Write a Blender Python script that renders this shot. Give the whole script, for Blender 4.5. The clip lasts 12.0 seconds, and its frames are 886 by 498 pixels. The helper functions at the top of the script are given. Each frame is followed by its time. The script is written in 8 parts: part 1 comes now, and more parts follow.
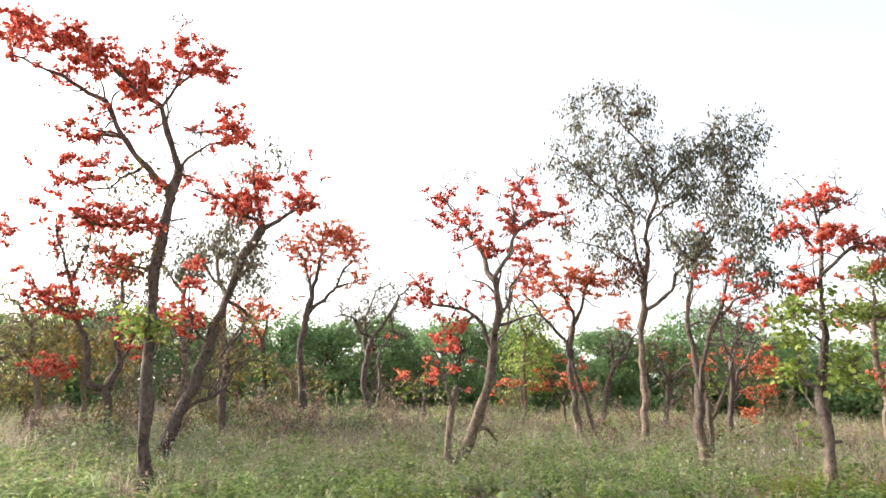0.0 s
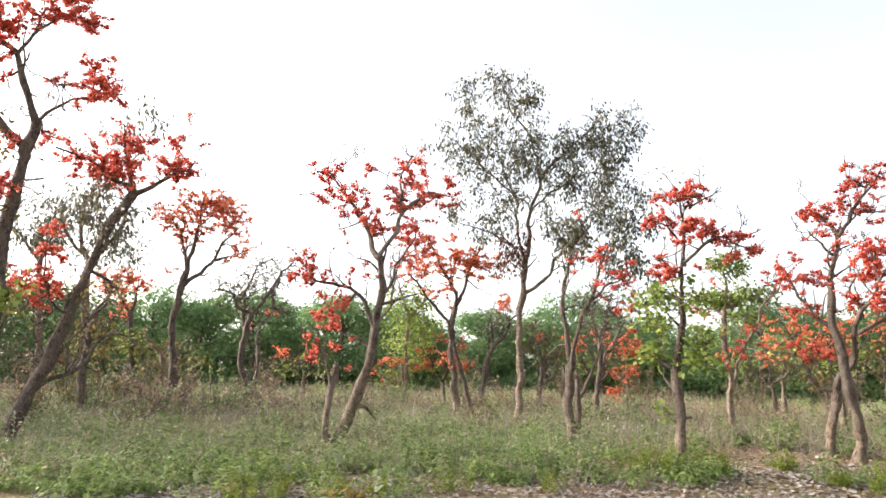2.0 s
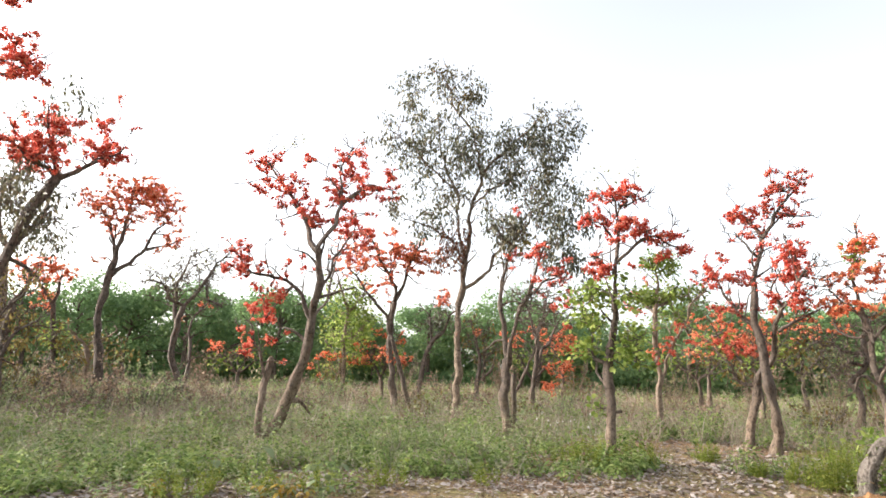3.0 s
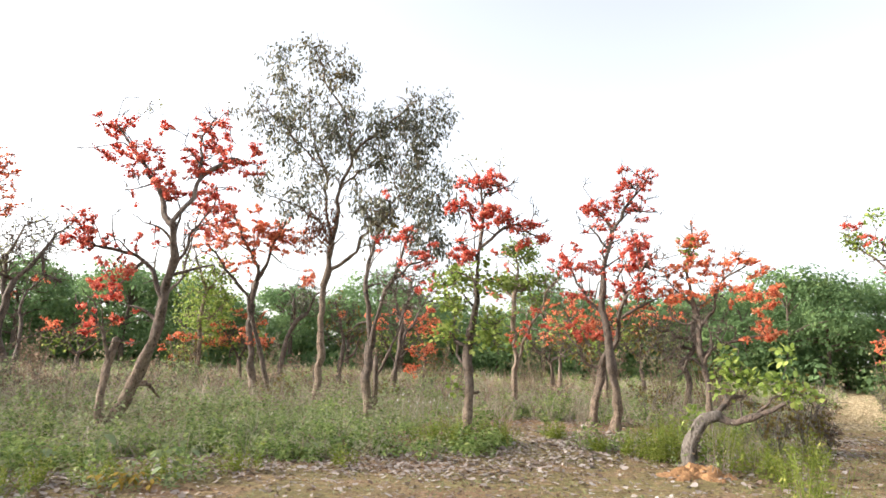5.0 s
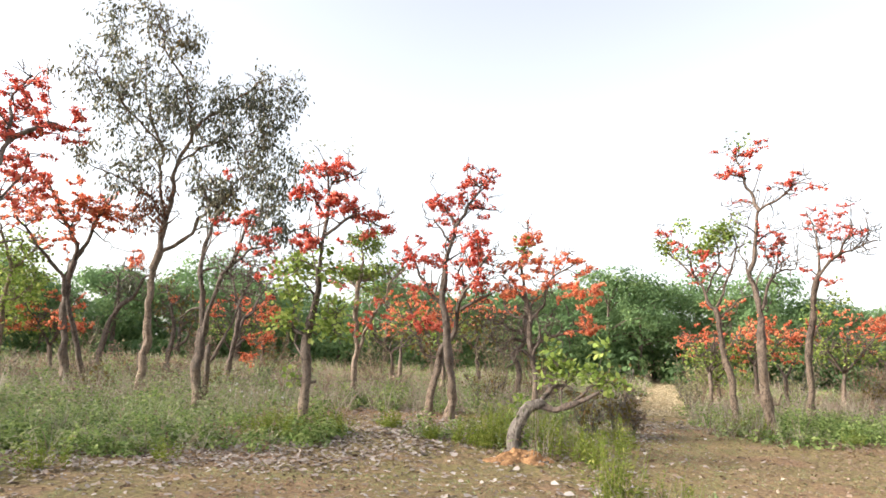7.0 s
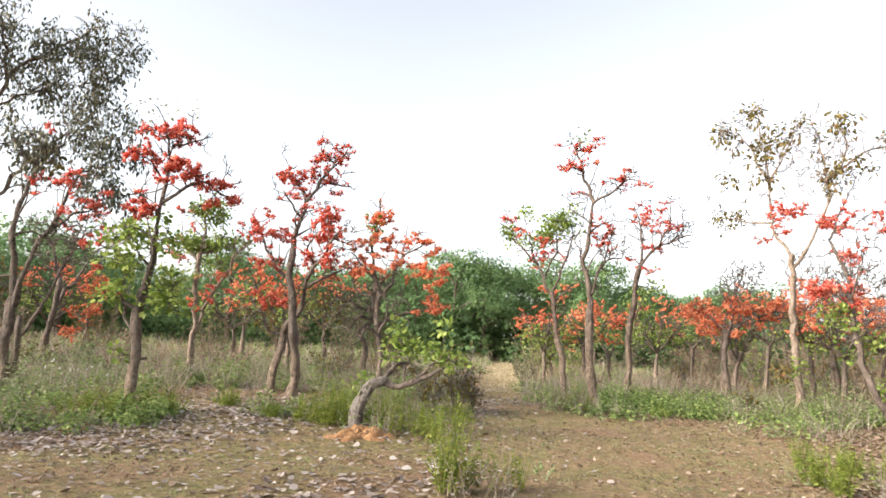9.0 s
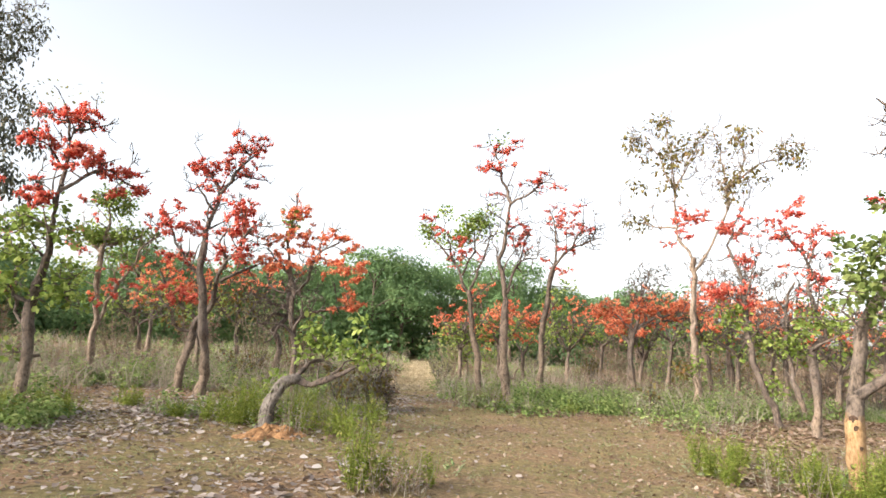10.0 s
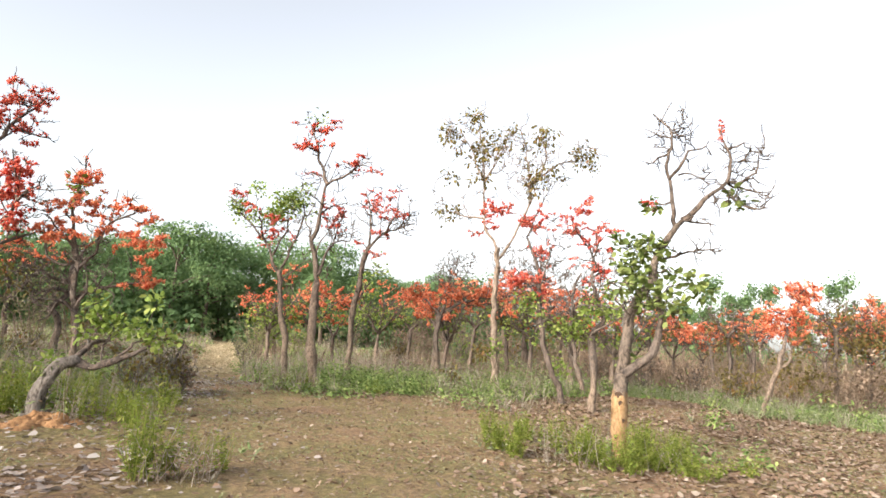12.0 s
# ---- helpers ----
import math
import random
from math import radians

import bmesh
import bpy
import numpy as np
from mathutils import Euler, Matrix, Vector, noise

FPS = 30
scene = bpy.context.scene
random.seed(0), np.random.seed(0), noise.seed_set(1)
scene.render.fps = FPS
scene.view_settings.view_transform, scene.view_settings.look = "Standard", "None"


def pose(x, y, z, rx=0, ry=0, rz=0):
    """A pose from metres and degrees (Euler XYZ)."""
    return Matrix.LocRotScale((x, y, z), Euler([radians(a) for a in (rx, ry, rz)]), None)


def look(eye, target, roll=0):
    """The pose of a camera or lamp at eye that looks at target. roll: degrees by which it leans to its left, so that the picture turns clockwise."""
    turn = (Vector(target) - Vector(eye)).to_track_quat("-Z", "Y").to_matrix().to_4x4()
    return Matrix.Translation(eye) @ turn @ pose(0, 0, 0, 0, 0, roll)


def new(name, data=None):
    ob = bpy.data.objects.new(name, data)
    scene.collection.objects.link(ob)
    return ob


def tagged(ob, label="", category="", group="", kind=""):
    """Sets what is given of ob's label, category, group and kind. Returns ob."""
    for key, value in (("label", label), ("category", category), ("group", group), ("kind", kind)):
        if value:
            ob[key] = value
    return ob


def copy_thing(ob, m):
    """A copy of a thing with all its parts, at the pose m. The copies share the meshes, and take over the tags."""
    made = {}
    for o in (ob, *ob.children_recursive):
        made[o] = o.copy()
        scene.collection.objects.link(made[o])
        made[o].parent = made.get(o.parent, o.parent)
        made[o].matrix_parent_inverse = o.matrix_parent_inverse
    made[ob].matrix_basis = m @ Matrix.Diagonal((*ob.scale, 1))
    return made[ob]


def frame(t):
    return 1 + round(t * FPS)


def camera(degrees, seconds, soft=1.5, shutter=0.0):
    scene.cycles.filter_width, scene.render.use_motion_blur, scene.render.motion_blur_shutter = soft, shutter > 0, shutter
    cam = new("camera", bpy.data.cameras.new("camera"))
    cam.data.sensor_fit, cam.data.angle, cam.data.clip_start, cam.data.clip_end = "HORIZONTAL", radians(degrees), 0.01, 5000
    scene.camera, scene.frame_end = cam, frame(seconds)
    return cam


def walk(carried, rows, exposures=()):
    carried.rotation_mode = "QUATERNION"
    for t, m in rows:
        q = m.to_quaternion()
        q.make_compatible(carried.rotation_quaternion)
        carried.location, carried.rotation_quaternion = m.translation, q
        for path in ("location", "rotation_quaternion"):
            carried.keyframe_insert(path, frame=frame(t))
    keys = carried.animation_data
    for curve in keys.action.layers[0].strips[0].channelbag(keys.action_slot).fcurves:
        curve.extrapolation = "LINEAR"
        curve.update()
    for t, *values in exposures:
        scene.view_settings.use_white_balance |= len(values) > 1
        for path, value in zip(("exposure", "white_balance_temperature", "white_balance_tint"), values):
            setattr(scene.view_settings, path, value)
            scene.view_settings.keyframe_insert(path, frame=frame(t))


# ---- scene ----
cam = camera(68.16, 12.0, 1.6)
EYE = 1.6
# seconds, place (metres), turn (degrees)
PATH = [
    (0, -0.021, -0.089, 0.016, 101.95, -0.93, -0.54),
    (0.5, -0.020, -0.065, 0.009, 101.50, -0.91, -3.31),
    (1, -0.013, -0.048, 0.009, 100.67, -1.23, -5.85),
    (1.5, 0.003, -0.041, 0.006, 100.41, -1.23, -8.24),
    (2, 0.024, -0.036, 0.006, 100.38, -1.39, -10.60),
    (2.5, 0.050, -0.025, -0.000, 100.11, -1.51, -13.18),
    (3, 0.081, -0.009, -0.010, 100.12, -1.64, -15.79),
    (5, 0.117, -0.003, -0.014, 98.97, -1.88, -27.45),
    (5.5, 0.135, -0.008, -0.012, 99.02, -1.90, -30.41),
    (6, 0.143, -0.018, -0.012, 98.73, -2.08, -33.91),
    (6.5, 0.151, -0.029, -0.007, 98.73, -2.37, -37.94),
    (7, 0.167, -0.041, -0.011, 98.63, -2.60, -40.97),
    (9, 0.201, -0.063, -0.018, 97.45, -3.43, -54.07),
    (9.5, 0.217, -0.086, -0.024, 97.55, -3.55, -57.40),
    (10, 0.222, -0.117, -0.026, 97.74, -3.68, -61.11),
    (10.5, 0.234, -0.150, -0.030, 97.69, -4.11, -64.91),
    (11, 0.242, -0.173, -0.030, 97.35, -4.50, -69.34),
    (11.5, 0.246, -0.186, -0.028, 97.26, -4.42, -73.49),
    (12, 0.257, -0.203, -0.032, 97.38, -4.36, -77.27),
]
walk(cam, [(t, pose(x, y, EYE + z, rx, ry, rz)) for t, x, y, z, rx, ry, rz in PATH], ((0.0, 2.56), (3.0, 2.52), (6.0, 2.46), (9.0, 2.36), (12.0, 2.21)))

# ---- light: a hazy late-afternoon sky, the sun low on the side of the big flame tree ----
SUN_BEARING, SUN_HEIGHT = -58.0, 24.0
world = bpy.data.worlds.new("hazy_sky")
scene.world = world
world.use_nodes = True
wn = world.node_tree
sky = wn.nodes.new("ShaderNodeTexSky")
sky.sky_type = "NISHITA"
sky.sun_disc = False
sky.sun_elevation, sky.sun_rotation = radians(SUN_HEIGHT), radians(SUN_BEARING)
sky.air_density, sky.dust_density, sky.ozone_density = 1.0, 2.0, 1.0
back = wn.nodes["Background"]
back.inputs["Strength"].default_value = 0.072
haze = wn.nodes.new("ShaderNodeHueSaturation")
haze.inputs["Saturation"].default_value = 0.3
wn.links.new(sky.outputs["Color"], haze.inputs["Color"])
wn.links.new(haze.outputs["Color"], back.inputs["Color"])

lamp = bpy.data.lights.new("sun", "SUN")
lamp.energy, lamp.angle, lamp.color = 2.25, radians(28), (1.0, 0.92, 0.8)
sun = new("sun", lamp)
sb, sh = radians(SUN_BEARING), radians(SUN_HEIGHT)
sun.matrix_world = look((math.sin(sb) * 60 * math.cos(sh), math.cos(sb) * 60 * math.cos(sh), 60 * math.sin(sh)), (0, 0, 0))

# ---- materials ----
def material(name):
    m = bpy.data.materials.new(name)
    m.use_nodes = True
    return m, m.node_tree.nodes, m.node_tree.links, m.node_tree.nodes["Principled BSDF"]


def ramp(nodes, links, source, stops):
    r = nodes.new("ShaderNodeValToRGB")
    e = r.color_ramp.elements
    while len(e) < len(stops):
        e.new(0.5)
    for k, (p, c) in enumerate(stops):
        e[k].position, e[k].color = p, (*c, 1)
    links.new(source, r.inputs["Fac"])
    return r.outputs["Color"]


def noise_node(nodes, links, coords, scale, detail=4.0, rough=0.6):
    n = nodes.new("ShaderNodeTexNoise")
    n.inputs["Scale"].default_value, n.inputs["Detail"].default_value, n.inputs["Roughness"].default_value = scale, detail, rough
    links.new(coords, n.inputs["Vector"])
    return n.outputs["Fac"]


def blend(nodes, links, fac, a, b, mode="MIX"):
    m = nodes.new("ShaderNodeMix")
    m.data_type, m.blend_type = "RGBA", mode
    for value, slot in ((fac, m.inputs["Factor"]), (a, m.inputs["A"]), (b, m.inputs["B"])):
        if isinstance(value, (int, float)):
            slot.default_value = value
        elif isinstance(value, tuple):
            slot.default_value = (*value, 1)
        else:
            links.new(value, slot)
    return [o for o in m.outputs if o.type == "RGBA"][0]


def bump(nodes, links, height, shader, strength, distance):
    b = nodes.new("ShaderNodeBump")
    b.inputs["Strength"].default_value, b.inputs["Distance"].default_value = strength, distance
    links.new(height, b.inputs["Height"])
    links.new(b.outputs["Normal"], shader.inputs["Normal"])


def bark(name, dark, mid, pale, patch, dust=0.0, bare=None):
    """Furrowed bark: long vertical cracks, grey lichen patches, termite-dusted tan foot up to about the height dust, or bare wood of the colours bare."""
    m, n, l, p = material(name)
    at = n.new("ShaderNodeTexCoord").outputs["Object"]
    squash = n.new("ShaderNodeMapping")
    squash.inputs["Scale"].default_value = (1, 1, 0.5)
    l.new(at, squash.inputs["Vector"])
    coarse = noise_node(n, l, squash.outputs["Vector"], 13, 8, 0.78)
    crust = n.new("ShaderNodeTexVoronoi")
    crust.inputs["Scale"].default_value = 34
    l.new(squash.outputs["Vector"], crust.inputs["Vector"])
    mixed = n.new("ShaderNodeMath")
    mixed.operation = "MULTIPLY_ADD"
    l.new(crust.outputs["Distance"], mixed.inputs[0])
    mixed.inputs[1].default_value = 0.22
    l.new(coarse, mixed.inputs[2])
    cracks = mixed.outputs[0]
    stains = noise_node(n, l, at, 3.4, 6, 0.7)
    c = ramp(n, l, cracks, ((0.47, dark), (0.56, mid), (0.68, pale)))
    c2 = blend(n, l, ramp(n, l, stains, ((0.44, (0, 0, 0)), (0.62, (0.8, 0.8, 0.8)))), c, patch)
    scabs = noise_node(n, l, squash.outputs["Vector"], 5.5, 6, 0.7)
    c2 = blend(n, l, ramp(n, l, scabs, ((0.52, (0, 0, 0)), (0.62, (0.8, 0.8, 0.8)))), c2, blend(n, l, 0.55, c, dark))
    if dust:
        high = n.new("ShaderNodeSeparateXYZ")
        l.new(at, high.inputs["Vector"])
        ragged = n.new("ShaderNodeMath")
        ragged.operation = "MULTIPLY_ADD"
        l.new(stains, ragged.inputs[0])
        ragged.inputs[1].default_value = 1.6
        l.new(high.outputs["Z"], ragged.inputs[2])
        foot = n.new("ShaderNodeMapRange")
        foot.inputs["From Min"].default_value, foot.inputs["From Max"].default_value = dust * 0.7 + 0.8, dust * 1.6 + 0.8
        foot.inputs["To Min"].default_value, foot.inputs["To Max"].default_value = 0.68, 0.0
        l.new(ragged.outputs[0], foot.inputs["Value"])
        if bare:
            ragged.inputs[1].default_value = 0.7
            foot.inputs["From Min"].default_value, foot.inputs["From Max"].default_value = dust + 0.3, dust + 0.4
            foot.inputs["To Min"].default_value = 0.95
        tan = ramp(n, l, cracks, ((0.44, bare[0]), (0.56, bare[1]), (0.74, bare[2]))) if bare else ramp(n, l, cracks, ((0.46, (0.046, 0.031, 0.021)), (0.55, (0.155, 0.11, 0.076)), (0.68, (0.29, 0.215, 0.155))))
        c2 = blend(n, l, foot.outputs["Result"], c2, tan)
    l.new(c2, p.inputs["Base Color"])
    p.inputs["Roughness"].default_value = 0.9
    bump(n, l, cracks, p, 1.0, 0.035)
    return m


def foliage(name, stops, glow=0.35, rough=0.55, other=None, single=False, sheen=0.12):
    """Thin leaf or petal: tint by leaf, drifts of another tint, some light passing through."""
    m, n, l, p = material(name)
    rnd = n.new("ShaderNodeObjectInfo").outputs["Random"] if single else n.new("ShaderNodeNewGeometry").outputs["Random Per Island"]
    c = ramp(n, l, rnd, stops)
    at = n.new("ShaderNodeTexCoord").outputs["Object"]
    patch = noise_node(n, l, at, 0.9, 3)
    if other:
        drift = noise_node(n, l, at, 0.55, 5, 0.65)
        c = blend(n, l, ramp(n, l, drift, ((0.5, (0, 0, 0)), (0.64, (0.75, 0.75, 0.75)))), c, other)
    hsv = n.new("ShaderNodeHueSaturation")
    l.new(c, hsv.inputs["Color"])
    val = n.new("ShaderNodeMapRange")
    val.inputs["To Min"].default_value, val.inputs["To Max"].default_value = 0.7, 1.3
    l.new(patch, val.inputs["Value"])
    l.new(val.outputs["Result"], hsv.inputs["Value"])
    l.new(hsv.outputs["Color"], p.inputs["Base Color"])
    p.inputs["Roughness"].default_value = rough
    p.inputs["Specular IOR Level"].default_value = sheen
    thin = n.new("ShaderNodeBsdfTranslucent")
    l.new(hsv.outputs["Color"], thin.inputs["Color"])
    mix = n.new("ShaderNodeMixShader")
    mix.inputs["Fac"].default_value = glow
    l.new(p.outputs["BSDF"], mix.inputs[1])
    l.new(thin.outputs["BSDF"], mix.inputs[2])
    l.new(mix.outputs["Shader"], n["Material Output"].inputs["Surface"])
    return m


BARK = bark("flame_tree_bark", (0.012, 0.0085, 0.0066), (0.058, 0.041, 0.031), (0.14, 0.1, 0.076), (0.15, 0.118, 0.098), 0.75)
# Dark bark; for the 'shade' trees their backlit darkness is put into the colour.
BARK_DARK_SHADED = bark("blackish_shaded_bark", (0.012, 0.0085, 0.007), (0.06, 0.043, 0.034), (0.15, 0.108, 0.084), (0.1, 0.076, 0.062))
BARK_BROWN = bark("brown_bark", (0.05, 0.034, 0.023), (0.16, 0.112, 0.078), (0.28, 0.205, 0.15), (0.2, 0.155, 0.125), 1.0)
BARK_TALL = bark("tall_tree_bark", (0.022, 0.015, 0.0105), (0.1, 0.07, 0.05), (0.2, 0.145, 0.108), (0.13, 0.097, 0.074), 2.4)
BARK_ASHEN = bark("ashen_bark", (0.013, 0.0095, 0.0078), (0.065, 0.046, 0.037), (0.15, 0.11, 0.088), (0.17, 0.135, 0.115), 1.5)
BARK_DUSTY = bark("dusty_bark", (0.012, 0.0085, 0.0066), (0.062, 0.043, 0.032), (0.15, 0.105, 0.078), (0.095, 0.07, 0.055), 1.5)
BARK_PALE = bark("pale_bark", (0.07, 0.05, 0.036), (0.2, 0.15, 0.108), (0.32, 0.25, 0.19), (0.17, 0.14, 0.115))
BARK_STRIPPED = bark("stripped_bark", (0.02, 0.014, 0.01), (0.085, 0.062, 0.046), (0.18, 0.135, 0.102), (0.13, 0.1, 0.08), 1.0, ((0.11, 0.058, 0.024), (0.27, 0.155, 0.066), (0.38, 0.245, 0.125)))
BARK_GREY = bark("grey_bark", (0.03, 0.023, 0.019), (0.115, 0.095, 0.08), (0.23, 0.2, 0.175), (0.075, 0.06, 0.05))
BLOSSOM = foliage("flame_blossom", ((0.0, (0.36, 0.04, 0.032)), (0.3, (0.61, 0.1, 0.07)), (0.7, (0.75, 0.19, 0.13)), (1.0, (0.84, 0.36, 0.25))), 0.5)
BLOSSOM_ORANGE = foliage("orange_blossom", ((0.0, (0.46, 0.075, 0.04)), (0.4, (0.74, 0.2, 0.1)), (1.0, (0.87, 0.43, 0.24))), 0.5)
LEAF_GREEN = foliage("fresh_leaf", ((0.0, (0.1, 0.15, 0.03)), (0.5, (0.22, 0.3, 0.066)), (1.0, (0.38, 0.43, 0.13))), 0.45)
LEAF_DARK = foliage("grey_green_leaf", ((0.0, (0.05, 0.054, 0.036)), (0.6, (0.1, 0.105, 0.066)), (0.9, (0.17, 0.165, 0.1)), (1.0, (0.2, 0.15, 0.08))), 0.28, 0.42, (0.13, 0.1, 0.05), False, 0.45)
LEAF_RUST = foliage("rust_leaf", ((0.0, (0.07, 0.028, 0.018)), (0.6, (0.15, 0.065, 0.042)), (1.0, (0.25, 0.12, 0.07))), 0.3)
LEAF_BROWN = foliage("withering_leaf", ((0.0, (0.10, 0.08, 0.03)), (0.5, (0.18, 0.14, 0.05)), (0.85, (0.22, 0.19, 0.07)), (1.0, (0.24, 0.11, 0.045))), 0.45)
LEAF_PALE = foliage("pale_bud_leaf", ((0.0, (0.17, 0.17, 0.08)), (1.0, (0.34, 0.33, 0.17))), 0.4)
# Distance haze is put into this colour: greens lifted and turned bluer.
LEAF_WOOD_HAZY = foliage("hazy_woodland_leaf", ((0.0, (0.108, 0.175, 0.086)), (0.5, (0.134, 0.215, 0.095)), (1.0, (0.16, 0.247, 0.104))), 0.5, 0.75, (0.19, 0.26, 0.098), False, 0.05)
HERB = foliage("herb_leaf", ((0.0, (0.115, 0.165, 0.07)), (0.45, (0.225, 0.295, 0.125)), (0.8, (0.33, 0.375, 0.19)), (1.0, (0.4, 0.33, 0.235))), 0.42, 0.6, (0.37, 0.32, 0.245))
HERB_BRIGHT = foliage("bright_weed_leaf", ((0.0, (0.11, 0.155, 0.028)), (0.6, (0.23, 0.285, 0.055)), (1.0, (0.37, 0.36, 0.1))), 0.42)
STRAW = foliage("dry_grass", ((0.0, (0.2, 0.15, 0.115)), (0.5, (0.38, 0.31, 0.255)), (0.8, (0.3, 0.28, 0.2)), (1.0, (0.52, 0.45, 0.39))), 0.5, 0.8)
SCRUB = foliage("brown_scrub", ((0.0, (0.13, 0.088, 0.062)), (0.5, (0.275, 0.195, 0.14)), (1.0, (0.42, 0.315, 0.235))), 0.4, 0.8, (0.25, 0.215, 0.13))
# Dry grass lightened in colour to show sunlight on the woodland way.
TURF = foliage("sunlit_dry_grass", ((0.0, (0.3, 0.25, 0.15)), (0.5, (0.45, 0.37, 0.245)), (1.0, (0.6, 0.5, 0.35))), 0.4, 0.9)
GRASS = foliage("coarse_grass", ((0.0, (0.12, 0.17, 0.06)), (0.5, (0.24, 0.29, 0.13)), (1.0, (0.42, 0.42, 0.29))), 0.45, 0.6)
LITTER = foliage("fallen_leaf", ((0.0, (0.13, 0.085, 0.062)), (0.25, (0.24, 0.188, 0.158)), (0.7, (0.335, 0.285, 0.255)), (1.0, (0.42, 0.375, 0.345))), 0.1, 0.7)
LITTER_TAN = foliage("tan_fallen_leaf", ((0.0, (0.13, 0.075, 0.045)), (0.3, (0.21, 0.138, 0.095)), (0.75, (0.27, 0.195, 0.145)), (1.0, (0.36, 0.29, 0.235))), 0.1, 0.75)
LITTER_SINGLE = foliage("single_fallen_leaf", ((0.0, (0.12, 0.07, 0.045)), (0.4, (0.19, 0.13, 0.095)), (0.8, (0.26, 0.2, 0.16)), (1.0, (0.31, 0.255, 0.215))), 0.1, 0.8, None, True)
WEED = foliage("weed_leaf", ((0.0, (0.09, 0.145, 0.042)), (0.5, (0.215, 0.3, 0.09)), (1.0, (0.37, 0.42, 0.16))), 0.42, 0.6)
YELLOW = foliage("yellow_leaf", ((0.0, (0.27, 0.17, 0.035)), (1.0, (0.46, 0.33, 0.07))), 0.35)
LEAF_OLIVE = foliage("olive_leaf", ((0.0, (0.07, 0.1, 0.028)), (0.5, (0.14, 0.18, 0.052)), (1.0, (0.25, 0.285, 0.1))), 0.34)
GLAUCOUS = foliage("grey_green_big_leaf", ((0.0, (0.13, 0.18, 0.085)), (1.0, (0.25, 0.3, 0.16))), 0.3)


def soil_material():
    """Trodden earth: brown dust, mossy green film, reddish patches and crumbs."""
    m, n, l, p = material("trodden_earth")
    at = n.new("ShaderNodeTexCoord").outputs["Object"]
    wide = noise_node(n, l, at, 0.35, 5, 0.6)
    mid = noise_node(n, l, at, 1.7, 6, 0.65)
    fine = noise_node(n, l, at, 11, 10, 0.86)
    earth = ramp(n, l, fine, ((0.34, (0.07, 0.042, 0.022)), (0.49, (0.24, 0.153, 0.074)), (0.66, (0.445, 0.305, 0.16))))
    green = ramp(n, l, fine, ((0.34, (0.055, 0.047, 0.014)), (0.5, (0.19, 0.155, 0.05)), (0.68, (0.34, 0.27, 0.1))))
    red = ramp(n, l, fine, ((0.34, (0.11, 0.055, 0.03)), (0.52, (0.27, 0.155, 0.085)), (0.7, (0.46, 0.29, 0.17))))
    c = blend(n, l, ramp(n, l, mid, ((0.38, (0, 0, 0)), (0.54, (0.85, 0.85, 0.85)))), earth, green)
    c = blend(n, l, ramp(n, l, wide, ((0.5, (0, 0, 0)), (0.63, (0.85, 0.85, 0.85)))), c, red)
    l.new(c, p.inputs["Base Color"])
    p.inputs["Roughness"].default_value = 0.95
    bump(n, l, fine, p, 1.0, 0.05)
    return m


SOIL = soil_material()


def mound_material():
    m, n, l, p = material("orange_earth")
    at = n.new("ShaderNodeTexCoord").outputs["Object"]
    fine = noise_node(n, l, at, 14, 7, 0.75)
    l.new(ramp(n, l, fine, ((0.3, (0.12, 0.055, 0.024)), (0.5, (0.34, 0.175, 0.075)), (0.7, (0.52, 0.31, 0.15)))), p.inputs["Base Color"])
    p.inputs["Roughness"].default_value = 1.0
    bump(n, l, fine, p, 1.0, 0.04)
    return m


MOUND = mound_material()

# ---- mesh helpers ----
rng = np.random.default_rng(7)


def mesh_object(name, verts, faces, mat, parent=None, label="", kind="", smooth=False):
    """One mesh object from arrays; faces all have the same number of corners."""
    verts, faces = np.asarray(verts, dtype=np.float32), np.asarray(faces, dtype=np.int32)
    me = bpy.data.meshes.new(name)
    k = faces.shape[1]
    me.vertices.add(len(verts))
    me.vertices.foreach_set("co", verts.ravel())
    me.loops.add(faces.size)
    me.loops.foreach_set("vertex_index", faces.ravel())
    me.polygons.add(len(faces))
    me.polygons.foreach_set("loop_start", np.arange(len(faces), dtype=np.int32) * k)
    if smooth:
        me.polygons.foreach_set("use_smooth", np.ones(len(faces), dtype=bool))
    me.materials.append(mat)
    me.update(calc_edges=True)
    me.validate()
    ob = new(name, me)
    if parent is not None:
        ob.parent = parent
    return tagged(ob, label=label, kind=kind)


def unit(v):
    return v / np.maximum(np.linalg.norm(v, axis=-1, keepdims=True), 1e-9)


def flakes(at, way, length, width, fold=0.25, shape=0.45, face=None):
    """Small leaves or petals: a diamond folded along its midrib, turned to face a way if one is given. Triangles."""
    n = len(at)
    way = unit(way)
    if face is None:
        side = unit(np.cross(way, rng.normal(size=(n, 3))))
    else:
        face = unit(face)
        way = unit(way - face * (way * face).sum(1, keepdims=True))
        side = unit(np.cross(way, face))
    up = np.cross(side, way)
    L, W = np.broadcast_to(length, n)[:, None], np.broadcast_to(width, n)[:, None]
    mid = at + way * L * shape + up * W * fold
    v = np.stack([at, mid + side * W * 0.5, at + way * L, mid - side * W * 0.5], 1).reshape(-1, 3)
    k = np.arange(n)[:, None] * 4
    return v, np.concatenate([k + [0, 1, 2], k + [0, 2, 3]])


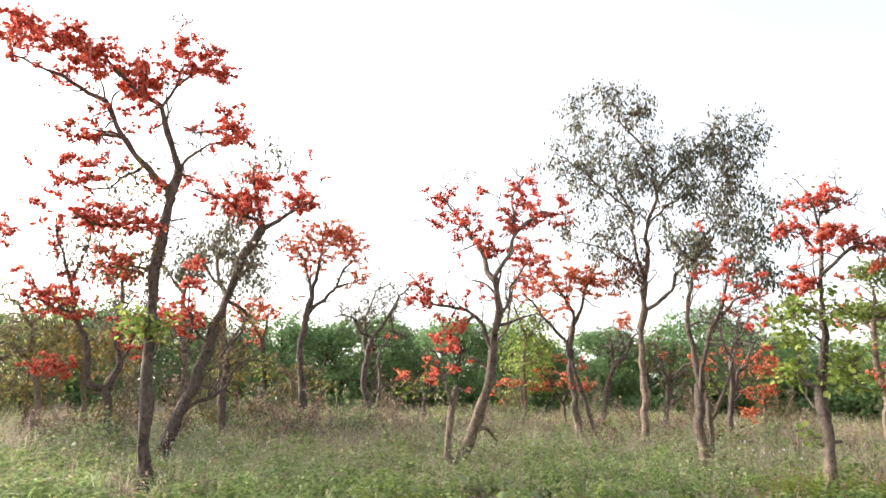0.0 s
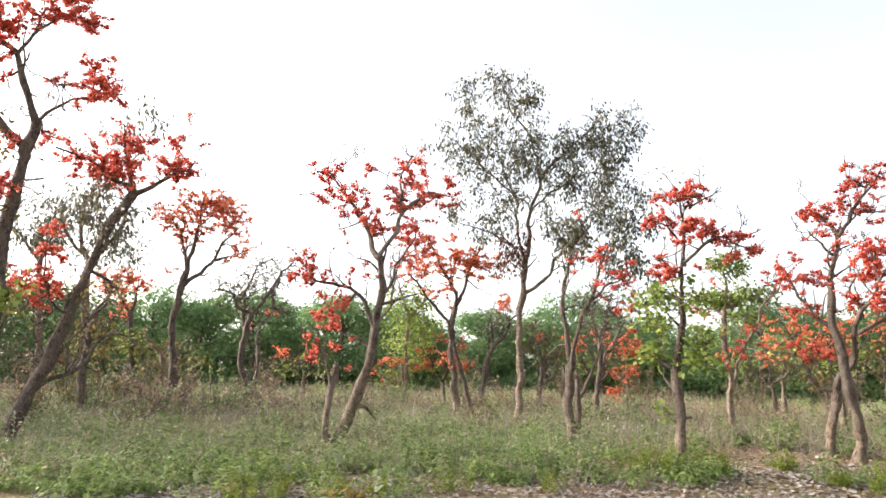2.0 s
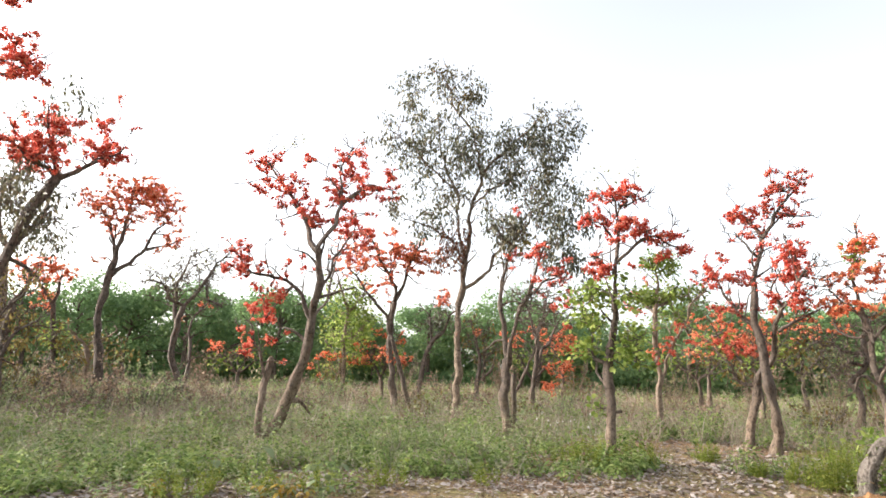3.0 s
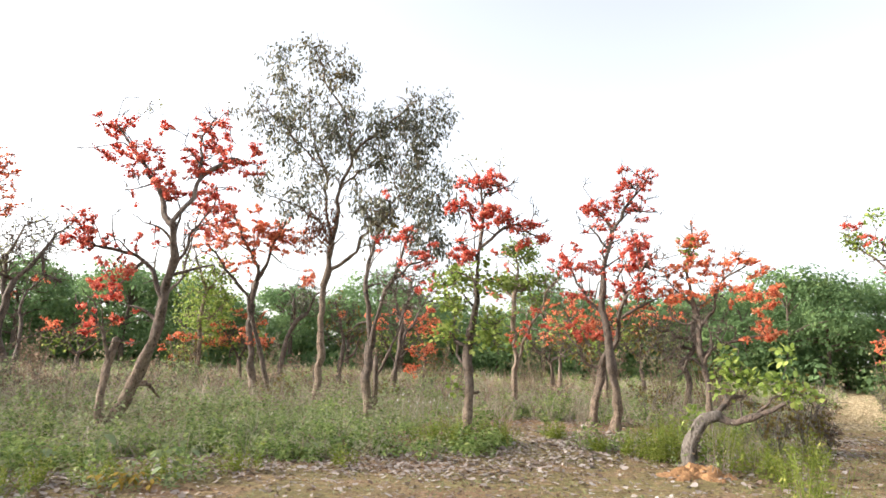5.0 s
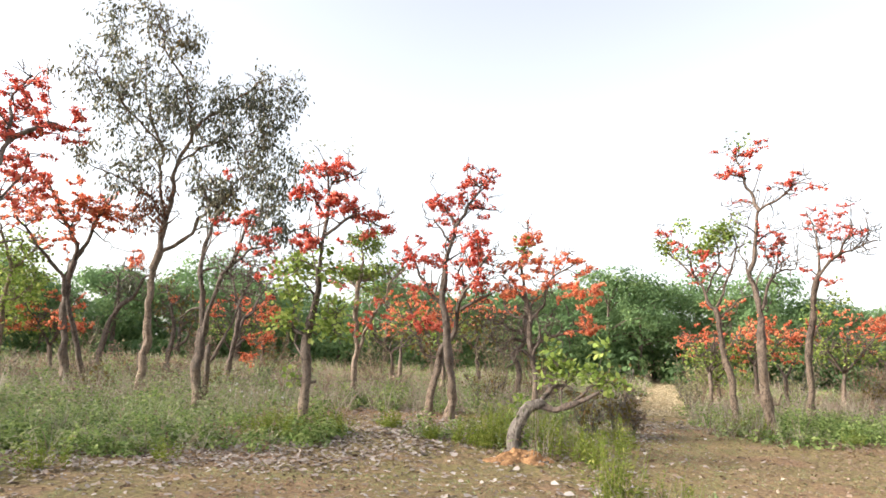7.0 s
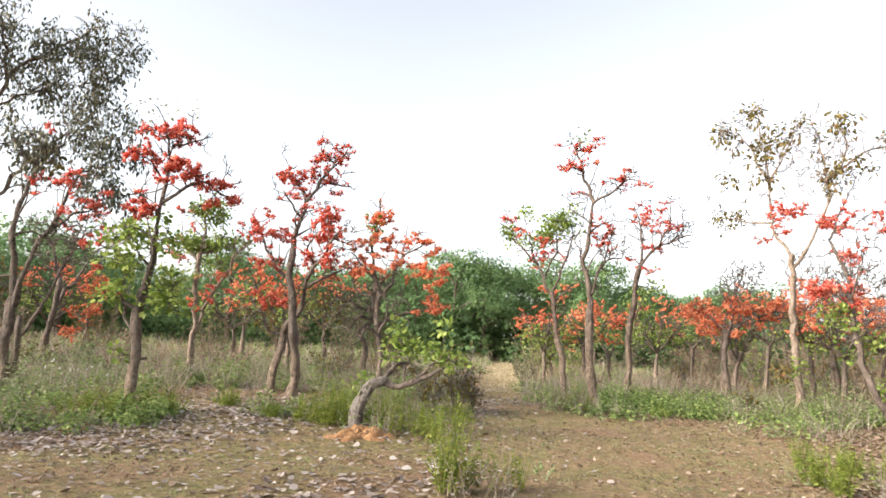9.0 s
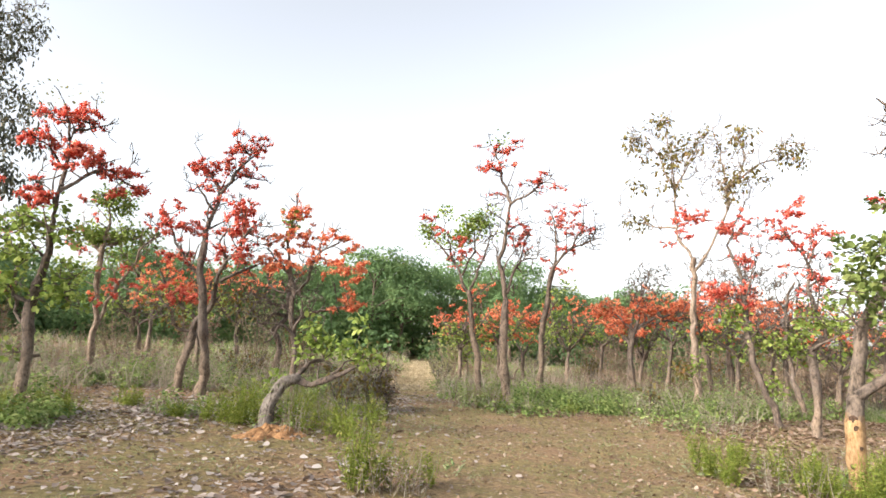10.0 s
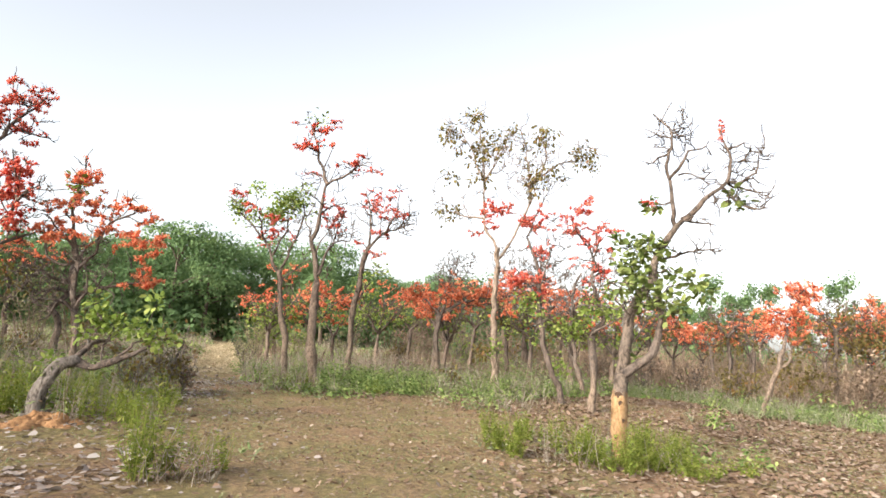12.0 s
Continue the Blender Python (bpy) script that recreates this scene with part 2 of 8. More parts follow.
def rounds(at, way, length, width, face):
    """Round-ended leaves of six corners, folded along the midrib."""
    n = len(at)
    face = unit(face)
    way = unit(way)
    way = unit(way - face * (way * face).sum(1, keepdims=True) * 0.85)
    side = unit(np.cross(way, face))
    up = np.cross(side, way)
    L, W = np.broadcast_to(length, n)[:, None], np.broadcast_to(width, n)[:, None]
    wing = up * W * 0.12
    v = np.stack([at, at + way * L * 0.35 + side * W * 0.46 + wing, at + way * L * 0.75 + side * W * 0.4 + wing, at + way * L, at + way * L * 0.75 - side * W * 0.4 + wing, at + way * L * 0.35 - side * W * 0.46 + wing], 1).reshape(-1, 3)
    k = np.arange(n)[:, None] * 6
    return v, np.concatenate([k + [0, 1, 3], k + [1, 2, 3], k + [0, 3, 5], k + [3, 4, 5]])


def knobs(at, size):
    """Knobbly little lumps of eight uneven faces: tight tufts of buds and petals."""
    n = len(at)
    corner = np.array([(1, 0, 0), (0, 1, 0), (-1, 0, 0), (0, -1, 0), (0, 0, 1), (0, 0, -1)], dtype=float)
    v = corner[None] * rng.uniform(0.55, 1.35, (n, 6, 1)) + rng.normal(0, 0.22, (n, 6, 3))
    v = at[:, None] + v * np.broadcast_to(size, n)[:, None, None]
    k = np.arange(n)[:, None] * 6
    tris = ((0, 1, 4), (1, 2, 4), (2, 3, 4), (3, 0, 4), (1, 0, 5), (2, 1, 5), (3, 2, 5), (0, 3, 5))
    return v.reshape(-1, 3), np.concatenate([k + list(q) for q in tris])


def strips(at, way, length, width, droop=0.3):
    """Grass blades: two joints each, drooping at the tip. Triangles."""
    n = len(at)
    way = unit(way)
    side = unit(np.cross(way, rng.normal(size=(n, 3)))) * np.broadcast_to(width, n)[:, None] * 0.5
    L = np.broadcast_to(length, n)[:, None]
    flat = way * np.array([1, 1, 0])
    m = at + way * L * 0.55
    tip = at + way * L + flat * L * droop - np.array([0, 0, 1]) * L * droop * 0.35
    v = np.stack([at - side, at + side, m + side * 0.8, m - side * 0.8, tip], 1).reshape(-1, 3)
    k = np.arange(n)[:, None] * 5
    f = np.concatenate([k + [0, 1, 2], k + [0, 2, 3], k + [3, 2, 4]])
    return v, f


def join(pieces):
    vs, fs, o = [], [], 0
    for v, f in pieces:
        vs.append(v)
        fs.append(f + o)
        o += len(v)
    return np.concatenate(vs), np.concatenate(fs)


def spline(points, step):
    """Points evenly along a smooth curve through the given ones."""
    p = np.asarray(points, dtype=float)
    if len(p) == 2:
        n = max(2, int(np.linalg.norm(p[1] - p[0]) / step) + 1)
        return p[0] + (p[1] - p[0]) * np.linspace(0, 1, n)[:, None]
    q = np.vstack([2 * p[0] - p[1], p, 2 * p[-1] - p[-2]])
    out = []
    for i in range(1, len(q) - 2):
        n = max(2, int(np.linalg.norm(q[i + 1] - q[i]) / step) + 1)
        s = np.linspace(0, 1, n, endpoint=False)[:, None]
        a, b, c, d = q[i - 1], q[i], q[i + 1], q[i + 2]
        out.append(0.5 * (2 * b + (c - a) * s + (2 * a - 5 * b + 4 * c - d) * s ** 2 + (3 * b - a - 3 * c + d) * s ** 3))
    return np.vstack(out + [p[-1:]])


def tube(path, radii, sides, lumps=0.0):
    """A tapered limb along a path, closed at its end. Quads."""
    path = np.vstack([path, path[-1:] + unit(path[-1:] - path[-2:-1]) * radii[-1] * 0.7])
    radii = np.append(radii, radii[-1] * 0.05)
    n = len(path)
    t = unit(np.gradient(path, axis=0))
    ref = np.array([0.31, 0.95, 0.05])
    a = unit(np.cross(t, ref))
    b = np.cross(t, a)
    ang = np.arange(sides) * 2 * np.pi / sides
    r = np.asarray(radii)[:, None] * np.ones((1, sides))
    if lumps:
        swell = rng.normal(size=(n, 1)) * 0.9 + rng.normal(size=(n, sides)) * 0.9
        for _ in range(2):
            swell[1:-1] = (swell[:-2] + 2 * swell[1:-1] + swell[2:]) / 4
        ridge = 0.5 * np.cos(ang * 3 + np.cumsum(rng.normal(0, 0.12, n))[:, None])
        r = r * (1 + lumps * (swell + ridge))
        for _ in range(max(1, n // 14)):
            knot = np.exp(-((np.arange(n) - rng.integers(2, max(3, n - 2))) / 0.9) ** 2)[:, None] * np.clip(np.cos(ang - rng.uniform(0, 6.3)), 0.1, 1)[None]
            r = r * (1 + 2.2 * lumps * knot)
    ring = path[:, None] + r[..., None] * (a[:, None] * np.cos(ang)[None, :, None] + b[:, None] * np.sin(ang)[None, :, None])
    v = ring.reshape(-1, 3)
    i = np.arange(n - 1)[:, None] * sides
    j = np.arange(sides)[None]
    k = (j + 1) % sides
    f = np.stack([i + j, i + k, i + sides + k, i + sides + j], -1).reshape(-1, 4)
    return v, f


def tri_tubes(paths, r0, r1):
    """Many thin twigs (n, m, 3) as three-sided tubes. Quads."""
    n, m, _ = paths.shape
    t = unit(np.gradient(paths, axis=1))
    a = unit(np.cross(t, np.array([0.43, 0.37, 0.82])))
    b = np.cross(t, a)
    r = (np.asarray(r0)[:, None] + (np.asarray(r1) - np.asarray(r0))[:, None] * np.linspace(0, 1, m)[None])[..., None, None]
    ang = np.arange(3) * 2 * np.pi / 3
    ring = paths[:, :, None] + r * (a[:, :, None] * np.cos(ang)[:, None] + b[:, :, None] * np.sin(ang)[:, None])
    v = ring.reshape(-1, 3)
    base = (np.arange(n)[:, None, None] * m + np.arange(m - 1)[None, :, None]) * 3
    j = np.arange(3)
    k = (j + 1) % 3
    f = np.stack([base + j, base + k, base + 3 + k, base + 3 + j], -1).reshape(-1, 4)
    return v, f


# ---- ground ----
def rise(x, y):
    """Gentle unevenness of the ground."""
    return 0.05 * np.sin(x * 0.31 + 1.3) * np.cos(y * 0.27) + 0.02 * np.sin(x * 1.1 + y * 0.7)


def ground_sheet():
    r = np.concatenate([[0.0], np.geomspace(1.5, 70, 90), np.geomspace(90, 3000, 12)])
    a = np.linspace(0, 2 * np.pi, 181)[:-1]
    R, A = np.meshgrid(r, a, indexing="ij")
    x, y = R * np.sin(A), R * np.cos(A)
    z = rise(x, y) * np.clip((80 - R) / 30, 0, 1)
    v = np.stack([x, y, z], -1).reshape(-1, 3)
    n, m = len(r), len(a)
    i, j = np.meshgrid(np.arange(n - 1), np.arange(m), indexing="ij")
    k = (j + 1) % m
    f = np.stack([i * m + j, i * m + k, (i + 1) * m + k, (i + 1) * m + j], -1).reshape(-1, 4)
    return mesh_object("ground", v, f[:, ::-1], SOIL, kind="structure", smooth=True, label="trodden brown earth with a thin green film and dry leaves")


ground = tagged(ground_sheet(), category="ground")


def scatter(n, b0, b1, d0, d1):
    """n places between two bearings (degrees from ahead) and two distances, even over the ground."""
    b = np.radians(rng.uniform(b0, b1, n))
    d = np.sqrt(rng.uniform(d0 ** 2, d1 ** 2, n))
    return np.degrees(b), d, np.stack([d * np.sin(b), d * np.cos(b), np.zeros(n)], -1)


def patchy(p, scale, seed):
    """Smooth random field, about 0 to 1."""
    x, y = p[:, 0] * scale + seed, p[:, 1] * scale - seed * 1.7
    s = np.sin(x * 1.3 + 1.7 * np.sin(y * 0.9 + seed)) + np.sin(y * 1.7 + 1.3 * np.sin(x * 1.1)) + 0.7 * np.sin(x * 2.9 + y * 2.3) + 0.5 * np.sin(x * 5.3 - y * 4.1)
    return np.clip(0.5 + s / 4.4, 0, 1)


EDGE_BEARING = (-60, -35, -8, 4, 16, 28, 36, 44, 52, 57, 63, 70, 78, 86, 93, 97, 102, 112, 130)
EDGE_DISTANCE = (8.5, 8.5, 9.0, 10.3, 10.0, 9.8, 11.2, 12.6, 12.2, 13.5, 17.5, 16.6, 16.4, 17.0, 22.0, 23.0, 19.6, 18.8, 18.5)


# weed islands on the bare earth: bearing, distance, radius, thickness
ISLANDS = ((3, 8.5, 0.6, 0.7), (6, 8.8, 0.4, 0.6), (-6, 8.6, 0.7, 0.7), (62, 8.4, 0.4, 0.35), (84, 10.4, 0.4, 0.25), (88, 10.2, 0.6, 0.28), (92, 10.6, 0.8, 0.3), (97, 10.3, 0.5, 0.25), (101, 11.2, 0.5, 0.15), (52, 12.8, 0.5, 0.4), (48.8, 10.9, 0.3, 0.5), (58, 9.0, 0.35, 0.4), (30, 11.5, 0.7, 0.8), (67, 15.8, 0.9, 0.7), (82, 15.5, 0.9, 0.4), (99, 16, 0.8, 0.25), (41, 12, 0.4, 0.7))


def cover(b, d, p):
    """How thickly the undergrowth stands: none on the track, patchy under the trees, full beyond."""
    edge = np.interp(b, EDGE_BEARING, EDGE_DISTANCE)
    c = np.clip((d - edge) / 0.8 + 0.3, 0, 1)
    along = np.array([0.866, 0.5])
    q = p[:, :2] - np.array([11.0, 6.6])
    s, off = q @ along, np.abs(q @ np.array([0.5, -0.866]))
    c = np.where((s > 0) & (off < 1.3), c * np.clip((off - 0.6) / 0.7, 0, 0.9), c)
    bare = patchy(p, 0.55, 3.0)
    hole = np.interp(b, (20, 30, 54, 58), (0, 1, 1, 0)) * np.clip((18 - d) / 3, 0, 1)
    c = c * (1 - hole * np.clip((bare - 0.36) * 6, 0, 1))
    for bearing, dist, wide, thick in ISLANDS:
        x, y = dist * math.sin(radians(bearing)), dist * math.cos(radians(bearing))
        c = np.maximum(c, thick * np.clip(1.6 - np.hypot(p[:, 0] - x, p[:, 1] - y) / wide, 0, 1))
    return c


def grounded(p):
    p = p.copy()
    p[:, 2] = rise(p[:, 0], p[:, 1]) - 0.01
    return p


def herbs(p, tall, leaf, per, lean=0.35, slim=0.42):
    """Leafy stems: per leaves up each stem."""
    n = len(p)
    up = unit(np.stack([rng.normal(0, lean, n), rng.normal(0, lean, n), np.ones(n)], -1))
    h = tall * rng.uniform(0.55, 1.25, n)
    s = rng.uniform(0.12, 1.0, (n, per))
    at = (p[:, None] + up[:, None] * (h[:, None] * s)[..., None]).reshape(-1, 3)
    a = rng.uniform(0, 2 * np.pi, n * per)
    way = np.stack([np.cos(a), np.sin(a), rng.uniform(-0.1, 1.1, n * per)], -1)
    L = leaf * rng.uniform(0.6, 1.4, n * per) * (1.25 - 0.5 * s.reshape(-1))
    return flakes(at, way, L, L * slim, 0.15, 0.45, rng.normal(0, 0.5, way.shape) + [0, 0, 1])


def stalks(p, tall, width, per, spread=0.3, droop=0.3):
    """Tufts of dry blades."""
    n = len(p)
    at = np.repeat(p, per, 0) + np.concatenate([rng.normal(0, 0.05, (n * per, 2)), np.zeros((n * per, 1))], 1)
    way = np.stack([rng.normal(0, spread, n * per), rng.normal(0, spread, n * per), np.ones(n * per)], -1)
    L = np.repeat(tall * rng.uniform(0.6, 1.2, n), per) * rng.uniform(0.5, 1.1, n * per)
    return strips(at, way, L, width * rng.uniform(0.7, 1.3, n * per), droop)


def bushlets(p, wide, high, leaf, per):
    """Mounds of small leaves, fuller on the outside, with dark gaps between them."""
    n = len(p)
    w = wide * rng.uniform(0.5, 1.3, n)
    h = high * rng.uniform(0.4, 1.25, n)
    dirs = unit(rng.normal(size=(n, per, 3)) + [0, 0, 0.35])
    dirs[..., 2] = np.abs(dirs[..., 2])
    r = rng.uniform(0.3, 1.0, (n, per, 1)) ** 0.45 * (1 + 0.25 * np.sin(dirs[..., :1] * 7 + dirs[..., 1:2] * 9))
    at = p[:, None] + dirs * r * np.stack([w, w, h], -1)[:, None]
    L = leaf * rng.uniform(0.6, 1.35, n * per)
    way = dirs + rng.normal(0, 0.7, dirs.shape)
    face = (dirs + rng.normal(0, 0.4, dirs.shape) + [0, 0, 0.6]).reshape(-1, 3)
    return flakes(at.reshape(-1, 3), way.reshape(-1, 3), L, L * 0.5, 0.2, 0.45, face)


def undergrowth():
    green, dry, weeds = [], [], []
    for n, d0, d1, tall, leaf, per in ((7500, 8.0, 14, 0.34, 0.07, 14), (8500, 14, 22, 0.55, 0.084, 14), (8000, 22, 46, 0.56, 0.125, 12)):
        b, d, p = scatter(n, -46, 122, d0, d1)
        far = np.where((b > 88) & (d > 26), 0.35, 1)
        keep = rng.random(n) < cover(b, d, p) * (0.25 + 0.9 * patchy(p, 0.8, 9.0)) * far * np.interp(b, (-46, 20, 30, 93, 97, 122), (0.5, 0.7, 1, 1, 0.45, 0.45)) ** (d > 13)
        hs = tall * (0.3 + 1.3 * patchy(p[keep], 0.9, 4.0)) * np.interp(b[keep], (56, 60, 78, 86, 94, 98), (1, 0.62, 0.72, 1.2, 1.0, 0.7))
        green.append(herbs(grounded(p[keep]), hs, leaf, per))
    for n, d0, d1, tall, width, per in ((4000, 10.0, 16, 0.58, 0.009, 8), (7400, 15, 26, 0.85, 0.013, 8), (3900, 26, 48, 0.85, 0.022, 8)):
        b, d, p = scatter(n, -46, 122, d0, d1)
        keep = rng.random(n) < cover(b, d, p) * np.clip((1.6 * patchy(p, 0.42, 21.0) - 0.1 + np.interp(b, (-46, 0, 20, 32, 58), (0.65, 0.3, 0.1, 0.05, 0.05))) * np.interp(d, (11, 17), (0.3, 1)) * np.interp(b, (30, 50, 78, 90), (1, 0.85, 0.8, 0.35)), 0, 1)
        dry.append(stalks(grounded(p[keep]), tall, width, per))
    for n, d0, d1, wide, high, leaf, per in ((1900, 8.8, 14, 0.26, 0.36, 0.08, 108), (1600, 14, 22, 0.4, 0.56, 0.1, 88), (1000, 22, 44, 0.7, 0.62, 0.16, 62)):
        b, d, p = scatter(n, -46, 122, d0, d1)
        far = np.where((b > 88) & (d > 26), 0.35, 1)
        keep = rng.random(n) < cover(b, d, p) * np.clip(2.2 * patchy(p, 0.8, 9.0) - 0.3, 0, 1) * far * np.interp(b, (93, 97), (1, 0.4))
        weeds.append(bushlets(grounded(p[keep]), wide, high * np.interp(b[keep], (56, 60, 78, 86), (1, 0.6, 0.72, 1.2)), leaf, per))
    b, d, p = scatter(330, 66, 95, 16.2, 20.5)
    keep = rng.random(len(b)) < cover(b, d, p) * (0.3 + 0.8 * patchy(p, 0.8, 71.0))
    weeds.append(bushlets(grounded(p[keep]), 0.42, 0.55, 0.075, 140))
    b, d, p = scatter(900, -46, 26, 10.5, 24)
    keep = rng.random(len(b)) < cover(b, d, p) * np.clip(2.8 * patchy(p, 0.7, 55.0) - 1.0, 0, 1) * np.interp(b, (-46, 4, 26), (1, 0.8, 0.35))
    green.append(bushlets(grounded(p[keep]), 0.5, 0.85, 0.076, 125))
    v, f = join(green)
    mesh_object("undergrowth", v, f, HERB, kind="stuff", label="low green herbs and weeds under the trees")["category"] = "undergrowth"
    v, f = join(weeds)
    mesh_object("green_weeds", v, f, WEED, kind="stuff", label="clumps of fresh green leafy weeds")["category"] = "undergrowth"
    b, d, p = scatter(3000, -46, 60, 9.5, 26)
    keep = rng.random(len(b)) < cover(b, d, p) * np.clip(2.7 * patchy(p, 0.5, 41.0) - 0.75, 0, 1)
    v, f = herbs(grounded(p[keep]), 0.62, 0.075, 12, 0.4)
    mesh_object("withered_weeds", v, f, SCRUB, kind="stuff", label="withered reddish-brown weeds among the green ones")["category"] = "undergrowth"
    v, f = join(dry)
    mesh_object("dry_grass", v, f, STRAW, kind="stuff", label="tall straw-coloured dry grass between green weeds")["category"] = "grass"


undergrowth()


def rough_grass():
    """Coarse arching grass: long blades in tufts, bent over at the tips."""
    b, d, p = scatter(900, -46, 32, 9.2, 19)
    keep = rng.random(len(b)) < cover(b, d, p) * np.clip(2.4 * patchy(p, 0.6, 63.0) - 0.7, 0, 1)
    b, d, q = scatter(1300, 93, 122, 17.5, 27)
    p = np.vstack([p[keep], q[rng.random(len(b)) < cover(b, d, q)]])
    v, f = stalks(grounded(p), rng.uniform(0.45, 0.95, len(p)) * np.where(p[:, 1] < 0, 0.62, 1), 0.012, 16, 0.4, 0.9)
    mesh_object("rough_grass", v, f, GRASS, kind="stuff", label="coarse arching tufts of grey-green grass")["category"] = "grass"


rough_grass()


def seed_heads():
    """Fluffy whitish seed heads on thin stalks among the weeds."""
    m, n, l, q = material("seed_fluff")
    at = n.new("ShaderNodeTexCoord").outputs["Object"]
    l.new(ramp(n, l, noise_node(n, l, at, 30, 3), ((0.3, (0.42, 0.4, 0.37)), (0.7, (0.68, 0.66, 0.63)))), q.inputs["Base Color"])
    q.inputs["Roughness"].default_value = 1.0
    pieces = []
    for bearing, dist, count in ((25.8, 14.6, 6), (27.6, 14.2, 5), (24.6, 15.4, 3), (-22.0, 13.0, 5), (-27.0, 12.0, 6)):
        x, y = dist * math.sin(radians(bearing)), dist * math.cos(radians(bearing))
        p = np.stack([rng.normal(x, 0.28, count), rng.normal(y, 0.28, count), np.zeros(count)], -1)
        p[:, 2] = rise(p[:, 0], p[:, 1])
        h = rng.uniform(0.4, 0.72, count)
        top = p + np.stack([rng.normal(0, 0.05, count), rng.normal(0, 0.05, count), h], -1)
        pieces.append(strips(p, top - p, h, 0.008, 0.0))
        pieces.append(knobs(top, rng.uniform(0.014, 0.03, count)))
    v, f = join(pieces)
    mesh_object("seed_heads", v, f, m, kind="stuff", label="whitish fluffy seed heads among the green weeds")["category"] = "weeds"


seed_heads()


def scrub():
    """Brown dry scrub beyond the track and grey-brown brush before the wood."""
    parts = []
    for n, b0, b1, d0, d1, tall in ((2000, 86, 126, 25.5, 46, 1.05), (500, 72, 88, 24, 40, 0.6), (900, 76, 126, 46, 95, 2.9), (260, 62, 80, 26, 46, 0.5), (700, -40, 40, 18, 38, 0.85)):
        b, d, p = scatter(n, b0, b1, d0, d1)
        keep = rng.random(n) < np.clip(2.2 * patchy(p, 0.3, 5.0) - 0.3, 0, 1)
        tall = tall * (0.45 + 0.95 * patchy(p[keep], 0.5, 17.0))
        parts.append(stalks(grounded(p[keep]), tall, 0.036, 8, 0.42, 0.1))
        parts.append(herbs(grounded(p[keep]), tall * 0.95, 0.13, 11, 0.4))
    v, f = join(parts)
    mesh_object("dry_scrub", v, f, SCRUB, kind="stuff", label="reddish brown dry scrub beyond the track")["category"] = "scrub"


scrub()


# ---- the wood behind ----
def wood_tree(tall, wide, leaves, seed):
    base = new("woodland_tree")
    r = np.random.default_rng(seed)
    trunk = spline([(0, 0, -0.1), (r.normal(0, 0.1), r.normal(0, 0.1), tall * 0.35), (r.normal(0, 0.3), r.normal(0, 0.3), tall * 0.8)], 0.4)
    v, f = tube(trunk, np.linspace(0.16, 0.05, len(trunk)), 7, 0.08)
    mesh_object("trunk", v, f, BARK, base, smooth=True)
    tubes = []
    lobes = []
    for k in range(14):
        a, s = r.uniform(0, 2 * np.pi), r.uniform(0.2, 1.0)
        reach = wide * (0.55 + 0.45 * r.random()) * math.sin(math.pi * min(0.95, 0.25 + 0.65 * s)) * 0.62
        lobes.append((math.cos(a) * reach, math.sin(a) * reach, tall * (0.1 + 0.8 * s), wide * r.uniform(0.22, 0.34)))
        root = trunk[int(len(trunk) * min(0.9, 0.25 + 0.6 * s))]
        way = spline([root, (root + np.array(lobes[-1][:3])) / 2 + [0, 0, 0.2], lobes[-1][:3]], 0.5)
        tubes.append(tube(way, np.linspace(0.05, 0.015, len(way)), 5))
    v, f = join(tubes)
    top = mesh_object("crown", v, f, BARK, base)
    at, way, face = [], [], []
    for x, y, z, q in lobes:
        m = leaves // len(lobes)
        dirs = unit(r.normal(size=(m, 3)))
        dirs[:, 2] = np.where(dirs[:, 2] < -0.55, -0.6 * dirs[:, 2], dirs[:, 2])
        rad = q * r.uniform(0.35, 1.0, m) ** 0.25 * (1 + 0.12 * np.sin(dirs[:, 0] * 6 + dirs[:, 2] * 5))
        at.append(np.array([x, y, z]) + dirs * rad[:, None] * [1, 1, 0.72])
        way.append(r.normal(0, 1, (m, 3)) + [0, 0, -0.4])
        face.append(dirs + r.normal(0, 0.42, (m, 3)) + [0, 0, 0.25])
    at, way, face = np.vstack(at), np.vstack(way), np.vstack(face)
    L = r.uniform(0.15, 0.28, len(at))
    v, f = flakes(at, way, L, L * 0.65, 0.2, 0.45, face)
    mesh_object("leafage", v, f, LEAF_WOOD_HAZY, top, kind="stuff", label="dense mid-green leaves")
    return tagged(base, "broad green tree in the wood behind the clearing", "tree", "trees of the wood")


def wood():
    kinds = [wood_tree(5.6, 4.2, 2900, 1), wood_tree(6.3, 4.6, 3100, 2), wood_tree(4.9, 4.4, 2700, 3), wood_tree(7.2, 5.6, 4200, 4), wood_tree(6.6, 5.2, 3900, 5)]
    used = set()
    r = random.Random(5)
    for row, (dist, step) in enumerate(((45, 3.2), (51, 3.6), (57, 4.2))):
        b = -46.0 + row * 1.7
        while b < 84 - row:
            high = 47 < b < 68
            k = r.choice((3, 4)) if high else r.choice((0, 1, 2))
            d = dist + r.uniform(-1.5, 1.5)
            x, y = d * math.sin(radians(b)), d * math.cos(radians(b))
            s = r.uniform(0.78, 1.2) * (0.9 if b > 68 else 0.92 if high else 1.0)
            m = pose(x, y, 0, 0, 0, r.uniform(0, 360))
            if k not in used:
                used.add(k)
                ob = kinds[k]
                ob.matrix_basis = m
            else:
                ob = copy_thing(kinds[k], m)
            ob.scale = (s, s, s * r.uniform(0.92, 1.1))
            b += math.degrees(step * (0.75 if high else 1) / d) * r.uniform(0.8, 1.2)


wood()


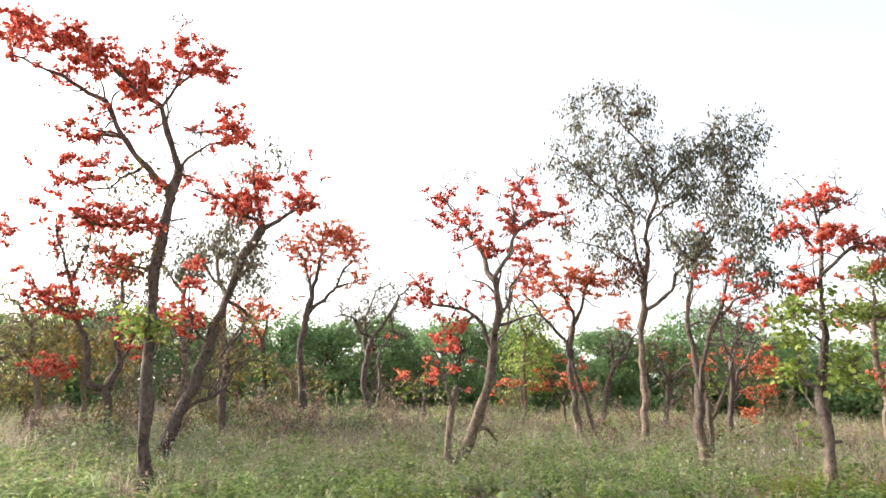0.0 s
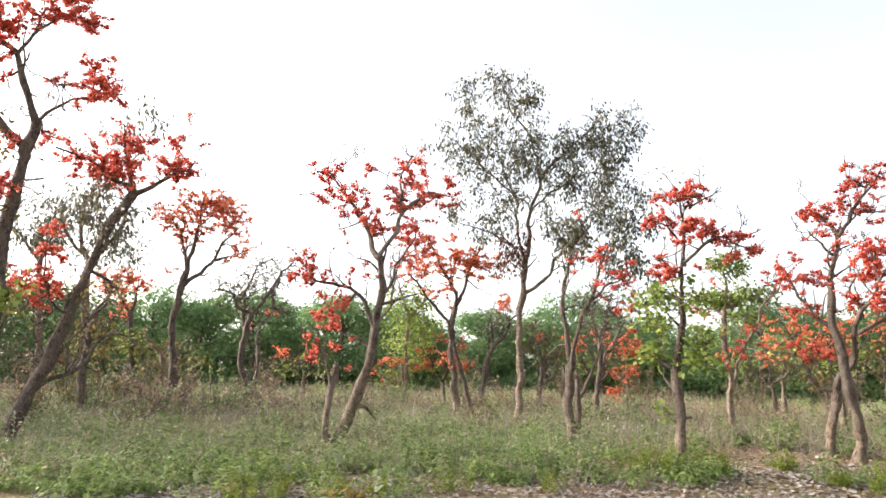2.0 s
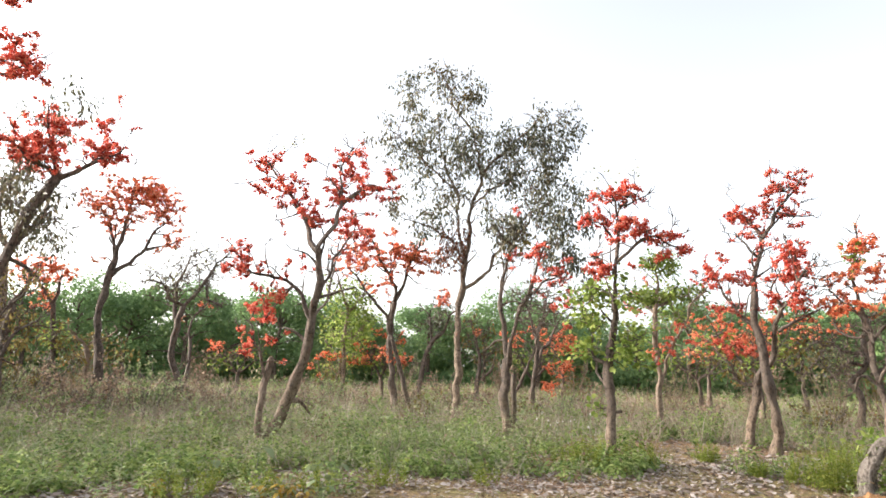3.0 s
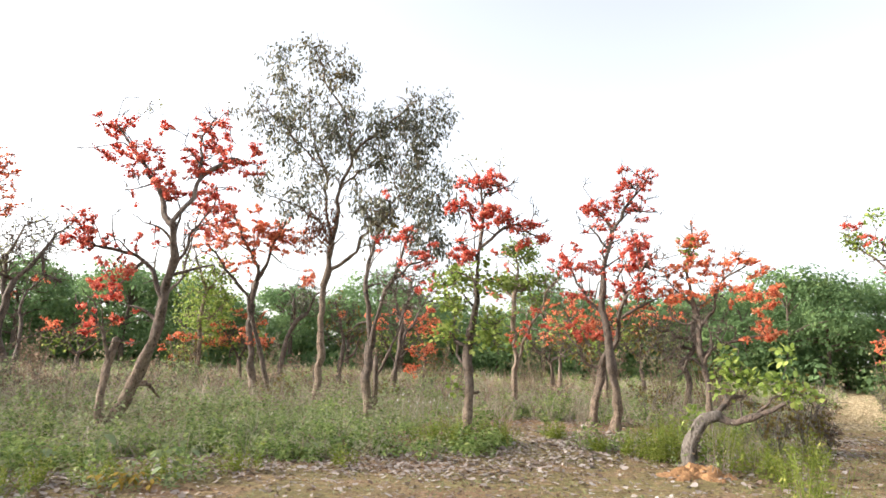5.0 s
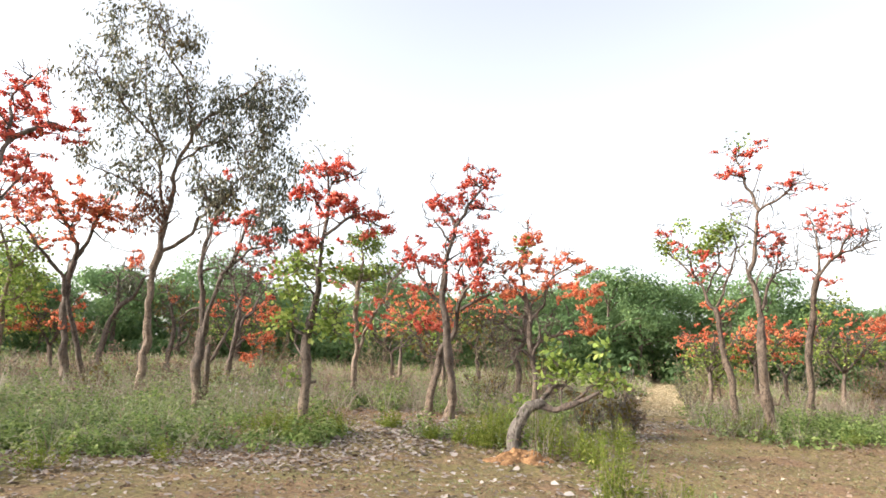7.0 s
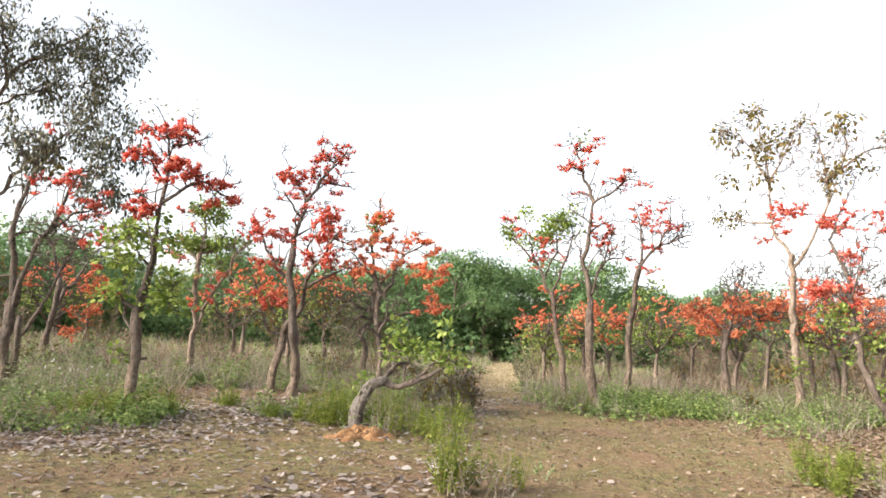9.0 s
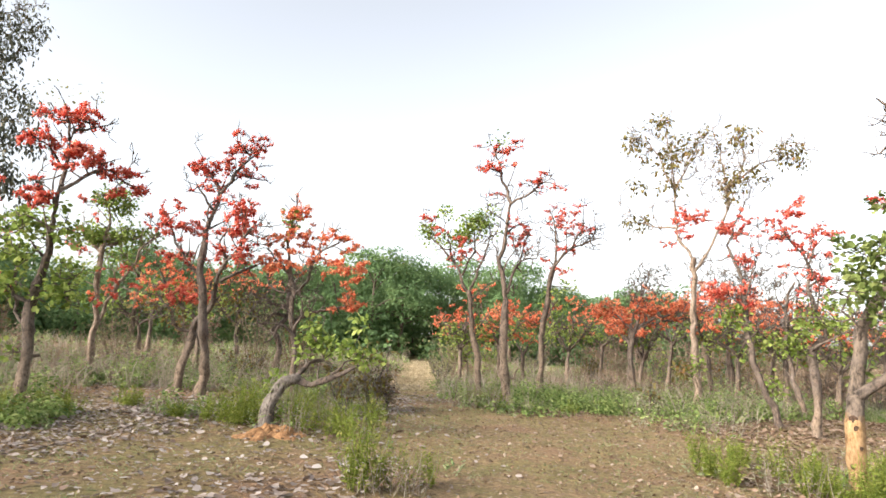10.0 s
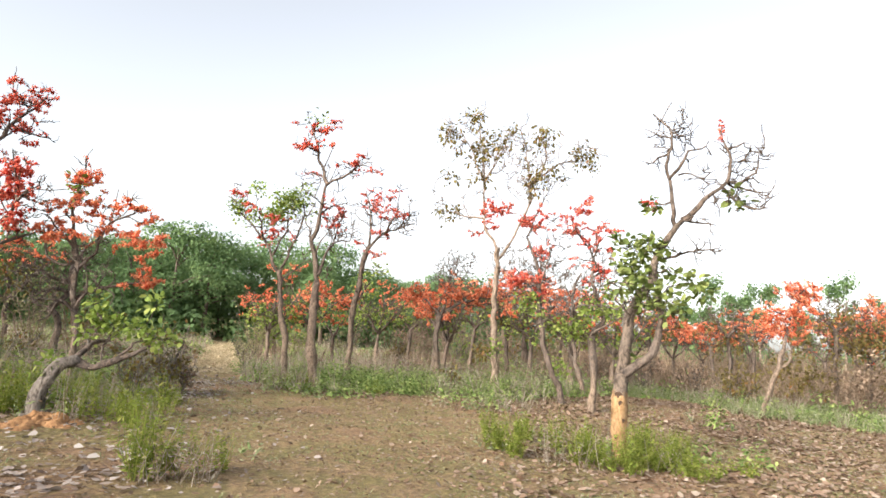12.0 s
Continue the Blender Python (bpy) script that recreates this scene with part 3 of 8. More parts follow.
def thicket():
    """Low dark bushes closing the foot of the wood, and the far hedge line past the scrub."""
    at, way, face, size = [], [], [], []
    for n, b0, b1, d0, d1, high, wide in ((560, -48, 88, 48, 57, 4.0, 2.8), (130, -48, 80, 43, 49, 1.5, 1.8), (45, 47, 57, 42.5, 46, 2.8, 2.2), (90, 80, 126, 95, 140, 4.0, 5.0)):
        b, d, p = scatter(n, b0, b1, d0, d1)
        for q in p:
            m = 105
            dirs = unit(rng.normal(size=(m, 3)))
            s = rng.uniform(0.7, 1.3)
            at.append(q + [0, 0, high * 0.45 * s] + dirs * rng.uniform(0.4, 1.0, (m, 1)) ** 0.5 * [wide * s * 0.6, wide * s * 0.6, high * s * 0.5])
            way.append(rng.normal(0, 1, (m, 3)))
            face.append(dirs + rng.normal(0, 0.4, (m, 3)) + [0, 0, 0.4])
            size.append(rng.uniform(0.22, 0.46, m) * (1 if d0 < 60 else 2.4))
    at, way, face, L = np.vstack(at), np.vstack(way), np.vstack(face), np.concatenate(size)
    v, f = flakes(at, way, L, L * 0.65, 0.2, 0.45, face)
    mesh_object("thicket", v, f, LEAF_WOOD_HAZY, kind="stuff", label="dense dark green bushes at the foot of the wood")["category"] = "thicket"


thicket()

# ---- the trees of the clearing ----
CLUMP = {"o": 0.137, "g": 0.14, "d": 0.27, "y": 0.2, "p": 0.16, "b": 0.145, "r": 0.17}
WOODS = {"flame": BARK, "leafy": BARK_BROWN, "bare": BARK, "tall": BARK_TALL, "orange": BARK, "bent": BARK_GREY, "stripped": BARK, "ashen": BARK_ASHEN, "shade": BARK_DARK_SHADED, "sparse": BARK_DUSTY}
BLOOM = {"flame": 0.24, "orange": 0.3, "ashen": 0.34, "shade": 0.42, "sparse": 0.17, "stripped": 0.0}


def tree(name, x, y, turn, kind, label):
    """A tree at its base; its limbs are given across, away from the clearing's middle, and up."""
    base = new(name)
    base.matrix_basis = pose(x, y, float(rise(np.array(x), np.array(y))), 0, 0, turn)
    tagged(base, label, "tree", "flame trees" if kind in ("flame", "orange", "stripped", "ashen", "shade", "sparse") else "")
    return {"base": base, "kind": kind, "nodes": [], "spots": [], "crowns": [], "count": 0, "far": math.hypot(x, y), "wood": WOODS[kind]}


def side_limbs(t, path, radii, wood):
    """Two or three crooked lesser limbs off a limb."""
    span = np.linalg.norm(path[-1] - path[0])
    for _ in range(3 if span < 1.2 else 5):
        k = int(len(path) * rng.uniform(0.2, 0.95))
        k = min(k, len(path) - 2)
        way = unit(path[k + 1] - path[k]) * 0.6 + rng.normal(0, 0.55, 3) + [0, 0, 0.5]
        reach = float(np.clip(span * rng.uniform(0.22, 0.5), 0.22, 0.75))
        p = [path[k]]
        for _ in range(3):
            way = unit(unit(way) + rng.normal(0, 0.35, 3) + [0, 0, 0.08])
            p.append(p[-1] + way * reach / 3)
        sub = spline(p, 0.1)
        r = np.linspace(radii[k] * 0.5, max(0.007, radii[k] * 0.16), len(sub))
        v, f = tube(sub, r, 6, 0.1)
        mesh_object("limb", v, f, wood, t["base"], smooth=True)
        t["nodes"].extend(sub[1:])
        t["rad"].extend(r[1:])
        tip = sub[-1] + rng.normal(0, 0.1, (3, 3))
        t["spots"].extend(("?", q) for q in tip[:1 if t["kind"] == "bent" else 3])


def limb(t, r0, r1, *points):
    path = spline(points, 0.12 if t["far"] < 22 else 0.25)
    wander = np.cumsum(rng.normal(0, 0.007 if r0 > 0.07 else 0.013, path.shape), 0)
    wander -= np.linspace(0, 1, len(path))[:, None] * wander[-1]
    kinks = max(2, int(len(path) * (0.12 if t["far"] < 22 else 0.25) / 0.36))
    bend = rng.normal(0, 0.021 if t["count"] == 0 or r1 > 0.035 else 0.036, (kinks + 2, 3))
    bend[0] = bend[-1] = 0
    grid = np.linspace(0, 1, kinks + 2)
    path = path + wander + np.stack([np.interp(np.linspace(0, 1, len(path)), grid, bend[:, k]) for k in range(3)], 1)
    first = t["count"] == 0
    s = np.linspace(0, 1, len(path))
    radii = (r0 + (r1 - r0) * s ** 0.8) * (1 if first else 1 - 0.35 * s ** 3)
    if t["kind"] == "shade":
        radii = radii * 0.88
    if first:
        radii = radii * (1 + 0.5 * np.exp(-s * s[-1] * 14))
    wood = BARK_STRIPPED if t["kind"] == "stripped" and t["count"] < 2 else BARK_DARK_SHADED if t["kind"] == "bent" and not first else t["wood"]
    v, f = tube(path, radii, 13 if r0 > 0.05 else 7, (0.12 if t["kind"] == "stripped" else 0.185) if r0 > 0.04 else 0.12)
    mesh_object("trunk" if first else "limb", v, f, wood, t["base"], smooth=True, label="orange stripped trunk foot" if wood is BARK_STRIPPED and first else "")
    t["count"] += 1
    keep = path[len(path) // 2:] if first else path[len(path) // 5:]
    t["nodes"].extend(keep[::2])
    t.setdefault("rad", []).extend(radii[-len(keep):][::2])
    grown = t["kind"] == "bent" or path[:, 2].mean() > 1.5
    if not first and t["far"] < 23 and len(path) > 5 and grown and t["kind"] not in ("stripped", "bent"):
        side_limbs(t, path, radii, wood)
    if not first and r1 < 0.05 and grown:
        # small wood and bloom all along the outer part of a limb
        outer = path[int(len(path) * 0.45):]
        n = max(2, int(len(outer) * (1.7 if t["far"] < 22 else 2.4)))
        spots = outer[rng.integers(0, len(outer), n)] + rng.normal(0, 0.16, (n, 3)) + [0, 0, 0.06]
        for q in spots:
            if t["kind"] != "bent":
                t["spots"].append(("?", q))


def crown(t, what, u, v, w, ru, rw, thick):
    """A part of the crown: what grows there, its middle, its half width and half height, how thick."""
    n = max(2, int(thick * 3.1 * ru * rw / CLUMP[what] ** 2 * (0.5 if what in "gp" and t["far"] > 19.6 else 0.84 if what == "o" else 0.95)))
    q = rng.normal(size=(n, 3))
    q = unit(q) * rng.random((n, 1)) ** 0.42
    q = q * [ru, min(ru, 0.7 * rw + 0.35 * ru), rw] + [u, v, w]
    t["spots"].extend((what, p) for p in q)
    t["crowns"].append((what, u, v, w, max(ru, 0.25), max(rw, 0.25)))


def settle(t):
    """What grows on the small wood along the limbs: the same as in the part of the crown that it reaches into, or nothing."""
    share = BLOOM.get(t["kind"], 0.12)
    sticks = 0.36 if t["kind"] in BLOOM else 1.0
    live = [c for c in t["crowns"] if c[0] != "b"]
    out = []
    for what, q in t["spots"]:
        if what == "?":
            what = "b"
            if live:
                gap = [math.hypot((q[0] - u) / ru, (q[1] - v) / (ru + 0.4), (q[2] - w) / rw) for _, u, v, w, ru, rw in live]
                k = int(np.argmin(gap))
                if gap[k] < 1.9 and rng.random() < share * (1.25 if gap[k] < 1.2 else 0.7):
                    what = live[k][0]
            if what == "b" and rng.random() > sticks:
                continue
        out.append((what, q))
    t["spots"] = out


def petals(ends, ways, beads, per, size=1.0):
    """Racemes: tight knobbly tufts of claw-shaped flowers strung along the end of each twig."""
    n = len(ends)
    flat = unit(ways * [1, 1, 0.3] + rng.normal(0, 0.3, ways.shape))
    step = np.linspace(-0.12, 0.09, beads)[None] + rng.normal(0, 0.014, (n, beads))
    tuft = (ends[:, None] + flat[:, None] * step[..., None] + rng.normal(0, 0.018, (n, beads, 3)) * [1, 1, 0.8]).reshape(-1, 3)
    big = size * rng.uniform(0.65, 1.25, len(tuft)) * np.repeat(rng.uniform(0.75, 1.2, n), beads)
    core = knobs(tuft, 0.034 * big)
    dirs = unit(rng.normal(size=(len(tuft), per, 3)))
    at = (tuft[:, None] + dirs * 0.033 * big[:, None, None]).reshape(-1, 3)
    way = (dirs + rng.normal(0, 0.4, dirs.shape) + [0, 0, 0.25]).reshape(-1, 3)
    L = np.repeat(big, per) * rng.uniform(0.024, 0.042, len(at))
    return join([core, flakes(at, way, L, L * 0.95, 0.3, 0.5)])


def sprays(ends, ways, per, length, ratio, hang, spread):
    n = len(ends)
    off = rng.normal(0, spread, (n, per, 3))
    at = (ends[:, None] + off).reshape(-1, 3)
    way = unit(off.reshape(-1, 3)) * (1 - hang) + rng.normal(0, 0.3, (n * per, 3)) - np.array([0, 0, hang])
    L = length * rng.uniform(0.6, 1.3, n * per)
    if ratio < 0.5:
        return flakes(at, way, L, L * ratio, 0.2, 0.5)
    return rounds(at, way, L, L * ratio, rng.normal(0, 0.6, way.shape) + [0, 0, 1 - hang])


def grow(t):
    """Twigs from the limbs out to every spot of the crown, each starting at the nearest wood, then flowers and leaves on their ends."""
    settle(t)
    nodes = [np.array(p) for p in t["nodes"]]
    rad = list(t["rad"])
    pts = np.array([p for _, p in t["spots"]])
    kinds = [k for k, _ in t["spots"]]
    N = np.array(nodes)
    order = np.argsort([np.min(((N - p) ** 2).sum(1)) for p in pts])
    cap = len(N) + 3 * len(pts)
    store, rr, m = np.zeros((cap, 3)), np.zeros(cap), len(N)
    store[:m], rr[:m] = N, rad
    paths, r0 = [], []
    for i in order:
        p = pts[i]
        d = ((store[:m] - p) ** 2).sum(1)
        lift = np.clip(store[:m, 2] - p[2], 0, None)
        k = int(np.argmin(d + lift ** 2 * 1.2))
        q = store[k]
        gap = p - q
        span = np.linalg.norm(gap)
        sag = rng.normal(0, 0.1, 3) * span + np.array([0, 0, -0.06 * span])
        a, b = q + gap * 0.35 + sag, q + gap * 0.7 + sag * 0.8 + rng.normal(0, 0.04, 3) * span
        paths.append((q, a, b, p))
        r = min(rr[k] * 0.8, 0.016 + 0.02 * span)
        r0.append(r)
        store[m:m + 3], rr[m:m + 3] = (a, b, p), (r * 0.85, r * 0.7, r * 0.6)
        m += 3
    paths, r0 = np.array(paths), np.array(r0)
    fat = max(1.0, t["far"] / 16)
    v, f = tri_tubes(paths, np.maximum(r0, 0.011) * fat ** 0.5, (0.0065 + r0 * 0.4) * fat ** 0.5)
    top = mesh_object("crown", v, f, t["wood"], t["base"])
    kinds = np.array(kinds)[order]
    ends, ways = paths[:, 3], unit(paths[:, 3] - paths[:, 2])
    pick = kinds == "b"
    if pick.any():
        e, n = np.repeat(paths[pick][:, 2], 2, 0), 2 * pick.sum()
        g = unit(np.repeat(ways[pick], 2, 0) + rng.normal(0, 0.6, (n, 3)) + [0, 0, 0.3]) * rng.uniform(0.09, 0.25, (n, 1))
        side = np.stack([e, e + g * 0.5 + rng.normal(0, 0.02, (n, 3)), e + g], 1)
        v, f = tri_tubes(side, np.full(n, 0.0085 * fat ** 0.5), np.full(n, 0.0055 * fat ** 0.5))
        mesh_object("spray", v, f, t["wood"], top, kind="stuff")
    big = fat ** 0.6
    pick = kinds == "o"
    if pick.any():
        v, f = petals(ends[pick], ways[pick], 6 if t["far"] < 22 else 4, 7 if t["far"] < 20 else 5, max(1.0, t["far"] / 20) ** 0.6)
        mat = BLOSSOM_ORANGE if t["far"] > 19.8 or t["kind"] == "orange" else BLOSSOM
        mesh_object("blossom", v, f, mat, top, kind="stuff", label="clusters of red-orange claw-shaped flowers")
    for what, name, mat, per, length, ratio, hang, spread, label in (
            ("g", "leafage", LEAF_GREEN, 14, 0.096, 0.72, 0.2, 0.08, "fresh round green leaves"),
            ("d", "leafage", LEAF_DARK, 30, 0.122, 0.42, 0.75, (0.11, 0.11, 0.13), "hanging grey-green leaves"),
            ("r", "withered_leafage", LEAF_RUST, 14, 0.12, 0.35, 0.9, 0.09, "bunches of withered reddish-brown leaves"),
            ("y", "leafage", LEAF_BROWN, 10, 0.135, 0.5, 0.6, 0.09, "drooping olive-brown leaves"),
            ("p", "budding", LEAF_PALE, 8, 0.06, 0.6, 0.2, 0.09, "pale opening leaf buds")):
        pick = kinds == what
        if pick.any():
            if t["kind"] == "stripped":
                per, length, spread, mat = 17, 0.115, 0.075, LEAF_OLIVE
            if t["kind"] == "shade" and what == "y":
                per, length, spread = 11, 0.085, 0.1
            if t["kind"] == "sparse":
                per, length, spread = 17, 0.085, 0.095
            if t["kind"] == "bent":
                per, length, spread = 15, 0.1, 0.075
            if t["far"] > 19.6 and what in "gp":
                per, length, spread = 11, length * 1.2, 0.13
            v, f = sprays(ends[pick], ways[pick], per, length, ratio, hang, spread)
            mesh_object(name, v, f, mat, top, kind="stuff", label=label)


t = tree('flame_tree', -4.43, 10.53, 22.8, 'shade', 'tall flame tree with dark leaning limbs and crowded red-orange blossom')
limb(t, 0.107, 0.086, (0.00, 0.00, -0.05), (-0.11, -0.03, 0.90), (-0.20, -0.03, 1.94), (-0.22, 0.00, 3.20), (-0.21, 0.02, 4.15), (-0.09, 0.03, 4.75), (-0.02, 0.03, 5.18))
limb(t, 0.072, 0.029, (-0.09, 0.03, 4.75), (-0.54, 0.25, 5.25), (-0.90, 0.43, 5.71), (-1.34, 0.68, 6.41), (-1.83, 0.88, 6.71), (-2.32, 1.06, 6.96), (-2.99, 1.31, 7.26))
limb(t, 0.064, 0.029, (-0.02, 0.03, 5.18), (-0.16, 0.05, 5.75), (-0.41, 0.07, 6.18), (-0.83, 0.08, 6.41), (-1.17, 0.11, 6.82), (-1.67, 0.13, 7.08))
limb(t, 0.032, 0.014, (-0.02, 0.03, 5.18), (0.20, -0.14, 5.39), (0.53, -0.35, 5.62), (0.90, -0.59, 5.86))
limb(t, 0.036, 0.014, (-0.41, 0.07, 6.18), (-0.14, 0.04, 6.69), (0.20, 0.01, 7.07), (0.64, -0.01, 6.94))
limb(t, 0.043, 0.018, (-0.21, 0.02, 4.15), (-0.58, -0.21, 4.10), (-0.95, -0.45, 3.96), (-1.39, -0.77, 4.03))
limb(t, 0.032, 0.014, (-0.24, 0.00, 3.38), (-0.61, 0.20, 3.48), (-0.90, 0.38, 3.39))
limb(t, 0.012, 0.006, (-0.14, 0.04, 6.69), (-0.13, 0.04, 7.35), (-0.08, 0.04, 8.05))
limb(t, 0.029, 0.014, (-0.90, 0.43, 5.71), (-1.23, 0.61, 5.82), (-1.58, 0.81, 5.78), (-1.93, 1.04, 5.55))
limb(t, 0.029, 0.014, (-0.54, 0.25, 5.25), (-0.92, 0.14, 4.86), (-1.31, 0.05, 4.73), (-1.78, -0.05, 4.70))
crown(t, 'o', -2.10, 0.13, 7.18, 1.05, 0.31, 1.62)
crown(t, 'o', -2.85, 1.31, 7.79, 0.37, 0.38, 1.35)
crown(t, 'o', -1.66, 0.13, 6.98, 0.63, 0.38, 1.62)
crown(t, 'o', -0.77, 0.08, 6.74, 0.63, 0.44, 1.62)
crown(t, 'o', 0.09, 0.01, 7.21, 0.44, 0.38, 1.49)
crown(t, 'o', 0.59, -0.01, 6.93, 0.29, 0.13, 1.35)
crown(t, 'o', -1.54, 0.81, 5.79, 0.53, 0.13, 1.35)
crown(t, 'o', -1.48, 0.05, 4.74, 0.53, 0.17, 1.35)
crown(t, 'o', -0.85, -0.45, 4.06, 0.74, 0.26, 1.62)
crown(t, 'o', -0.87, 0.38, 3.48, 0.40, 0.39, 1.62)
crown(t, 'o', -1.23, 0.05, 5.08, 0.63, 0.10, 1.35)
crown(t, 'o', 0.72, -0.59, 5.77, 0.42, 0.28, 1.62)
crown(t, 'o', 0.24, 0.03, 5.05, 0.19, 0.10, 1.35)
crown(t, 'o', -2.01, -0.05, 4.15, 0.19, 0.22, 0.81)
crown(t, 'o', -0.70, 0.07, 6.07, 0.32, 0.44, 0.68)
crown(t, 'y', -0.66, 0.14, 4.75, 0.47, 0.54, 0.90)
crown(t, 'g', -0.24, -0.03, 2.51, 0.44, 0.24, 1.62)
crown(t, 'o', -0.23, 0.03, 4.83, 0.21, 0.16, 1.35)
crown(t, 'b', -0.65, -0.21, 4.05, 0.95, 1.20, 0.4)
crown(t, 'y', -0.68, 0.20, 3.38, 0.63, 0.65, 0.63)
crown(t, 'b', 0.05, 0.05, 5.68, 0.63, 0.65, 0.4)
grow(t)
t = tree('flame_tree', -5.40, 13.37, 22.0, 'shade', 'flame tree with a dark leaning trunk and red top')
limb(t, 0.140, 0.100, (0.00, 0.00, -0.05), (0.11, 0.00, 0.61), (0.37, -0.02, 1.27), (0.70, 0.03, 2.41), (0.96, 0.07, 3.37), (1.24, 0.07, 4.25), (1.61, 0.08, 4.99))
limb(t, 0.060, 0.025, (1.61, 0.08, 4.99), (1.27, -0.06, 5.24), (0.77, -0.25, 5.45), (0.13, -0.48, 5.55))
limb(t, 0.060, 0.025, (1.61, 0.08, 4.99), (2.00, -0.08, 5.25), (2.44, -0.26, 5.59), (2.69, -0.36, 5.79))
limb(t, 0.045, 0.020, (1.61, 0.08, 4.99), (1.51, -0.05, 5.53), (1.36, -0.15, 5.87), (1.26, -0.26, 6.34))
limb(t, 0.040, 0.020, (0.96, 0.07, 3.37), (1.46, 0.20, 3.05), (1.07, 0.39, 2.32), (0.59, 0.62, 1.49))
limb(t, 0.035, 0.015, (0.70, 0.03, 2.41), (0.32, -0.20, 2.95), (0.16, -0.36, 3.38), (0.07, -0.52, 3.82))
limb(t, 0.058, 0.026, (0.28, -0.01, 1.02), (0.62, 0.05, 1.24), (1.05, 0.10, 1.52), (1.34, 0.12, 1.98), (1.62, 0.14, 2.20))
crown(t, 'o', 1.14, -0.06, 5.35, 0.79, 0.41, 1.50)
crown(t, 'o', 2.31, -0.26, 5.64, 0.50, 0.30, 1.50)
crown(t, 'o', 2.26, -0.36, 6.22, 0.16, 0.27, 1.25)
crown(t, 'o', 2.42, -0.36, 6.72, 0.11, 0.12, 1.25)
crown(t, 'o', 1.69, -0.15, 5.92, 0.46, 0.27, 0.88)
crown(t, 'o', 0.10, -0.20, 2.94, 0.53, 0.55, 0.75)
crown(t, 'o', 0.30, -0.36, 3.63, 0.26, 0.55, 0.50)
crown(t, 'd', 1.75, -0.26, 6.68, 0.33, 0.27, 0.51)
crown(t, 'b', 1.35, 0.07, 4.39, 0.93, 1.10, 0.6)
crown(t, 'd', 1.22, 0.07, 4.50, 0.79, 0.82, 0.85)
crown(t, 'b', 0.27, 0.03, 2.28, 0.66, 0.82, 0.5)
crown(t, 'y', 0.99, 0.07, 3.01, 0.66, 0.55, 0.51)
grow(t)
t = tree('leafy_tree', -6.67, 20.89, 17.8, 'leafy', 'slender tree with sparse dull green leaves')
limb(t, 0.111, 0.080, (0.00, 0.00, -0.05), (-0.06, -0.02, 1.44), (-0.14, -0.01, 3.01), (-0.17, -0.05, 4.45))
limb(t, 0.064, 0.032, (-0.17, -0.05, 4.45), (-0.63, 0.27, 5.76), (-0.38, 0.55, 7.00), (0.07, 0.85, 8.32))
limb(t, 0.064, 0.032, (-0.17, -0.05, 4.45), (0.45, 0.10, 5.44), (0.56, 0.21, 6.42), (0.39, 0.48, 8.86))
limb(t, 0.056, 0.032, (-0.17, -0.05, 4.45), (-0.92, -0.20, 5.28), (-1.15, -0.30, 5.98))
crown(t, 'd', -0.56, 0.27, 5.96, 1.31, 1.04, 0.78)
crown(t, 'd', 0.64, 0.10, 5.26, 0.80, 0.63, 0.78)
crown(t, 'd', 0.24, 0.85, 8.55, 0.90, 1.15, 0.42)
crown(t, 'd', 1.31, 0.48, 9.38, 0.24, 0.42, 0.36)
crown(t, 'd', -0.55, -0.05, 4.79, 1.21, 0.52, 0.60)
crown(t, 'd', -1.08, -0.20, 5.09, 0.60, 0.63, 0.66)
crown(t, 'd', -0.41, 0.55, 7.39, 0.80, 0.83, 0.42)
grow(t)
t = tree('flame_tree', -7.45, 15.20, 26.1, 'shade', 'old flame tree with two crooked dark stems')
limb(t, 0.123, 0.098, (0.00, 0.00, -0.05), (0.00, 0.01, 1.01), (-0.10, 0.01, 1.44))
limb(t, 0.086, 0.037, (-0.10, 0.01, 1.44), (-0.43, 0.11, 1.56), (-0.63, 0.36, 2.45), (-0.90, 0.54, 3.10), (-1.07, 0.76, 3.92), (-1.49, 1.05, 5.03), (-1.61, 1.16, 5.47))
limb(t, 0.092, 0.043, (-0.05, 0.01, 1.44), (0.11, 0.17, 1.96), (0.01, 0.40, 2.75), (0.04, 0.74, 4.01), (0.03, 0.93, 4.75))
limb(t, 0.049, 0.025, (-0.90, 0.54, 3.10), (-1.40, 0.33, 3.25), (-1.95, 0.08, 3.50))
limb(t, 0.043, 0.018, (-1.07, 0.76, 3.92), (-0.87, 0.38, 4.56), (-0.80, 0.10, 5.06))
limb(t, 0.037, 0.018, (0.11, 0.17, 1.96), (0.42, 0.27, 2.63), (0.68, 0.35, 3.19))
crown(t, 'o', -1.30, 0.33, 3.32, 0.85, 0.48, 1.00)
crown(t, 'o', -1.75, 0.08, 3.58, 0.54, 0.19, 1.12)
crown(t, 'o', -1.96, 0.08, 3.94, 0.31, 0.10, 1.25)
crown(t, 'o', -2.65, 1.16, 4.99, 0.31, 0.45, 0.88)
crown(t, 'o', -1.48, 1.05, 4.96, 0.23, 0.48, 0.62)
crown(t, 'o', -1.00, 0.76, 4.06, 0.31, 0.32, 0.62)
crown(t, 'y', -0.90, 0.38, 4.83, 0.47, 0.64, 0.60)
crown(t, 'o', -1.24, 0.36, 1.92, 0.65, 0.29, 1.38)
crown(t, 'b', -1.31, 0.76, 4.17, 0.93, 1.29, 0.6)
crown(t, 'b', 0.13, 0.40, 3.16, 0.93, 1.29, 0.6)
crown(t, 'o', 0.30, 0.27, 2.62, 0.62, 0.64, 0.38)
grow(t)
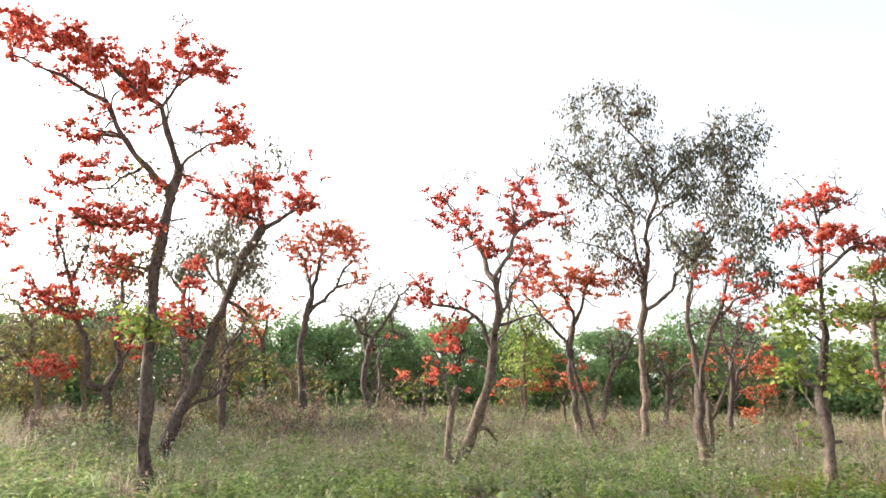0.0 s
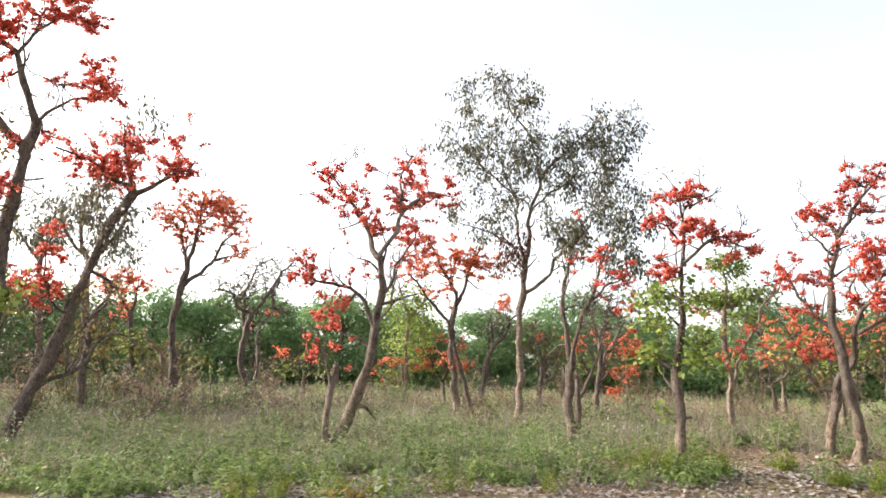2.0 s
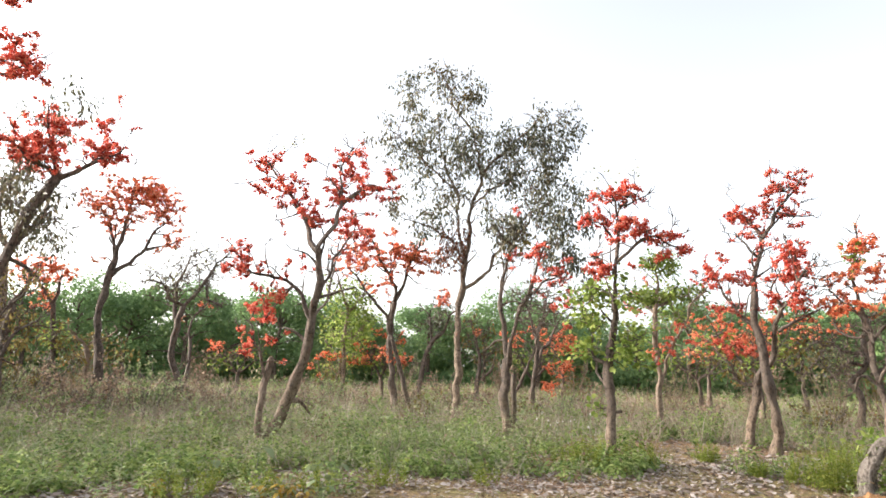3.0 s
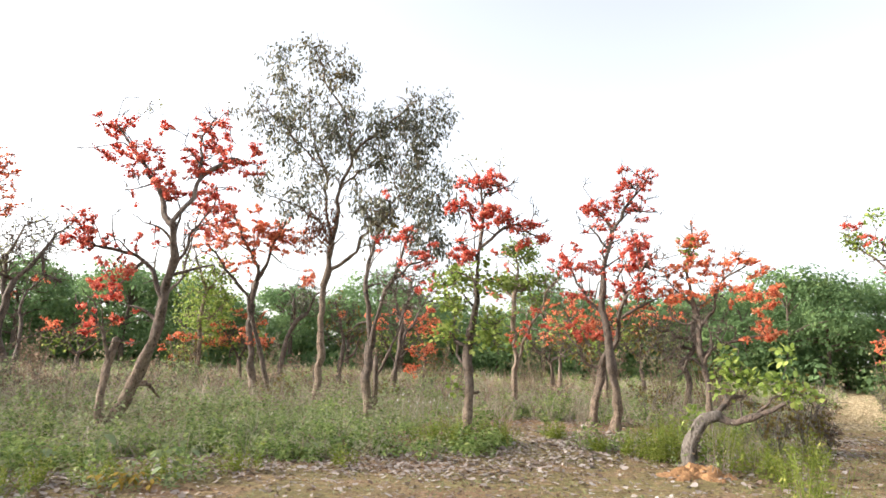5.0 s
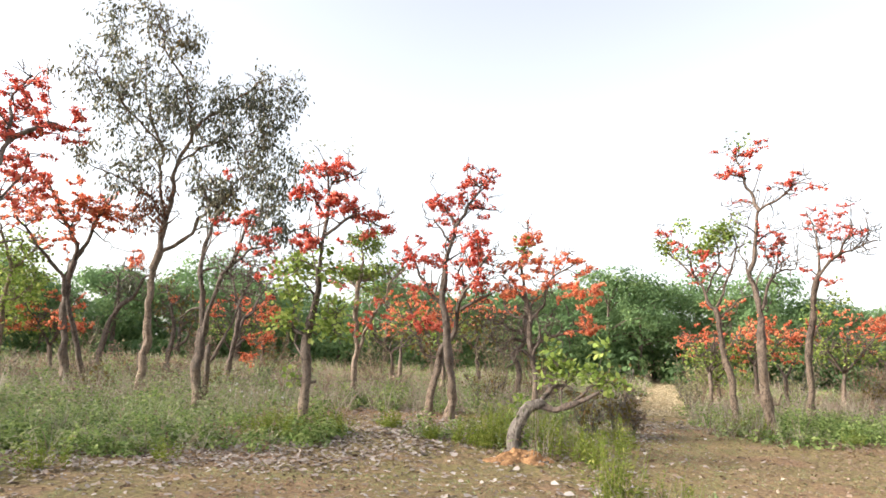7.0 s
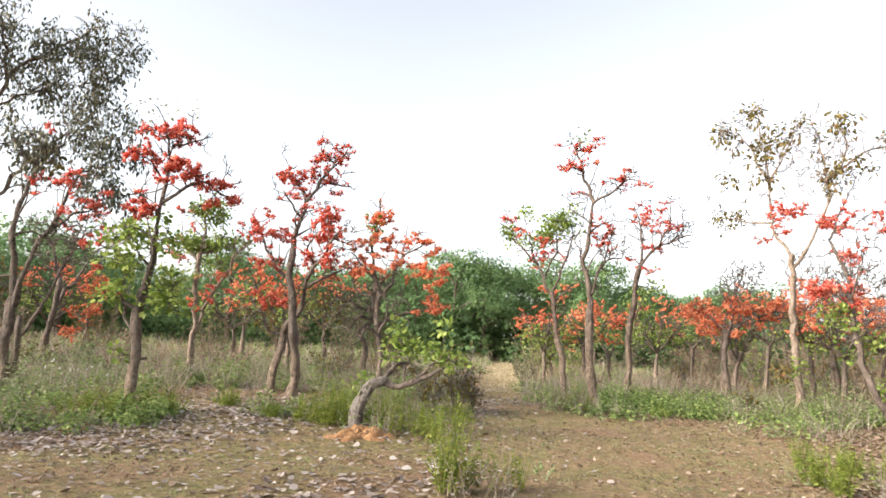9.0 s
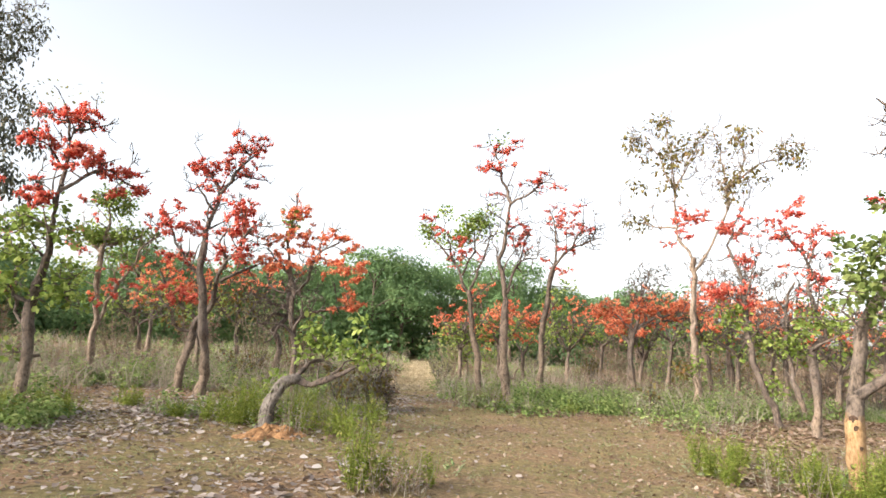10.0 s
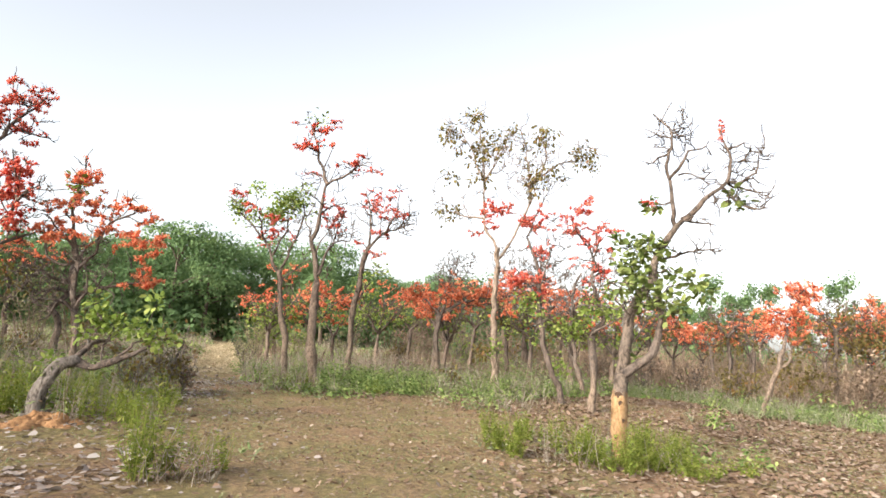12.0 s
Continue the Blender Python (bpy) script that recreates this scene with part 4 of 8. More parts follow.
t = tree('flame_tree', -5.99, 23.16, 14.6, 'flame', 'small flame tree with a dense orange crown')
limb(t, 0.096, 0.069, (0.00, 0.00, -0.05), (-0.08, 0.01, 1.07), (0.03, 0.03, 1.64), (-0.06, 0.05, 2.42), (-0.17, 0.03, 3.19))
limb(t, 0.052, 0.026, (-0.17, 0.03, 3.19), (-0.59, -0.11, 3.76), (-0.91, -0.22, 4.23))
limb(t, 0.052, 0.026, (-0.17, 0.03, 3.19), (-0.03, 0.21, 3.91), (-0.16, 0.33, 4.43))
crown(t, 'o', -0.53, -0.22, 4.18, 1.01, 0.45, 1.9)
crown(t, 'o', -0.51, 0.03, 3.38, 0.35, 0.50, 0.8)
crown(t, 'g', -0.01, 0.05, 2.22, 0.55, 0.50, 0.7)
grow(t)
t = tree('flame_tree', -4.15, 20.50, 11.6, 'shade', 'flame tree with a black trunk and a rounded red crown')
limb(t, 0.136, 0.104, (0.00, 0.00, -0.05), (-0.04, 0.02, 0.65), (0.04, 0.00, 1.49), (-0.12, 0.03, 2.69), (-0.04, 0.07, 3.66), (0.15, 0.06, 4.38))
limb(t, 0.080, 0.032, (0.15, 0.06, 4.38), (-0.05, 0.33, 5.33), (-0.45, 0.54, 6.00))
limb(t, 0.080, 0.032, (0.04, 0.07, 3.84), (0.78, -0.14, 4.65), (1.18, -0.29, 5.37), (1.43, -0.36, 5.65))
limb(t, 0.072, 0.032, (0.15, 0.06, 4.38), (0.26, -0.25, 5.15), (0.35, -0.52, 5.83), (0.45, -0.76, 6.42))
limb(t, 0.048, 0.024, (0.78, -0.14, 4.65), (1.39, -0.25, 4.85), (1.73, -0.32, 5.03))
crown(t, 'o', 0.34, -0.52, 6.01, 1.34, 0.60, 1)
crown(t, 'o', 0.84, -0.76, 6.35, 0.86, 0.40, 1.1)
crown(t, 'o', -0.45, 0.54, 6.00, 0.54, 0.50, 0.9)
crown(t, 'o', 0.13, 0.33, 5.43, 0.86, 0.36, 0.5)
crown(t, 'o', 1.63, -0.32, 5.21, 0.35, 0.56, 0.6)
crown(t, 'o', 1.24, -0.36, 6.01, 0.67, 0.40, 1.1)
crown(t, 'o', -0.21, -0.76, 6.46, 0.48, 0.30, 0.5)
crown(t, 'o', -0.42, 0.06, 4.26, 0.29, 0.16, 0.5)
grow(t)
t = tree('bare_tree', -2.21, 22.81, 5.7, 'bare', 'nearly leafless tree with crooked grey limbs')
limb(t, 0.125, 0.092, (0.00, 0.00, -0.05), (0.02, 0.01, 0.58), (-0.27, 0.04, 1.51), (-0.21, 0.00, 2.46), (-0.09, 0.03, 3.24))
limb(t, 0.075, 0.025, (-0.09, 0.03, 3.24), (0.52, 0.39, 4.08), (1.01, 0.72, 4.95), (1.43, 0.93, 5.45))
limb(t, 0.067, 0.025, (-0.09, 0.03, 3.24), (-0.44, -0.17, 3.41), (-0.80, -0.46, 3.85), (-1.25, -0.70, 3.91))
limb(t, 0.075, 0.025, (-0.21, 0.00, 2.46), (-0.34, 0.27, 3.25), (-0.28, 0.54, 4.07), (0.05, 0.83, 4.94), (0.60, 1.06, 5.41))
limb(t, 0.075, 0.025, (0.06, 0.01, 0.58), (0.25, 0.35, 1.52), (0.18, 0.68, 2.50), (0.56, 0.98, 3.32), (0.87, 1.10, 3.54))
limb(t, 0.050, 0.025, (0.52, 0.39, 4.08), (0.73, 0.18, 3.47), (1.13, 0.02, 3.27))
crown(t, 'b', 0.51, 0.83, 4.74, 1.26, 0.87, 0.8)
crown(t, 'b', -0.75, -0.46, 3.95, 0.95, 0.76, 0.8)
crown(t, 'b', 0.12, 0.39, 4.07, 1.26, 1.09, 0.6)
crown(t, 'p', 0.29, 0.83, 5.15, 1.16, 0.44, 0.4)
crown(t, 'p', -0.84, -0.46, 3.95, 0.84, 0.54, 0.4)
crown(t, 'o', -0.13, 0.00, 2.81, 0.19, 0.13, 1)
crown(t, 'o', 0.56, 0.98, 3.32, 0.29, 0.11, 0.5)
grow(t)
t = tree('flame_tree', 0.33, 13.21, -1.3, 'ashen', 'flame tree with a pale twin trunk beside a broken snag')
limb(t, 0.087, 0.061, (0.00, 0.00, -0.05), (-0.14, -0.00, 0.36), (-0.13, 0.02, 0.77), (-0.07, 0.02, 1.13), (-0.00, 0.02, 1.46), (0.05, 0.02, 1.69))
limb(t, 0.113, 0.078, (0.06, -0.00, 0.10), (0.32, -0.29, 0.71), (0.57, -0.67, 1.53), (0.71, -1.08, 2.41), (0.77, -1.40, 3.09), (0.70, -1.63, 3.58))
limb(t, 0.057, 0.017, (0.70, -1.63, 3.58), (0.45, -1.28, 4.16), (0.21, -1.02, 4.57), (-0.05, -0.72, 5.10), (-0.37, -0.44, 5.54))
limb(t, 0.052, 0.017, (0.70, -1.63, 3.58), (0.86, -1.52, 3.92), (1.09, -1.35, 4.48), (1.09, -1.20, 5.04), (1.31, -1.01, 5.75))
limb(t, 0.043, 0.017, (1.09, -1.35, 4.48), (1.47, -1.49, 4.71), (1.68, -1.57, 4.84), (1.98, -1.66, 4.79))
limb(t, 0.048, 0.017, (0.71, -1.08, 2.32), (0.32, -0.99, 3.02), (-0.04, -0.94, 3.23), (-0.48, -0.89, 3.30), (-0.79, -0.83, 3.69))
limb(t, 0.030, 0.013, (0.79, -1.40, 2.91), (1.03, -1.26, 3.39), (1.33, -1.11, 3.99), (1.40, -0.99, 4.50))
limb(t, 0.030, 0.013, (0.71, -1.08, 2.41), (1.00, -0.77, 2.99), (1.13, -0.45, 3.71), (1.22, -0.27, 4.14))
limb(t, 0.035, 0.017, (-0.04, 0.02, 1.32), (-0.21, -0.13, 1.87), (-0.47, -0.28, 2.40))
limb(t, 0.030, 0.013, (0.32, -0.99, 3.02), (0.09, -1.09, 2.64), (-0.10, -1.17, 2.36))
crown(t, 'o', 0.20, -1.02, 4.76, 0.42, 0.39, 0.8)
crown(t, 'o', -0.19, -0.72, 5.28, 0.26, 0.33, 0.7)
crown(t, 'o', -0.34, -0.72, 4.78, 0.21, 0.13, 0.7)
crown(t, 'o', 0.71, -1.28, 4.28, 0.52, 0.27, 1)
crown(t, 'o', 0.99, -1.35, 4.70, 0.26, 0.22, 0.8)
crown(t, 'o', 1.20, -1.20, 5.29, 0.31, 0.43, 0.8)
crown(t, 'o', 1.49, -1.01, 5.47, 0.15, 0.13, 1)
crown(t, 'o', 1.63, -1.57, 4.80, 0.57, 0.22, 0.6)
crown(t, 'o', -0.57, -0.89, 3.34, 0.42, 0.20, 1)
crown(t, 'o', -0.73, -0.83, 3.65, 0.16, 0.22, 0.6)
crown(t, 'o', -0.06, -1.17, 2.37, 0.47, 0.15, 0.35)
crown(t, 'o', -0.44, -0.28, 2.59, 0.21, 0.24, 0.5)
crown(t, 'o', -0.02, -1.09, 2.90, 0.37, 0.22, 0.35)
crown(t, 'o', 0.51, -1.20, 5.31, 0.08, 0.13, 0.4)
crown(t, 'o', 1.32, -1.11, 4.09, 0.37, 0.33, 0.5)
crown(t, 'o', 0.39, -0.99, 3.30, 0.26, 0.27, 0.4)
crown(t, 'p', 0.10, -0.44, 5.74, 0.17, 0.17, 0.9)
crown(t, 'o', -0.18, -0.13, 2.01, 0.52, 0.13, 0.22)
grow(t)
t = tree('flame_tree', 4.16, 19.54, -11.9, 'flame', 'flame tree forking low into two leaning stems')
limb(t, 0.109, 0.087, (0.00, 0.00, -0.05), (-0.02, -0.01, 0.20), (-0.12, 0.02, 1.47), (-0.21, 0.06, 2.44), (-0.14, 0.05, 3.44))
limb(t, 0.087, 0.058, (0.53, -0.01, -0.17), (0.41, -0.16, 0.38), (0.19, -0.38, 1.16), (-0.17, -0.74, 2.41))
limb(t, 0.065, 0.029, (-0.14, 0.05, 3.44), (-0.30, -0.19, 4.09), (-0.61, -0.45, 4.74), (-0.92, -0.71, 5.38))
limb(t, 0.065, 0.029, (-0.14, 0.05, 3.44), (0.11, -0.25, 4.00), (0.37, -0.63, 4.69), (0.65, -0.94, 5.22))
limb(t, 0.058, 0.029, (-0.21, 0.06, 2.44), (-0.40, -0.17, 3.09), (-1.04, -0.48, 3.73), (-1.51, -0.75, 4.37))
crown(t, 'o', -0.36, -0.45, 4.73, 1.00, 0.53, 0.8)
crown(t, 'o', -1.34, -0.75, 4.87, 0.64, 0.76, 0.7)
crown(t, 'o', 0.69, -0.63, 4.69, 0.73, 0.47, 0.8)
crown(t, 'o', -0.26, -0.71, 5.45, 0.22, 0.17, 1)
crown(t, 'o', 0.22, -0.63, 5.03, 0.55, 0.38, 0.7)
crown(t, 'o', 1.39, -0.25, 3.66, 0.26, 0.34, 1.1)
crown(t, 'o', -0.55, -0.19, 4.01, 0.55, 0.38, 0.4)
crown(t, 'o', 0.05, 0.02, 1.63, 0.40, 0.23, 0.6)
grow(t)
t = tree('leafy_tree', 3.25, 24.76, -7.3, 'leafy', 'young tree in fresh light green leaf')
limb(t, 0.081, 0.054, (0.00, 0.00, -0.05), (0.01, -0.02, 1.40), (-0.02, -0.02, 2.43), (0.07, -0.01, 3.47))
limb(t, 0.054, 0.027, (0.07, -0.01, 3.47), (-0.28, -0.42, 4.27), (-0.48, -0.72, 4.87))
limb(t, 0.054, 0.027, (0.07, -0.01, 3.47), (0.56, -0.01, 4.11), (0.67, -0.01, 4.64))
limb(t, 0.054, 0.027, (-0.02, -0.02, 2.43), (0.44, 0.24, 2.65), (0.77, 0.51, 3.09))
crown(t, 'g', 0.03, -0.01, 3.68, 1.10, 1.18, 0.95)
crown(t, 'g', -0.09, -0.02, 2.22, 0.80, 0.71, 0.9)
crown(t, 'o', -0.51, -0.02, 1.80, 0.64, 0.21, 0.9)
crown(t, 'o', 0.67, -0.02, 1.65, 0.59, 0.24, 0.9)
crown(t, 'g', 0.56, 0.51, 3.09, 0.68, 0.95, 1.2)
crown(t, 'o', -1.28, -0.02, 1.38, 0.18, 0.14, 1)
crown(t, 'o', -0.87, -0.02, 1.02, 0.18, 0.14, 1)
grow(t)
t = tree('tall_tree', 5.35, 17.20, -17.2, 'tall', 'tall slender tree with brownish trunk and hanging grey-green leaves')
limb(t, 0.100, 0.083, (0.00, 0.00, -0.05), (0.01, 0.03, 0.67), (0.01, 0.02, 1.65), (-0.01, 0.05, 2.66), (-0.02, 0.03, 3.25))
limb(t, 0.083, 0.061, (-0.02, 0.03, 3.25), (0.12, 0.02, 3.84), (0.14, 0.01, 4.44), (0.24, -0.00, 5.12), (0.28, -0.02, 5.97))
limb(t, 0.050, 0.022, (0.28, -0.02, 5.97), (0.54, -0.26, 6.83), (0.38, -0.42, 7.42), (0.09, -0.63, 8.17), (-0.45, -0.91, 9.08), (-0.58, -1.03, 9.53))
limb(t, 0.044, 0.022, (0.14, 0.01, 4.59), (-0.03, 0.05, 5.53), (-0.07, 0.09, 6.33), (-0.55, 0.15, 7.52), (-0.74, 0.20, 8.74))
limb(t, 0.055, 0.022, (0.12, 0.02, 3.69), (0.75, -0.41, 4.21), (1.30, -0.99, 5.10), (1.72, -1.37, 5.56), (2.17, -1.68, 5.73))
limb(t, 0.044, 0.017, (0.54, -0.26, 6.83), (1.22, -0.37, 7.68), (2.01, -0.47, 8.28), (2.75, -0.55, 8.28))
limb(t, 0.033, 0.017, (0.14, 0.01, 4.59), (-0.33, -0.16, 5.19), (-1.05, -0.32, 5.47), (-1.78, -0.49, 5.66))
limb(t, 0.033, 0.017, (-0.07, 0.09, 6.33), (-0.84, -0.49, 7.02), (-1.53, -1.00, 7.55), (-2.01, -1.31, 7.80))
limb(t, 0.033, 0.017, (0.28, -0.02, 5.97), (1.06, 0.36, 6.81), (1.99, 0.72, 7.34), (3.03, 1.10, 7.21))
limb(t, 0.028, 0.011, (2.01, -0.47, 8.28), (2.16, -0.29, 8.74))
crown(t, 'd', -0.51, -1.03, 9.44, 0.74, 0.48, 1)
crown(t, 'd', -1.60, 0.20, 9.52, 0.66, 0.77, 0.7)
crown(t, 'd', -1.64, -1.31, 7.92, 0.82, 0.68, 0.7)
crown(t, 'd', -1.13, -0.49, 7.20, 0.99, 0.77, 1)
crown(t, 'd', 0.42, -0.63, 8.94, 0.49, 0.68, 0.7)
crown(t, 'd', -0.19, -0.63, 8.36, 0.90, 0.85, 0.7)
crown(t, 'd', 1.09, -0.37, 7.85, 0.82, 0.60, 1.2)
crown(t, 'd', 2.05, -0.47, 7.73, 0.99, 0.68, 1.2)
crown(t, 'd', 2.86, -0.55, 7.93, 0.46, 0.65, 1.1)
crown(t, 'd', 2.40, 0.72, 6.98, 1.23, 0.77, 1.2)
crown(t, 'd', 2.52, -1.68, 5.44, 0.90, 0.85, 1.2)
crown(t, 'd', 1.07, 0.36, 6.97, 0.66, 0.85, 0.8)
crown(t, 'd', -0.45, 0.09, 6.20, 0.82, 0.68, 0.8)
crown(t, 'd', 3.03, -1.68, 4.41, 0.33, 0.68, 0.9)
crown(t, 'd', 2.22, -0.29, 8.81, 0.20, 0.14, 1.5)
crown(t, 'd', 1.31, -0.99, 5.24, 0.66, 0.51, 0.7)
crown(t, 'd', -1.77, -0.49, 6.13, 0.58, 0.51, 0.4)
crown(t, 'd', -1.06, -0.32, 5.19, 0.66, 0.43, 0.3)
crown(t, 'd', 2.45, -1.68, 4.50, 0.66, 0.68, 0.9)
crown(t, 'r', -0.22, -0.16, 4.80, 0.42, 0.62, 1.3)
crown(t, 'r', 0.12, -0.16, 5.40, 0.16, 0.40, 1.0)
crown(t, 'r', -0.62, -0.10, 4.45, 0.30, 0.35, 0.8)
crown(t, 'y', 0.05, -0.50, 9.10, 0.35, 0.22, 0.8)
crown(t, 'y', 1.60, -1.20, 5.00, 0.60, 0.30, 0.9)
crown(t, 'd', -2.24, -1.31, 7.58, 0.33, 0.26, 0.5)
crown(t, 'd', 0.48, -0.42, 7.25, 0.66, 0.85, 0.8)
crown(t, 'd', -0.09, 0.15, 7.65, 0.82, 0.68, 0.7)
crown(t, 'd', -0.61, -0.16, 5.51, 0.49, 0.51, 0.5)
crown(t, 'd', 3.12, -1.68, 4.08, 0.25, 0.34, 0.8)
grow(t)
t = tree('flame_tree', 5.33, 13.49, -21.4, 'flame', 'forked tree with dark limbs and few red blossoms')
limb(t, 0.105, 0.085, (0.00, 0.00, -0.05), (0.01, 0.02, 0.57), (0.02, -0.01, 1.44), (0.00, 0.00, 1.75))
limb(t, 0.066, 0.036, (0.00, 0.00, 1.68), (-0.04, 0.02, 2.22), (-0.16, 0.02, 3.15), (-0.05, 0.02, 3.86), (0.11, 0.02, 4.33))
limb(t, 0.06, 0.026, (0.03, -0.01, 1.55), (0.19, -0.37, 2.43), (0.45, -0.66, 3.06), (0.68, -0.95, 3.67), (0.82, -1.18, 4.17))
limb(t, 0.063, 0.047, (0.17, 0.02, 0.47), (0.16, -0.20, 1.01), (0.15, -0.36, 1.45))
limb(t, 0.037, 0.016, (0.11, 0.02, 4.33), (-0.13, -0.01, 4.58), (-0.40, -0.05, 4.84))
limb(t, 0.037, 0.016, (0.11, 0.02, 4.33), (0.32, -0.11, 4.65), (0.50, -0.23, 4.97))
limb(t, 0.037, 0.016, (0.45, -0.66, 3.06), (0.80, -0.56, 3.40), (1.17, -0.47, 3.62))
limb(t, 0.037, 0.016, (0.16, -0.20, 1.01), (0.48, -0.26, 1.56), (0.74, -0.36, 2.43), (0.98, -0.43, 3.07))
crown(t, 'o', 0.19, 0.02, 4.08, 0.19, 0.12, 1)
crown(t, 'o', 0.58, -1.18, 3.97, 0.21, 0.25, 0.9)
crown(t, 'o', 1.01, -0.47, 3.51, 0.37, 0.25, 0.7)
crown(t, 'o', 0.18, -0.23, 5.00, 0.13, 0.07, 1)
crown(t, 'b', 0.57, -0.66, 3.06, 0.66, 0.82, 0.9)
crown(t, 'd', 0.15, -0.11, 4.54, 0.53, 0.55, 0.35)
crown(t, 'o', 1.18, -0.43, 3.07, 0.33, 0.34, 0.3)
crown(t, 'b', -0.07, -0.01, 4.70, 0.60, 0.55, 0.6)
grow(t)
t = tree('dark_tree', 8.81, 20.16, -23.5, 'bare', 'dark half-bare tree with a spray of orange blossom')
limb(t, 0.096, 0.072, (0.00, 0.00, -0.05), (0.01, -0.00, 0.88), (0.13, 0.01, 1.71), (0.16, 0.02, 2.55))
limb(t, 0.056, 0.024, (0.16, 0.02, 2.55), (-0.04, 0.20, 3.24), (-0.25, 0.34, 3.79))
limb(t, 0.056, 0.024, (0.13, 0.01, 1.71), (0.65, 0.57, 2.74), (1.03, 0.94, 3.46), (1.39, 1.18, 3.83))
limb(t, 0.048, 0.024, (0.16, 0.02, 2.55), (0.38, 0.29, 3.42), (0.60, 0.56, 4.32))
crown(t, 'o', 1.10, 0.57, 2.48, 0.68, 0.33, 1)
crown(t, 'o', 0.86, 0.01, 1.72, 0.56, 0.29, 0.9)
crown(t, 'o', 0.59, -0.00, 1.09, 0.26, 0.29, 1)
crown(t, 'b', 0.36, 0.29, 3.24, 1.00, 1.04, 0.8)
crown(t, 'o', 1.46, 0.57, 2.23, 0.44, 0.21, 0.7)
grow(t)
t = tree('flame_tree', 6.02, 10.40, -30.0, 'flame', 'straight grey flame tree, red clusters above fresh green leaves')
limb(t, 0.090, 0.067, (0.00, 0.00, -0.05), (0.01, -0.02, 0.23), (0.01, -0.01, 0.55), (0.05, 0.00, 0.87), (-0.00, -0.02, 1.36), (0.04, -0.02, 1.95))
limb(t, 0.064, 0.037, (0.04, -0.02, 1.95), (0.09, -0.20, 2.53), (0.14, -0.35, 3.02), (0.16, -0.48, 3.42))
limb(t, 0.037, 0.019, (0.16, -0.48, 3.42), (0.20, -0.22, 4.07), (0.24, -0.03, 4.56))
limb(t, 0.037, 0.015, (0.00, -0.02, 1.70), (-0.25, 0.10, 1.82), (-0.34, 0.33, 2.39), (-0.49, 0.48, 2.76))
limb(t, 0.030, 0.015, (0.00, -0.02, 1.70), (0.23, -0.08, 1.87), (0.51, -0.16, 2.04))
limb(t, 0.034, 0.015, (0.16, -0.48, 3.42), (0.50, -0.42, 3.77), (0.83, -0.38, 3.90), (1.14, -0.34, 3.69), (1.41, -0.30, 3.62))
limb(t, 0.026, 0.011, (0.15, -0.48, 3.25), (-0.03, -0.48, 3.34), (-0.14, -0.48, 3.47))
limb(t, 0.022, 0.011, (0.21, -0.22, 4.25), (0.07, -0.31, 4.59), (-0.02, -0.35, 4.71))
limb(t, 0.022, 0.011, (0.23, -0.03, 4.47), (0.49, -0.05, 4.62), (0.78, -0.08, 4.71))
limb(t, 0.022, 0.011, (0.18, -0.22, 3.81), (-0.07, -0.26, 4.07), (-0.32, -0.30, 4.24))
limb(t, 0.030, 0.022, (0.05, 0.00, 0.83), (0.15, -0.00, 0.90), (0.22, -0.01, 0.88))
limb(t, 0.026, 0.015, (-0.00, -0.02, 1.36), (-0.14, 0.10, 1.52), (-0.20, 0.23, 1.78))
crown(t, 'o', 0.28, -0.03, 4.79, 0.42, 0.15, 1.3)
crown(t, 'o', -0.13, -0.26, 4.18, 0.36, 0.12, 1.2)
crown(t, 'o', 0.47, -0.42, 4.04, 0.30, 0.22, 1.3)
crown(t, 'o', -0.14, -0.48, 3.30, 0.21, 0.22, 1.4)
crown(t, 'o', 0.22, -0.22, 3.94, 0.24, 0.15, 0.9)
crown(t, 'o', 0.86, -0.38, 3.81, 0.38, 0.12, 1.2)
crown(t, 'o', 1.22, -0.34, 3.64, 0.24, 0.08, 0.9)
crown(t, 'o', 0.07, -0.31, 4.67, 0.19, 0.10, 1.2)
crown(t, 'o', 0.98, -0.34, 3.54, 0.09, 0.08, 1)
crown(t, 'g', -0.20, 0.48, 2.98, 0.57, 0.22, 1.3)
crown(t, 'g', -0.35, 0.10, 1.94, 0.28, 0.22, 1.2)
crown(t, 'g', 0.47, -0.16, 1.83, 0.42, 0.22, 1.1)
crown(t, 'g', -0.35, 0.33, 2.48, 0.34, 0.20, 1)
crown(t, 'g', 0.44, -0.35, 2.77, 0.34, 0.18, 1)
crown(t, 'g', 0.48, -0.16, 2.29, 0.28, 0.14, 0.8)
crown(t, 'g', -0.15, 0.00, 0.95, 0.15, 0.09, 0.9)
crown(t, 'p', 0.03, -0.35, 5.00, 0.20, 0.14, 0.9)
crown(t, 'p', 0.39, -0.05, 5.13, 0.16, 0.12, 0.7)
crown(t, 'g', 0.17, -0.48, 3.17, 0.14, 0.10, 0.3)
grow(t)
t = tree('leafy_tree', 10.57, 15.82, -33.7, 'leafy', 'slim tree with flat sprays of bright green leaves')
limb(t, 0.077, 0.059, (0.00, 0.00, -0.05), (0.02, -0.01, 0.26), (0.10, -0.05, 1.28), (0.02, -0.03, 2.19), (0.03, -0.06, 3.37))
limb(t, 0.047, 0.024, (0.03, -0.06, 3.37), (0.11, 0.04, 4.06), (0.16, 0.12, 4.68))
limb(t, 0.053, 0.024, (0.12, -0.05, 1.28), (0.61, -0.62, 2.56), (1.00, -0.99, 3.29), (1.30, -1.24, 3.75))
limb(t, 0.035, 0.018, (0.02, -0.06, 3.11), (-0.36, 0.26, 3.54), (-0.56, 0.44, 3.84))
